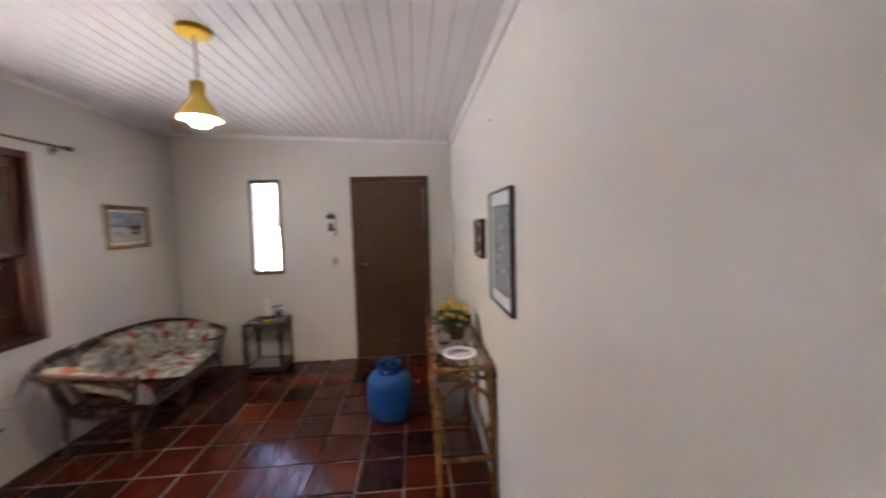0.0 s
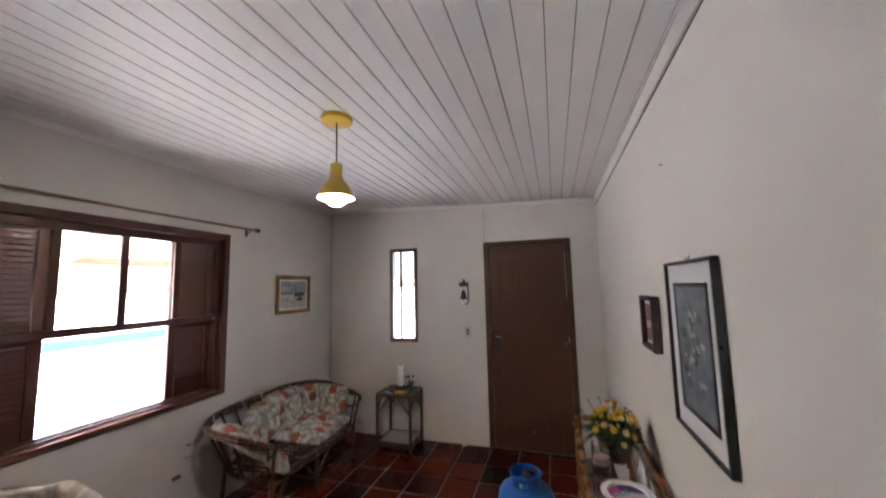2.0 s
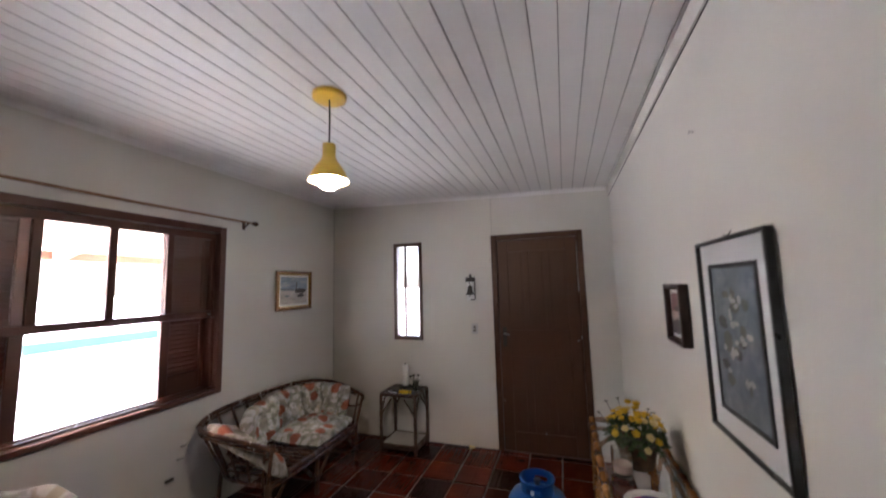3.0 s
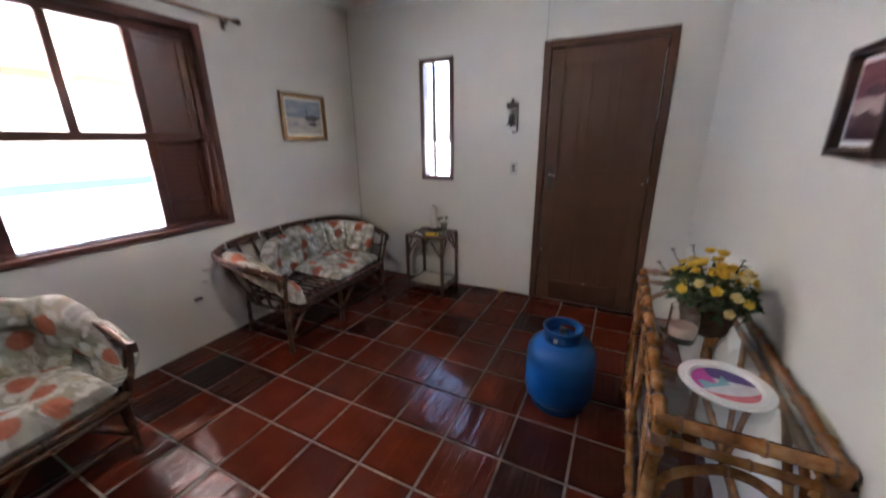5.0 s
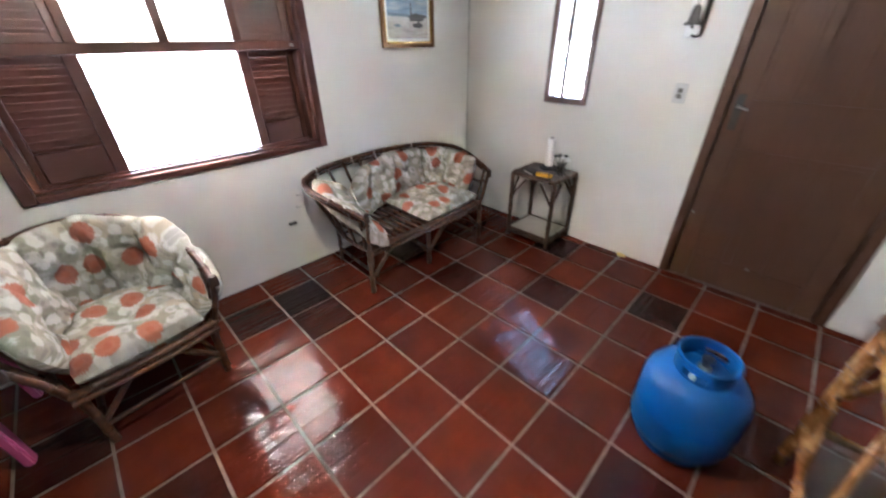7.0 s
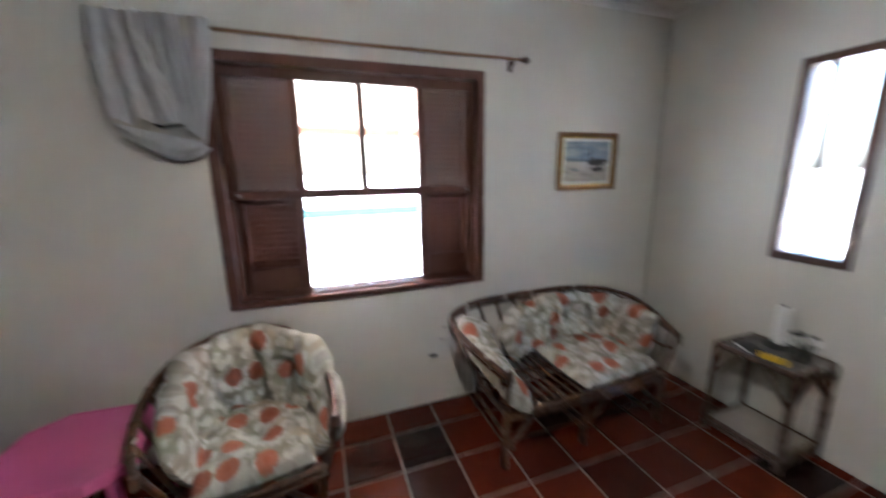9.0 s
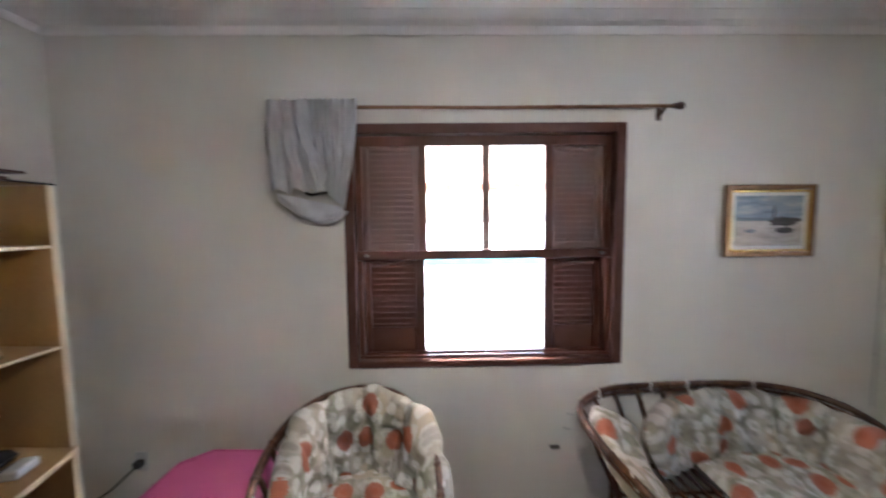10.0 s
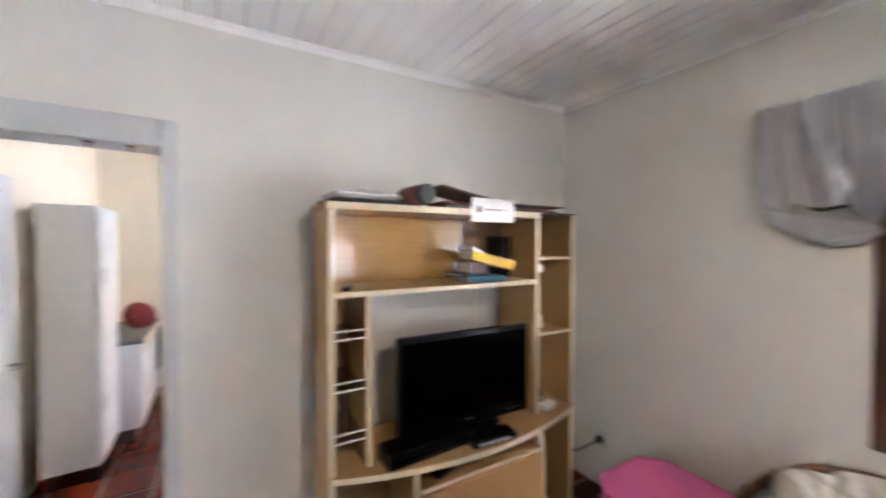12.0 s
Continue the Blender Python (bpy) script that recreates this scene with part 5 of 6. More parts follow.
def build_curtain():
    rod = thing("curtain_rod", "thin brown curtain rod with a turned end", "curtain rod", pose(XW + 0.055, 2.0, 2.215))
    part("pole", tube(bmesh.new(), [(0, -1.13, 0.004), (0, 0.0, -0.004), (0, 0.95, 0.0)], 0.009, 10), ROD_W, rod)
    part("finial", lathe(bmesh.new(), [(0, 0), (0.012, 0.002), (0.014, 0.012), (0.010, 0.018), (0.018, 0.03), (0.02, 0.045), (0.014, 0.058), (0, 0.064)], 18, pose(0, 0.94, 0, -90)), DARK_BROWN, rod, "dark turned wooden finial")
    for y in (0.90, -1.02):
        b = tube(bmesh.new(), [(-0.055, y, -0.03), (-0.03, y, -0.03), (-0.008, y, -0.018), (0, y, -0.004)], 0.007, 8)
        box(b, -0.055, y - 0.014, -0.06, -0.048, y + 0.014, 0.004, bevel=0.002)
        part("bracket", b, DARK_BROWN, rod)
    t = thing("curtain", "bunched grey cloth curtain looped up over the rod", "curtain", pose(XW, 1.1, 2.215))

    def sheet(top_y, low_y, z_top, low, folds, depth, base_x, seed, ease=1.6, nu=64, nv=28, thick=0.004):
        """Cloth hanging from one stretch of the rod and gathered to another below, in upright folds."""
        bm = bmesh.new()
        grid = []
        for j in range(nv + 1):
            v = j / nv
            row = []
            for i in range(nu + 1):
                u = i / nu
                ya = top_y[0] + (top_y[1] - top_y[0]) * u
                yb = low_y[0] + (low_y[1] - low_y[0]) * u
                yy = ya + (yb - ya) * v ** ease
                zz = z_top + (low(u) - z_top) * v
                bend = 0.9 * noise.noise(Vector((u * 3, v * 1.5, seed)))
                f = math.sin(u * folds * math.tau + bend + 0.6 * math.sin(v * 2.0 + seed))
                f = math.copysign(abs(f) ** 0.6, f)
                xx = base_x + depth * (0.5 + 0.5 * v) * f + 0.012 * noise.noise(Vector((u * 7, v * 6, seed + 4))) + 0.016 * math.sin(v * math.pi)
                row.append(bm.verts.new((max(xx, 0.008), yy, zz)))
            grid.append(row)
        for j in range(nv):
            for i in range(nu):
                bm.faces.new((grid[j][i], grid[j][i + 1], grid[j + 1][i + 1], grid[j + 1][i]))
        bmesh.ops.solidify(bm, geom=bm.faces[:], thickness=thick)
        return bm

    def sling(nu=44, nv=26):
        """The gathered lower end, looped up like a hammock."""
        bm = bmesh.new()
        grid = []
        for i in range(nu + 1):
            u = i / nu
            rim = -0.432 - 0.075 * u
            sag = 0.012 + 0.098 * math.sin(math.pi * min(u * 0.95 + 0.03, 1.0)) ** 0.75
            row = []
            for j in range(nv + 1):
                v = j / nv
                a = math.pi * v
                ripple = 0.007 * math.sin(v * 19 + 5 * u) * math.sin(a) + 0.010 * noise.noise(Vector((u * 5, v * 4, 2.0)))
                r = 0.055 + ripple
                row.append(bm.verts.new((max(0.068 + r * math.cos(a), 0.008), -0.180 + 0.330 * u, rim - (sag + ripple) * math.sin(a))))
            grid.append(row)
        for i in range(nu):
            for j in range(nv):
                bm.faces.new((grid[i][j], grid[i + 1][j], grid[i + 1][j + 1], grid[i][j + 1]))
        bmesh.ops.solidify(bm, geom=bm.faces[:], thickness=0.004)
        return bm
    part("pouch", sling(), CLOTH, t, "cloth loop hanging below")
    part("panel", sheet((-0.055, 0.228), (0.055, 0.150), 0.030, lambda u: -0.425 - 0.085 * u, 5.4, 0.026, 0.094, 9.0, 2.1), CLOTH, t)
    part("panel", sheet((-0.206, -0.035), (-0.185, 0.060), 0.012, lambda u: -0.428 + 0.012 * math.sin(u * 17) + 0.01 * u, 2.7, 0.025, 0.134, 5.0, 1.3), CLOTH, t)
    part("fold", sheet((-0.050, -0.034), (0.0, 0.092), -0.070, lambda u: -0.435 + 0.25 * (u - 0.45) ** 2, 0.55, 0.034, 0.166, 3.0, 0.8, 20, 26), CLOTH, t, "loose cloth fold")
    # black tube added to draw the deep shade where panels meet the pouch
    part("crease_shade", tube(bmesh.new(), smooth_path([(0.132, -0.03, -0.433), (0.142, 0.0, -0.444), (0.132, 0.04, -0.436), (0.09, 0.075, -0.428)], 5), 0.007, 8), MATT_BLACK, t, "dark strip standing in for the shade in the cloth's crease")
    return t


build_curtain()


def picture(name, label, m, w, h, depth, bar, frame_mat, layers):
    """A framed picture: layers are (inset, proud, material, part name) from the frame inwards; x right, z up, -y out of the wall."""
    t = thing(name, label, "picture", m)
    bm = bmesh.new()
    for x0, z0, x1, z1 in ((-w / 2, -h / 2, -w / 2 + bar, h / 2), (w / 2 - bar, -h / 2, w / 2, h / 2), (-w / 2 + bar, -h / 2, w / 2 - bar, -h / 2 + bar), (-w / 2 + bar, h / 2 - bar, w / 2 - bar, h / 2)):
        box(bm, x0, -depth, z0, x1, 0, z1, bevel=min(bar, depth) * 0.22)
    part("frame", bm, frame_mat, t)
    for inset, y, mat, nm in layers:
        part(nm, boxes((-w / 2 + inset, -y, -h / 2 + inset, w / 2 - inset, -0.002, h / 2 - inset)), mat, t)
    return t


def paint_shape(t, name, pts, y, mat):
    b = bmesh.new()
    poly(b, [(x, -y, z) for x, z in pts])
    return part(name, b, mat, t)


def blob(cx, cz, rx, rz, seed, n=18, rough=0.25):
    return [(cx + rx * math.cos(a) * (1 + rough * noise.noise(Vector((math.cos(a) * 2, math.sin(a) * 2, seed)))), cz + rz * math.sin(a) * (1 + rough * noise.noise(Vector((math.cos(a) * 2 + 5, math.sin(a) * 2, seed))))) for a in [-i * math.tau / n for i in range(n)]]


def washed(name, a, b, c, horizontal=True):
    m = Mat(name, 0.4)
    co = m.coords((1, 1, 5) if horizontal else (3, 3, 3))
    m.color(m.ramp(m.noise(co, 6, 5, 0.6, 0.5), [(0.3, a), (0.5, b), (0.7, c)]))
    m.bump(m.noise(m.coords(), 160, 3), 0.15, 0.001)
    return m.m


P_SKY = washed("painted_sky", (0.10, 0.14, 0.20), (0.20, 0.26, 0.33), (0.36, 0.38, 0.40))
P_SAND = washed("painted_sand", (0.28, 0.26, 0.24), (0.40, 0.37, 0.34), (0.5, 0.48, 0.45))
P_SEA = washed("painted_sea", (0.08, 0.11, 0.15), (0.13, 0.17, 0.2), (0.3, 0.32, 0.33))
P_DARK = washed("painted_dark", (0.02, 0.02, 0.022), (0.035, 0.032, 0.03), (0.07, 0.06, 0.055))
P_BLUE = washed("painted_blue_grey", (0.085, 0.11, 0.135), (0.13, 0.16, 0.185), (0.20, 0.23, 0.25), False)
P_LEAF = washed("painted_leaves", (0.06, 0.07, 0.05), (0.10, 0.10, 0.07), (0.16, 0.15, 0.11), False)
P_WHITE = washed("painted_petals", (0.30, 0.29, 0.28), (0.40, 0.38, 0.36), (0.5, 0.48, 0.45), False)
P_DUSK = washed("painted_dusk", (0.10, 0.025, 0.035), (0.16, 0.05, 0.06), (0.3, 0.15, 0.15))
P_CLOUD = washed("painted_cloud", (0.03, 0.01, 0.014), (0.05, 0.018, 0.024), (0.09, 0.04, 0.045))
P_PALE = washed("painted_pale_dusk", (0.34, 0.24, 0.22), (0.42, 0.31, 0.28), (0.48, 0.38, 0.34))

sea = picture("seascape_picture", "small beach seascape in a brown gilt frame", pose(XW + 0.002, 3.522, 1.615, 0, 0, 90), 0.50, 0.392, 0.028, 0.030, GILT,
              [(0.029, 0.010, MAT_BOARD, "mat_board"), (0.060, 0.012, P_SKY, "painting")])
lip = bmesh.new()
for x0, z0, x1, z1 in ((-0.222, -0.168, -0.208, 0.168), (0.208, -0.168, 0.222, 0.168), (-0.208, -0.168, 0.208, -0.154), (-0.208, 0.154, 0.208, 0.168)):
    box(lip, x0, -0.020, z0, x1, -0.0102, z1, bevel=0.004, seg=2)
part("gold_lip", lip, GOLD, sea, "bright gold inner moulding")
paint_shape(sea, "painted_sea", [(-0.188, 0.0), (-0.188, 0.02), (0.188, 0.012), (0.188, 0.0)], 0.0124, P_SEA)
paint_shape(sea, "painted_sand", [(-0.188, -0.134), (-0.188, 0.0), (0.188, 0.0), (0.188, -0.134)], 0.0124, P_SAND)
paint_shape(sea, "painted_rocks", blob(0.085, -0.005, 0.085, 0.026, 2.0, 22, 0.6), 0.0128, P_DARK)
paint_shape(sea, "painted_rocks", blob(0.09, -0.052, 0.05, 0.018, 7.0, 18, 0.6), 0.0128, P_DARK)
paint_shape(sea, "painted_boat", blob(-0.10, -0.055, 0.035, 0.010, 4.0, 14, 0.5), 0.0128, P_SEA)
paint_shape(sea, "painted_tower", [(0.018, 0.0), (0.023, 0.085), (0.031, 0.085), (0.036, 0.0)], 0.0130, P_DARK)

big = picture("flower_picture", "tall flower picture with white mat and thin black frames", pose(XR - 0.002, 1.745, 1.446, 0, 0, -90), 0.440, 0.585, 0.022, 0.011, FRAME_BLACK,
              [(0.010, 0.010, MAT_BOARD, "mat_board")])
bm = bmesh.new()
iw, ih, ib = 0.300, 0.435, 0.013
for x0, z0, x1, z1 in ((-iw / 2, -ih / 2, -iw / 2 + ib, ih / 2), (iw / 2 - ib, -ih / 2, iw / 2, ih / 2), (-iw / 2 + ib, -ih / 2, iw / 2 - ib, -ih / 2 + ib), (-iw / 2 + ib, ih / 2 - ib, iw / 2 - ib, ih / 2)):
    box(bm, x0, -0.0135, z0, x1, -0.010, z1)
part("inner_frame", bm, FRAME_BLACK, big)
part("painting", boxes((-iw / 2 + ib, -0.0115, -ih / 2 + ib, iw / 2 - ib, -0.0101, ih / 2 - ib)), P_BLUE, big)
rp = random.Random(3)
for i in range(16):
    cx, cz = rp.gauss(0.0, 0.042), rp.uniform(-0.13, 0.13)
    paint_shape(big, "painted_leaf", blob(cx, cz, rp.uniform(0.01, 0.03), rp.uniform(0.008, 0.022), i * 1.7, 12, 0.6), 0.0118 + i * 0.00002, P_LEAF if i % 3 else P_DARK)
for i in range(20):
    cx, cz = rp.gauss(0.005, 0.036), rp.uniform(-0.11, 0.15)
    paint_shape(big, "painted_petal", blob(cx, cz, rp.uniform(0.007, 0.018), rp.uniform(0.006, 0.014), i * 2.3, 12, 0.6), 0.0123 + i * 0.00002, P_WHITE)
hanger = tube(bmesh.new(), [(-0.03, -0.006, 0.300), (0.0, -0.006, 0.296), (0.02, -0.008, 0.301), (0.03, -0.010, 0.306)], 0.0018, 6)
part("hanging_wire", hanger, IRON, big)

small = picture("sunset_picture", "small dusky red landscape in a dark brown box frame", pose(XR - 0.002, 2.262, 1.480, 0, 0, -90), 0.222, 0.245, 0.036, 0.018, FRAME_BROWN,
                [(0.017, 0.012, GOLD, "gold_lip"), (0.024, 0.014, MAT_BOARD, "mat_board"), (0.038, 0.016, P_DUSK, "painting")])
paint_shape(small, "painted_light", [(-0.073, -0.03), (-0.073, 0.008), (0.073, 0.014), (0.073, -0.03)], 0.0164, P_PALE)
paint_shape(small, "painted_hill", [(-0.073, -0.084), (-0.073, -0.022), (-0.04, -0.03), (0.0, -0.018), (0.04, -0.032), (0.073, -0.02), (0.073, -0.084)], 0.0168, P_CLOUD)
paint_shape(small, "painted_cloud", blob(0.01, 0.022, 0.045, 0.014, 3.0, 16, 0.5), 0.0168, P_CLOUD)


def build_bell():
    t = thing("bell_plaque", "white wall plaque with a black iron bell under a bracket", "wall ornament", pose(-0.828, YD, 1.585))
    part("plaque", boxes((-0.045, -0.012, -0.125, 0.045, 0, 0.105), bevel=0.004), PAPER, t)
    part("bracket", boxes((-0.05, -0.036, 0.070, 0.05, -0.0125, 0.118), (0.036, -0.022, -0.11, 0.05, -0.0125, 0.070), bevel=0.004), IRON, t, "black iron bracket")
    part("knob", lathe(bmesh.new(), [(0.012, 0.118), (0.014, 0.13), (0.009, 0.145), (0, 0.152)], 14, Matrix.Translation((0, -0.03, 0))), IRON, t)
    part("bell", lathe(bmesh.new(), [(0, 0.03), (0.012, 0.028), (0.02, 0.012), (0.024, -0.02), (0.028, -0.04), (0.042, -0.056), (0.042, -0.060), (0.03, -0.058), (0, -0.058)], 24, Matrix.Translation((-0.005, -0.034, 0)) @ Matrix.Diagonal((1.1, 0.45, 1.05, 1))), IRON, t, "black cast bell")
    part("clapper", lathe(bmesh.new(), [(0, -0.058), (0.006, -0.062), (0.009, -0.075), (0, -0.082)], 12, Matrix.Translation((-0.005, -0.034, 0))), IRON, t)
    part("scroll", tube(bmesh.new(), smooth_path([(0.0, -0.016, -0.112), (0.02, -0.016, -0.118), (0.042, -0.016, -0.105), (0.044, -0.016, -0.085)], 4), 0.006, 8), IRON, t)
    part("hanger", tube(bmesh.new(), [(-0.005, -0.034, 0.026), (-0.005, -0.034, 0.08)], 0.003, 6), IRON, t)
    return t


build_bell()


def wall_plate(name, label, m, dark):
    t = thing(name, label, "switch" if "switch" in name else "socket", m)
    part("plate", boxes((-0.034, -0.009, -0.055, 0.034, 0, 0.055), bevel=0.003), TRIM, t)
    if dark:
        part("rocker", boxes((-0.014, -0.013, 0.004, 0.014, -0.009, 0.030), bevel=0.002), SLATE, t)
        part("rocker", boxes((-0.014, -0.013, -0.028, 0.014, -0.009, -0.002), bevel=0.002), SLATE, t)
    return t


wall_plate("light_switch", "white double light switch plate beside the door", pose(-0.803, YD, 1.170), True)
sock = wall_plate("wall_socket", "white wall socket with a black plug and cable", pose(XW, 0.065, 0.33, 0, 0, 90), False)
part("plug", boxes((-0.02, -0.05, -0.018, 0.02, -0.0095, 0.018), bevel=0.006, seg=2), MATT_BLACK, sock, "black plug")
part("cable", tube(bmesh.new(), smooth_path([(0, -0.05, -0.005), (-0.05, -0.06, -0.05), (-0.14, -0.05, -0.13), (-0.24, -0.04, -0.20), (-0.30, -0.05, -0.26)], 5), 0.005, 7), MATT_BLACK, sock, "thin black cable")

hook0 = thing("wall_bracket", "small dark metal bracket on the white wall", "wall bracket", pose(XW, 2.365, 0.355, 0, 0, 90), "wall brackets")
part("plate", boxes((-0.028, -0.014, -0.008, 0.028, 0, 0.008), bevel=0.003), IRON, hook0)
part("lip", boxes((-0.026, -0.022, -0.010, 0.026, -0.0142, -0.004), bevel=0.002), STEEL, hook0)
for y_, z_ in ((2.44, 0.545), (2.42, 0.462)):
    pin = thing("wall_pin", "thin pale metal pin in the white wall", "wall pin", pose(XW, y_, z_, 0, 0, 90), "wall pins")
    part("shank", tube(bmesh.new(), [(0, 0, 0), (0.004, -0.02, 0.002), (0.03, -0.022, 0.006)], 0.0035, 7), GREY, pin)
    part("collar", lathe(bmesh.new(), [(0.007, 0), (0.007, 0.003), (0, 0.004)], 10, pose(0, 0, 0, 90)), GREY, pin)

cond = thing("corner_conduit", "thin grey cable conduit up the room corner", "conduit", pose(XW + 0.010, YD - 0.010, 0.55))
part("pipe", tube(bmesh.new(), [(0, 0, 0), (0.001, 0, 1.0), (0, 0, 2.03)], 0.005, 8), GREY, cond)
for z in (0.3, 1.0, 1.7):
    part("clip", boxes((-0.01, -0.009, z, 0.009, 0.01, z + 0.012), bevel=0.002), GREY, cond)
wire = thing("door_cable", "thin cable running from ceiling to door frame", "cable", pose(-0.588, YD - 0.004, 2.13))
part("cord", tube(bmesh.new(), [(0, 0, 0), (0.001, 0, 0.2), (0, 0, 0.40)], 0.003, 6), GREY, wire)
nail = thing("wall_nail", "small dark nail in the bare white wall", "nail", pose(XR, 1.943, 2.127, 0, 0, -90))
part("shank", tube(bmesh.new(), [(0, 0, 0), (0, -0.012, 0.002)], 0.0018, 6), IRON, nail)
part("head", lathe(bmesh.new(), [(0.0035, 0), (0.0035, 0.002), (0, 0.003)], 8, pose(0, -0.012, 0.002, 90)), IRON, nail)
stop = thing("door_wedge", "small yellow wedge on the floor by the wall", "door wedge", pose(-0.865, 4.165, 0, 0, 0, 20))
wb = bmesh.new()
box(wb, -0.03, -0.014, 0, 0.03, 0.014, 0.03)
for v in wb.verts:
    if v.co.x > 0 and v.co.z > 0.01:
        v.co.z = 0.012
bmesh.ops.bevel(wb, geom=wb.edges[:], offset=0.004, segments=2, affect='EDGES')
part("wedge", wb, PETAL_PALE, stop)


# ---- pink plastic table ----
def build_pink_table():
    t = thing("plastic_table", "pink plastic children's table with chamfered corners", "table", pose(-2.14, 0.685, 0, 0, 0, -3))
    w, d, h, c = 0.262, 0.27, 0.47, 0.105

    def octagon(k_, z):
        a, b, e = w * k_, d * k_, c
        return [(a, b - e, z), (a - e, b, z), (-a + e, b, z), (-a, b - e, z), (-a, -b + e, z), (-a + e, -b, z), (a - e, -b, z), (a, -b + e, z)]
    bm = bmesh.new()
    rings = [[bm.verts.new(p) for p in octagon(k_, z)] for k_, z in ((0.98, h - 0.055), (1.0, h - 0.05), (1.0, h - 0.012), (0.985, h - 0.003), (0.95, h), (0.93, h), (0.925, h - 0.003))]
    for a, b in zip(rings, rings[1:]):
        for i in range(8):
            k_ = (i + 1) % 8
            bm.faces.new((a[i], a[k_], b[k_], b[i]))
    bm.faces.new(rings[-1])
    bm.faces.new(rings[0][::-1])
    part("tabletop", bm, PINK, t, angle=25)
    for sx in (-1, 1):
        for sy in (-1, 1):
            b = bmesh.new()
            lo = [(sx * (w - 0.02), sy * (d - 0.02)), (sx * (w - 0.07), sy * (d - 0.02)), (sx * (w - 0.07), sy * (d - 0.055)), (sx * (w - 0.02), sy * (d - 0.055))]
            bot = [b.verts.new((x * 0.99, y * 0.99, 0)) for x, y in lo]
            hi = [b.verts.new((x * 0.93 - sx * (0.015 if i in (1, 2) else 0), y * 0.9, h - 0.055)) for i, (x, y) in enumerate(lo)]
            b.faces.new(bot)
            b.faces.new(hi)
            for i in range(4):
                k_ = (i + 1) % 4
                b.faces.new((bot[i], bot[k_], hi[k_], hi[i]))
            bmesh.ops.recalc_face_normals(b, faces=b.faces)
            bmesh.ops.bevel(b, geom=b.edges[:], offset=0.008, segments=2, affect='EDGES')
            part("leg", b, PINK, t)
            part("peg", lathe(bmesh.new(), [(0.014, 0), (0.014, 0.004), (0, 0.005)], 12, Matrix.Translation((sx * (w - 0.085), sy * (d - 0.06), h - 0.003))), PINK, t)
    return t


build_pink_table()


# ---- shelf unit with television ----
def build_shelf_unit():
    t = thing("tv_shelf_unit", "tall beech laminate television shelf unit with open compartments", "shelf unit", pose(-0.724, 0.088, 0, 0, 0, 176.8))
    W, D, H = 1.375, 0.33, 1.80
    e = 0.022

    def board(name, x0, y0, z0, x1, y1, z1, mat=OAK, label=""):
        """A board with a pale front edging strip."""
        b = boxes((x0, y0 + 0.003, z0, x1, y1, z1), bevel=0.0012)
        o = part(name, b, mat, t, label)
        part("edging", boxes((x0, y0, z0, x1, y0 + 0.0028, z1), bevel=0.0008), OAK_EDGE, o)
        return o
    board("side_panel", 0, 0, 0, e, D, H - 0.03)
    board("side_panel", W - e, 0, 0, W, D, H - 0.005)
    board("divider", 0.150, 0.0, 0.705, 0.150 + e, D - 0.02, 1.416)
    board("divider", 1.085, 0.0, 0.705, 1.085 + e, D - 0.004, H - 0.03)
    board("top_panel", -0.012, -0.012, H - 0.029, 1.085 + e, D, H, OAK)
    part("top_glass", boxes((1.085 + e + 0.002, -0.004, H - 0.004, W + 0.006, D, H + 0.004), bevel=0.001), SMOKED, t, "dark glass top")
    board("shelf", e, -0.004, 1.418, 1.084, D - 0.004, 1.440)
    part("back_panel", boxes((e, D - 0.020, 1.441, 0.800, D - 0.0125, H - 0.03), bevel=0.001), OAK_GLOSS, t, "polished beech back panel")
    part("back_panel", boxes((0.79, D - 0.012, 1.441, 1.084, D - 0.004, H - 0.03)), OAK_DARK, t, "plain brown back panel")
    # side bay backs: compartment shade is partly in this darker colour
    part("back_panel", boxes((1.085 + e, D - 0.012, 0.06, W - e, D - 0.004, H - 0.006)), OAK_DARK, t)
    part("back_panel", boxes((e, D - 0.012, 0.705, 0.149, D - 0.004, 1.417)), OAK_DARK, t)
    for z in (1.545, 1.130):
        board("shelf", 1.085 + e, 0.004, z, W - e, D - 0.012, z + 0.012)
    # wire racks in the narrow tower
    for z in (1.245, 1.035, 0.825):
        for y, zz in ((0.012, 0), (0.012, 0.035)):
            part("rack_wire", tube(bmesh.new(), [(e, y, z + zz), (0.149, y, z + zz)], 0.0035, 6), WHITE, t, "white metal rack wire")
        part("rack_plate", boxes((e, 0.02, z - 0.004, 0.149, D - 0.014, z - 0.001)), SMOKED, t)
    # bowed television shelf
    bm = bmesh.new()
    n = 28
    front = [(W * i / n, -0.004 - 0.135 * math.sin(math.pi * i / n) ** 0.85) for i in range(n + 1)]
    ring = front + [(W, D - 0.014), (0, D - 0.014)]
    lo = [bm.verts.new((x, y, 0.680)) for x, y in ring]
    hi = [bm.verts.new((x, y, 0.704)) for x, y in ring]
    bm.faces.new(lo[::-1])
    bm.faces.new(hi)
    for i in range(len(ring)):
        k_ = (i + 1) % len(ring)
        bm.faces.new((lo[i], lo[k_], hi[k_], hi[i]))
    shelf = part("tv_shelf", bm, OAK, t, "bowed beech television shelf", )
    strip = bmesh.new()
    for (xa, ya), (xb, yb) in zip(front, front[1:]):
        vs = [strip.verts.new(p) for p in ((xa, ya - 0.003, 0.680), (xb, yb - 0.003, 0.680), (xb, yb - 0.003, 0.704), (xa, ya - 0.003, 0.704), (xa, ya, 0.680), (xb, yb, 0.680), (xb, yb, 0.704), (xa, ya, 0.704))]
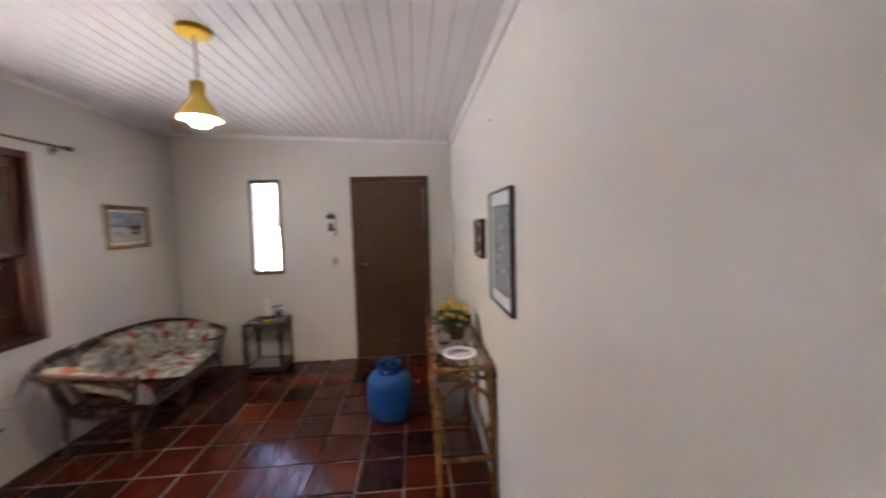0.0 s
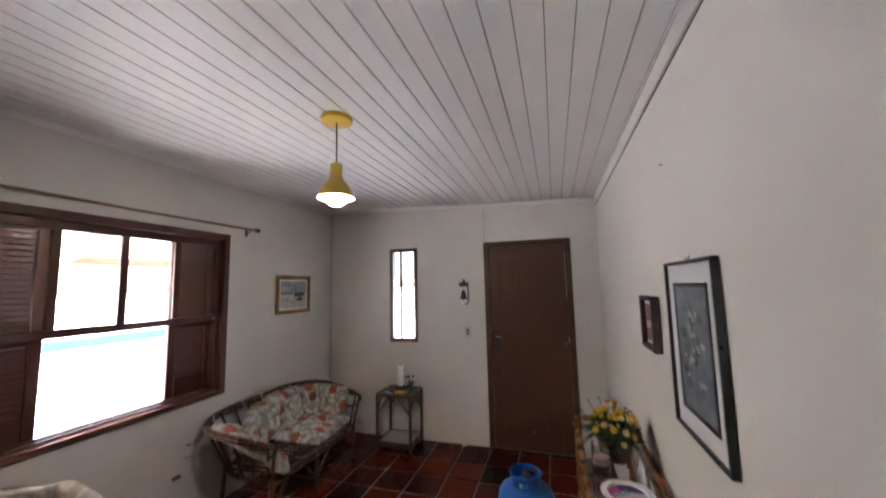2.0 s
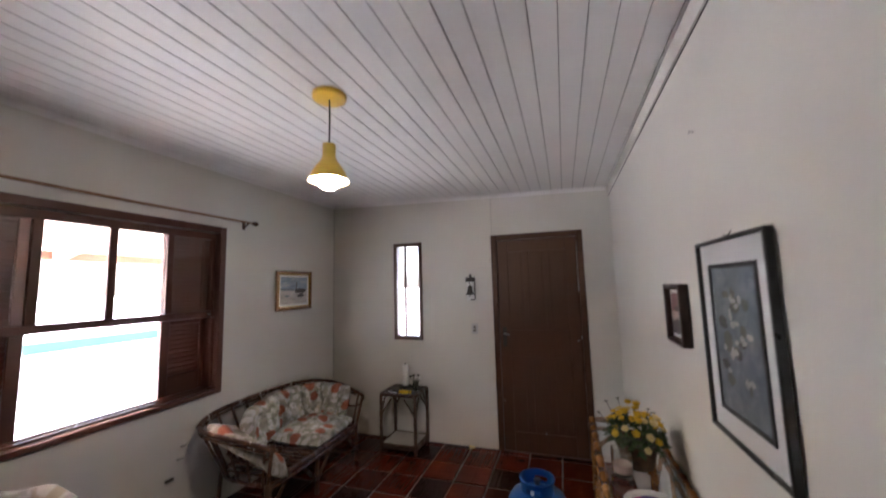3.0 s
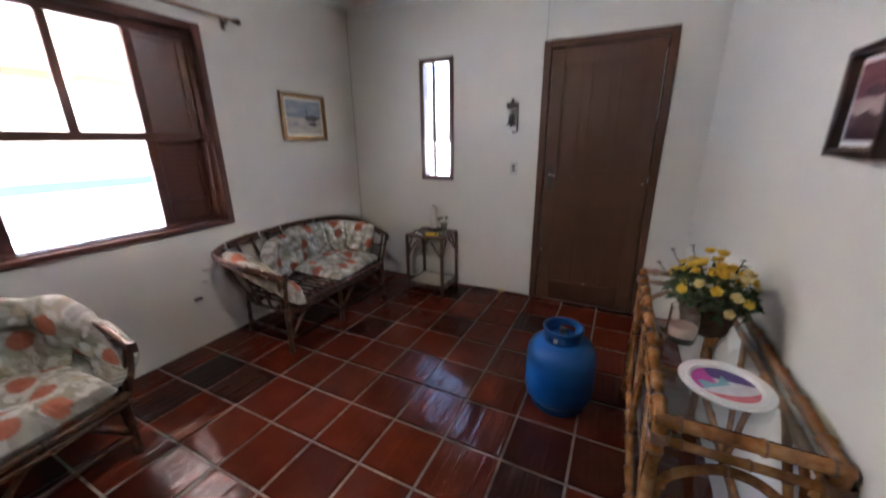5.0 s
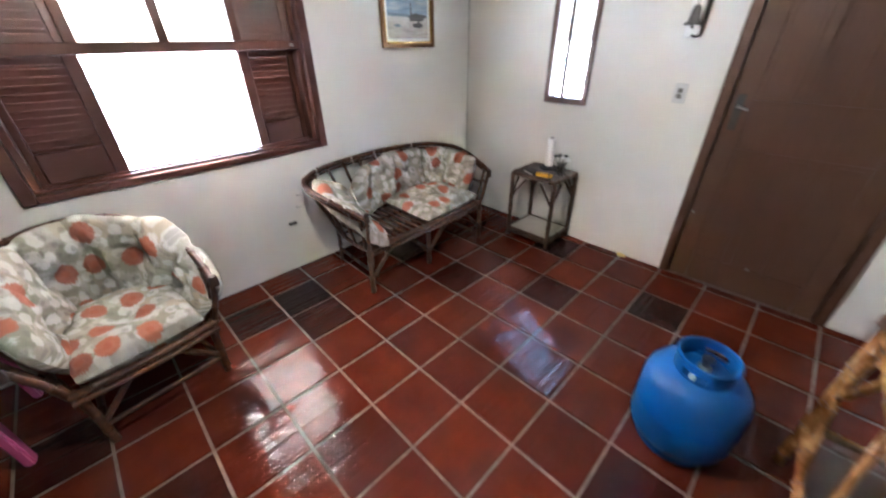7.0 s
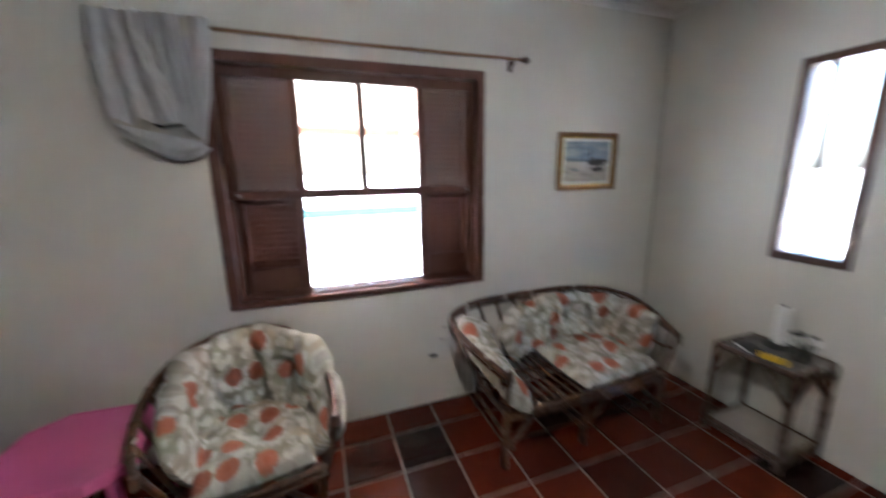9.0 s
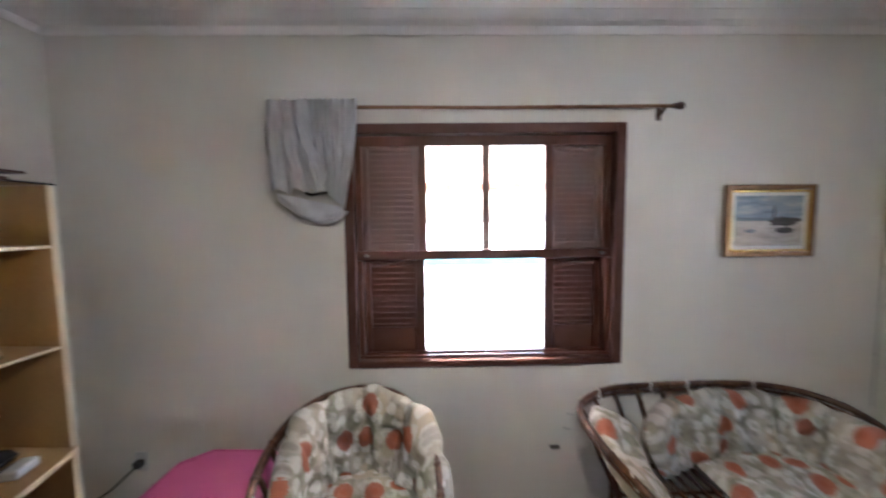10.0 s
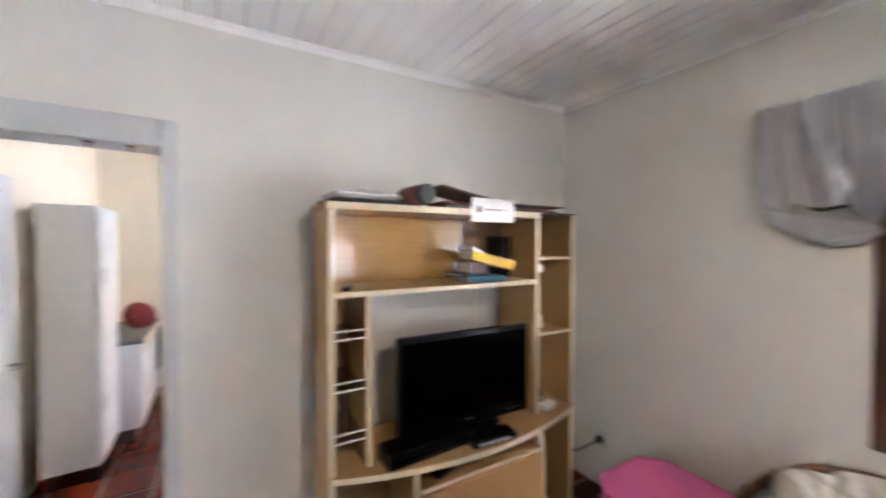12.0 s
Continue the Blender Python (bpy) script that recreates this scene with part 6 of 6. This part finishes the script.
        for f in ((0, 1, 2, 3), (3, 2, 6, 7), (0, 4, 5, 1)):
            strip.faces.new([vs[i] for i in f])
    bmesh.ops.remove_doubles(strip, verts=strip.verts, dist=0.0001)
    part("edging", strip, OAK_EDGE, shelf)
    # lower body
    board("divider", 0.360, -0.02, 0.06, 0.360 + e, D - 0.014, 0.679)
    board("divider", 1.085, -0.01, 0.06, 1.085 + e, D - 0.014, 0.679)
    board("bottom_panel", e, -0.01, 0.04, W - e, D - 0.014, 0.06)
    board("rail", 0.360 + e, -0.05, 0.54, 1.084, D - 0.014, 0.558)
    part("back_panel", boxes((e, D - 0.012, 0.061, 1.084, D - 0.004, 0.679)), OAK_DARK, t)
    part("cabinet_door", boxes((0.385, -0.066, 0.065, 1.082, -0.050, 0.538), bevel=0.003), OAK, t, "wide beech drop-front door")
    return t, root_pose(t)


unit, UM = build_shelf_unit()


def on_unit(x, y, z, rz=0.0):
    return UM @ pose(x, y, z, 0, 0, rz)


def build_tv():
    t = thing("television", "black flat television on a black foot, switched off", "television", on_unit(0.70, 0.065, 0.705, -1.5))
    w, h, z0 = 0.375, 0.474, 0.016
    b = boxes((-w, 0.0, z0, w, 0.045, z0 + h), bevel=0.008, seg=2)
    box(b, -w * 0.7, 0.045, z0 + 0.06, w * 0.7, 0.085, z0 + h - 0.09, bevel=0.015)
    body = part("casing", b, BLACK, t, angle=50)
    part("screen", boxes((-w + 0.026, -0.0015, z0 + 0.062, w - 0.026, 0.002, z0 + h - 0.026)), SCREEN, body, "dark glossy screen")
    part("maker_mark", boxes((-0.022, -0.0012, z0 + 0.026, 0.022, 0.001, z0 + 0.034)), STEEL, body, "small silver mark")
    for i in range(6):
        part("button", boxes((w - 0.14 + i * 0.018, -0.001, z0 + 0.027, w - 0.13 + i * 0.018, 0.001, z0 + 0.030)), STEEL, body)
    part("neck", boxes((-0.06, 0.01, 0.010, 0.06, 0.05, z0 + 0.01), bevel=0.005), BLACK, t)
    part("foot", lathe(bmesh.new(), [(0, 0), (0.15, 0), (0.152, 0.006), (0.13, 0.013), (0, 0.014)], 40, Matrix.Translation((0, 0.02, 0)) @ Matrix.Diagonal((1.25, 0.7, 1, 1))), BLACK, t)
    return t


CLOTH_BLACK = two_tone("black_speaker_cloth", (0.012, 0.009, 0.008), (0.018, 0.014, 0.012), 20, 300, 0.95, 0.3, 0.001, spec=0.05)
build_tv()
box1 = thing("set_top_box", "low black set-top box with a row of pale buttons", "set-top box", on_unit(0.725, -0.082, 0.705, -3))
part("casing", boxes((-0.12, -0.045, 0.004, 0.12, 0.045, 0.036), bevel=0.004), BLACK, box1)
for i in range(7):
    part("button", boxes((-0.085 + i * 0.024, -0.0465, 0.014, -0.068 + i * 0.024, -0.0452, 0.026)), GREY, box1, "pale button")
for x in (-0.1, 0.1):
    part("foot", boxes((x - 0.012, -0.035, 0, x + 0.012, 0.035, 0.004)), MATT_BLACK, box1)
box2 = thing("media_player", "flat black media player box", "media player", on_unit(0.425, -0.025, 0.705, 3))
part("casing", boxes((-0.21, -0.055, 0.006, 0.21, 0.062, 0.075), bevel=0.004), BLACK, box2)
part("front_strip", boxes((-0.20, -0.057, 0.030, 0.20, -0.0553, 0.040)), SCREEN, box2)
for x in (-0.16, 0.16):
    part("foot", boxes((x - 0.012, -0.04, 0, x + 0.012, 0.06, 0.006)), MATT_BLACK, box2)
speaker = thing("loudspeaker", "small upright black loudspeaker box", "loudspeaker", on_unit(0.985, 0.20, 1.4405))
part("cabinet", boxes((-0.040, -0.06, 0, 0.040, 0.06, 0.235), bevel=0.005), MATT_BLACK, speaker)
part("grille", boxes((-0.034, -0.063, 0.012, 0.034, -0.0602, 0.223), bevel=0.001), CLOTH_BLACK, speaker)


def book(label, m, w, d, h, mat):
    t = thing("book", label, "book", m, "books in the upper shelf")
    part("cover", boxes((-w / 2, -d / 2, 0, w / 2, d / 2, 0.003), (-w / 2, -d / 2, h - 0.003, w / 2, d / 2, h), (-w / 2, -d / 2, 0.003, w / 2, -d / 2 + 0.004, h - 0.003)), mat, t)
    part("pages", boxes((-w / 2 + 0.004, -d / 2 + 0.0042, 0.003, w / 2 - 0.005, d / 2 - 0.004, h - 0.003)), PAPER, t)
    return t


book("blue paperback lying flat in the shelf", on_unit(0.80, 0.12, 1.4405, -4), 0.22, 0.15, 0.026, BLUE_CARD)
book("dark thin book lying under others", on_unit(0.74, 0.15, 1.467, 6), 0.20, 0.14, 0.018, MATT_BLACK)
book("yellow book tilted across a stack", on_unit(0.83, 0.11, 1.4875) @ pose(0, 0, 0.038, 0, 13, -6), 0.25, 0.15, 0.048, YELLOW_BOX)
book("dark wedge-shaped book leaning on the stack", on_unit(0.755, 0.13, 1.486) @ pose(0, 0, 0.0, 0, 0, 4), 0.12, 0.13, 0.05, DARK_BROWN)
book("white notebook tilted on top of the stack", on_unit(0.76, 0.13, 1.565) @ pose(0, 0, 0.015, 0, 22, 8), 0.13, 0.11, 0.02, PAPER)

clicker = thing("remote_control", "small dark remote control on the upper shelf", "remote control", on_unit(0.085, 0.055, 1.4405, 72))
part("shell", boxes((-0.055, -0.018, 0, 0.055, 0.018, 0.016), bevel=0.005, seg=2), MATT_BLACK, clicker)
for k_x in range(4):
    part("button", boxes((-0.04 + k_x * 0.022, -0.006, 0.0162, -0.028 + k_x * 0.022, 0.006, 0.018)), GREY, clicker)
fig = thing("small_figurine", "small cream ceramic owl ornament", "ornament", on_unit(1.20, 0.10, 1.1425))
part("body", lathe(bmesh.new(), [(0, 0), (0.024, 0), (0.028, 0.02), (0.024, 0.04), (0.018, 0.048), (0.023, 0.062), (0.02, 0.078), (0, 0.086)], 20), CREAM, fig)
part("base", lathe(bmesh.new(), [(0.03, 0), (0.03, 0.006), (0, 0.007)], 20), DARK_BROWN, fig)
tag = thing("price_tag", "small white paper tag on the shelf edge", "tag", on_unit(1.12, 0.002, 1.50))
part("card", boxes((-0.012, 0.0, -0.02, 0.012, 0.002, 0.02)), PAPER, tag)
part("string", tube(bmesh.new(), [(0, 0.001, 0.02), (0.003, 0.003, 0.048)], 0.001, 5), STRING, tag)
gad = thing("white_charger", "white plastic charger with coiled lead on the shelf", "charger", on_unit(1.20, 0.03, 0.705, 15))
part("casing", boxes((-0.05, -0.03, 0, 0.05, 0.03, 0.035), bevel=0.01, seg=3), WHITE, gad)
part("lead", tube(bmesh.new(), smooth_path([(0.05, 0, 0.015), (0.075, 0.02, 0.008), (0.07, 0.06, 0.006), (0.02, 0.07, 0.006), (-0.03, 0.06, 0.006)], 5), 0.004, 6), MATT_BLACK, gad, "black lead")
rem = thing("dark_pouch", "dark pouch lying on the shelf", "pouch", on_unit(1.20, 0.16, 0.705, 10))
part("bag", cushion(0.14, 0.10, 0.06, 14, 0.5, (), 21, lambda c: (c.x, c.y, c.z + 0.03), 0.008), MATT_BLACK, rem)
part("zip", boxes((-0.05, -0.052, 0.024, 0.05, -0.046, 0.03)), STEEL, rem)
game = thing("game_controller", "dark game controllers in the low compartment", "controller", on_unit(0.52, 0.02, 0.5585, 20))
part("shell", cushion(0.15, 0.09, 0.05, 14, 0.5, (), 31, lambda c: (c.x, c.y - 1.8 * c.x * c.x, c.z + 0.026), 0.004), BLACK, game)
for x in (-0.035, 0.035):
    part("stick", lathe(bmesh.new(), [(0.010, 0.045), (0.010, 0.056), (0.012, 0.062), (0, 0.063)], 12, Matrix.Translation((x, 0, 0))), MATT_BLACK, game)
vac = thing("vacuum_bag", "hanging grey bag in the tall side compartment", "bag", on_unit(1.225, 0.15, 0.061))
part("sack", cushion(0.16, 0.48, 0.10, 16, 0.45, (), 37, lambda c: (c.x * (0.75 - 0.4 * c.y), c.z, c.y + 0.24), 0.01), GREY, vac)
part("strap", tube(bmesh.new(), smooth_path([(-0.03, -0.01, 0.44), (-0.01, -0.03, 0.54), (0.02, -0.03, 0.55), (0.04, -0.01, 0.45)], 4), 0.007, 7), DARK_RED, vac, "dark red strap")

# things on top of the unit
TOPZ = 1.8005
pad = thing("folded_cushion", "flat folded pale cushion on a dark cloth", "cushion", on_unit(0.175, 0.15, TOPZ, 3))
part("cloth", box(bmesh.new(), -0.165, -0.13, 0, 0.165, 0.13, 0.022, bevel=0.009, seg=2), MATT_BLACK, pad, "dark folded cloth")
part("cushion", cushion(0.31, 0.25, 0.042, 18, 0.3, (), 41, lambda c: (c.x, c.y, c.z + 0.042 - 0.03 * c.x), 0.008), PAPER, pad)
roll = thing("rolled_bag", "rolled dark red and black bag", "bag", on_unit(0.385, 0.13, TOPZ, 8))
b = tube(bmesh.new(), [(0, -0.11, 0.049), (0, -0.10, 0.049), (0, -0.04, 0.05), (0, 0.01, 0.049)], 0.047, 16, wobble=0.05)
part("roll", b, DARK_RED, roll)
part("cap", tube(bmesh.new(), [(0.02, -0.15, 0.056), (0.02, -0.09, 0.056)], 0.045, 16), MATT_BLACK, roll, "black end cap")


def bent_board(label, m, length, depth, thick, lift, mat):
    """A thin board whose near end rides up on what lies under it."""
    o = thing("board", label, "board", m, "boards on the shelf unit")
    bm = bmesh.new()
    rows_ = []
    for i in range(15):
        u = i / 14
        z = lift * max(0.0, 1 - u / 0.62) ** 1.4
        rows_.append([bm.verts.new((length * (u - 1), y, z + dz)) for y, dz in ((-depth, 0), (depth, 0), (depth, thick), (-depth, thick))])
    for a_, b_ in zip(rows_, rows_[1:]):
        for k in range(4):
            bm.faces.new((a_[k], b_[k], b_[(k + 1) % 4], a_[(k + 1) % 4]))
    bm.faces.new(rows_[0])
    bm.faces.new(rows_[-1][::-1])
    bmesh.ops.recalc_face_normals(bm, faces=bm.faces)
    part("panel", bm, mat, o)
    return o


bent_board("thin reddish brown board lying flat", on_unit(1.245, 0.115, TOPZ, 1), 0.72, 0.10, 0.016, 0.0, DARK_BROWN)
bent_board("thick dark red board lying under another", on_unit(1.20, 0.125, TOPZ + 0.0165, -1), 0.66, 0.10, 0.010, 0.012, DARK_RED)
bent_board("thin dark brown board resting on a rolled bag", on_unit(1.285, 0.11, TOPZ + 0.031, 0), 0.78, 0.115, 0.008, 0.066, DARK_BROWN)
sign = thing("paper_sign", "white paper sign taped to the shelf top", "sign", on_unit(0.785, -0.016, 1.800))
part("sheet", boxes((-0.130, -0.0015, -0.060, 0.130, 0.0, 0.055)), PAPER, sign)
for x, w_, h_, mat in ((-0.085, 0.030, 0.012, DARK_RED), (-0.093, 0.012, 0.034, DARK_RED), (-0.077, 0.012, 0.030, DARK_RED), (-0.03, 0.026, 0.010, MATT_BLACK), (0.02, 0.03, 0.008, MATT_BLACK), (0.07, 0.02, 0.008, GREY)):
    part("ink_bar", boxes((x - w_ / 2, -0.0021, -h_ / 2, x + w_ / 2, -0.0016, h_ / 2)), mat, sign)


# ---- kitchen seen through the passage ----
def build_tall_cabinet():
    t = thing("tall_cabinet", "tall white enamelled kitchen cabinet on short feet", "cabinet", pose(0.475, -2.02, 0))
    part("body", boxes((-0.135, -0.24, 0.11, 0.145, 0.24, 1.885), bevel=0.006, seg=2), ENAMEL, t)
    for z0, z1 in ((0.13, 0.93), (0.94, 1.87)):
        dr = part("cabinet_door", boxes((-0.152, -0.232, z0, -0.136, 0.232, z1), bevel=0.004), ENAMEL, t)
        part("handle", boxes((-0.168, 0.17, (z0 + z1) / 2 - 0.06, -0.1525, 0.19, (z0 + z1) / 2 + 0.06), bevel=0.003), WHITE, dr)
    for x in (-0.10, 0.11):
        for y in (-0.2, 0.2):
            part("foot", lathe(bmesh.new(), [(0.022, 0), (0.024, 0.01), (0.020, 0.11), (0, 0.11)], 14, Matrix.Translation((x, y, 0))), MATT_BLACK, t)
    return t


build_tall_cabinet()


def build_sink_cabinet():
    t = thing("sink_cabinet", "white enamelled kitchen base cabinet under the worktop", "cabinet", pose(0.37, -2.77, 0))
    part("body", boxes((-0.17, -0.49, 0.11, 0.22, 0.49, 0.80), bevel=0.005), ENAMEL, t)
    for i in range(3):
        y0 = -0.485 + i * 0.325
        dr = part("cabinet_door", boxes((-0.188, y0, 0.13, -0.1705, y0 + 0.318, 0.785), bevel=0.005), ENAMEL, t)
        part("handle", boxes((-0.204, y0 + 0.14, 0.72, -0.1885, y0 + 0.18, 0.735), bevel=0.003), WHITE, dr)
    part("plinth", boxes((-0.14, -0.46, 0, 0.2, 0.46, 0.11)), MATT_BLACK, t)
    return t


build_sink_cabinet()
top = thing("worktop", "dark grey stone kitchen worktop", "worktop", pose(0.37, -2.77, 0.8005))
part("slab", boxes((-0.20, -0.49, 0, 0.22, 0.49, 0.035), bevel=0.004), GREY_STONE, top)
part("front_edge", boxes((-0.206, -0.49, -0.075, -0.2002, 0.49, 0.036), bevel=0.001), CREAM, top, "pale front edge")
bowl = thing("red_bowl", "large red bowl tipped on its side on the worktop", "bowl", pose(0.265, -2.52, 0.836, 0, 0, 0) @ Matrix.Scale(0.95, 4))
bb = lathe(bmesh.new(), [(0, 0.0), (0.05, 0.0), (0.10, 0.03), (0.135, 0.09), (0.145, 0.13), (0.139, 0.13), (0.128, 0.09), (0.095, 0.036), (0, 0.008)], 32, pose(0, 0.06, 0.135, 74, 0, -18) @ Matrix.Scale(0.9, 4), cap=False)
part("shell", bb, RED, bowl)
part("foot_ring", lathe(bmesh.new(), [(0.05, -0.008), (0.054, -0.008), (0.054, 0.002), (0.05, 0.002), (0.05, -0.008)], 24, pose(0, 0.06, 0.135, 74, 0, -18) @ Matrix.Scale(0.9, 4), cap=False), RED, bowl)
rack = thing("wall_rack", "white metal rack hanging on the kitchen wall", "rack", pose(XR + WT - 0.002, -2.55, 1.20, 0, 0, -90))
for z in (0.0, 0.12, 0.24):
    part("wire", tube(bmesh.new(), [(-0.2, -0.006, z), (-0.2, -0.14, z), (0.2, -0.14, z), (0.2, -0.006, z)], 0.005, 7), WHITE, rack)
for x in (-0.2, 0.0, 0.2):
    part("upright", tube(bmesh.new(), [(x, -0.006, -0.02), (x, -0.006, 0.30)], 0.005, 7), WHITE, rack)
towel = thing("tea_towel", "dark green tea towel hanging over the worktop edge", "towel", pose(0.158, -2.98, 0.62))
part("cloth", boxes((-0.008, -0.09, -0.22, 0.0, 0.09, 0.19), bevel=0.003), DARK_GREEN, towel)
part("stripe", boxes((-0.0085, -0.09, -0.17, 0.0005, 0.09, -0.15)), YELLOW_BOX, towel)
leaf = thing("door_3", "pale grey painted kitchen door standing open against the wall", "door", pose(0, 0, 0), "", "structure")
part("door_leaf", boxes((0.530, -1.22, 0.01, 0.565, -0.48, 1.97), bevel=0.003), TRIM, leaf)
part("door_handle", tube(bmesh.new(), [(0.530, -1.15, 1.02), (0.49, -1.15, 1.02), (0.485, -1.14, 1.02), (0.485, -1.04, 1.02)], 0.008, 8), STEEL, leaf)


# ---- floor tiles, last ----
floor = setting("floor", boxes((XW, -3.6, -0.12, XR + WT, YD, -0.005)), GROUT, "dark red glazed clay tile floor with pale grout", "floor")
JOINT, SKEW = 0.012, math.radians(0.3)


def clip_poly(pts, x0, x1, y0, y1):
    """Cuts a plan polygon to a rectangle."""
    for axis, lim, sign in ((0, x0, 1), (0, x1, -1), (1, y0, 1), (1, y1, -1)):
        out = []
        for i, p in enumerate(pts):
            q = pts[(i + 1) % len(pts)]
            dp, dq = sign * (p[axis] - lim), sign * (q[axis] - lim)
            if dp >= 0:
                out.append(p)
            if (dp > 0 > dq) or (dp < 0 < dq):
                s = dp / (dp - dq)
                out.append((p[0] + s * (q[0] - p[0]), p[1] + s * (q[1] - p[1])))
        pts = out
        if not pts:
            break
    return pts


def tile_mesh(pts, clay):
    bm = bmesh.new()
    up = [bm.verts.new((x, y, 0)) for x, y in pts]
    dn = [bm.verts.new((x, y, -0.012)) for x, y in pts]
    bm.faces.new(up)
    bm.faces.new(dn[::-1])
    for i in range(len(pts)):
        k_ = (i + 1) % len(pts)
        bm.faces.new((up[i], dn[i], dn[k_], up[k_]))
    top_edges = [e for e in bm.edges if all(v.co.z > -0.001 for v in e.verts)]
    bmesh.ops.bevel(bm, geom=top_edges, offset=0.004, segments=2, affect='EDGES')
    return finish("tile", bm, clay, True, 60)


rng = random.Random(7)
hx, hy = (TILE_X - JOINT) / 2, (TILE_Y - JOINT) / 2
turn = Matrix.Rotation(SKEW, 2)
square = [tuple(turn @ Vector(p)) for p in ((-hx, -hy), (hx, -hy), (hx, hy), (-hx, hy))]
whole = {clay: tile_mesh(square, clay) for clay in (TILE_M, TILE_DARK)}
OVERFIRED = {(-7, -1), (-7, 0), (-6, 0), (-7, 3), (-5, 3), (-3, 4), (-1, 5), (0, 0), (0, 1), (1, 1), (0, 4), (-6, -4), (-4, -3), (-4, 6)}
for i in range(-9, 5):
    for j in range(-18, 9):
        c = Vector((TX, TY)) + turn @ Vector(((i + 0.5) * TILE_X, (j + 0.5) * TILE_Y))
        ring = [tuple(c + turn @ Vector(p)) for p in ((-hx, -hy), (hx, -hy), (hx, hy), (-hx, hy))]
        x1 = XR + WT if c.y < YT - WT else XR
        cut = clip_poly(ring, XW, x1, -3.6, YD)
        if len(cut) < 3 or max(p[0] for p in cut) - min(p[0] for p in cut) < 0.015 or max(p[1] for p in cut) - min(p[1] for p in cut) < 0.015:
            continue
        same = len(cut) == 4 and all((Vector(a) - Vector(b)).length < 1e-6 for a, b in zip(cut, ring))
        clay = TILE_DARK if (i, j) in OVERFIRED else TILE_M
        o = new("tile", whole[clay] if same else tile_mesh([(x - c.x, y - c.y) for x, y in cut], clay))
        o.parent = floor
        o.matrix_basis = pose(c.x, c.y, rng.uniform(-0.0008, 0.0008), rng.uniform(-0.12, 0.12), rng.uniform(-0.12, 0.12), 0)
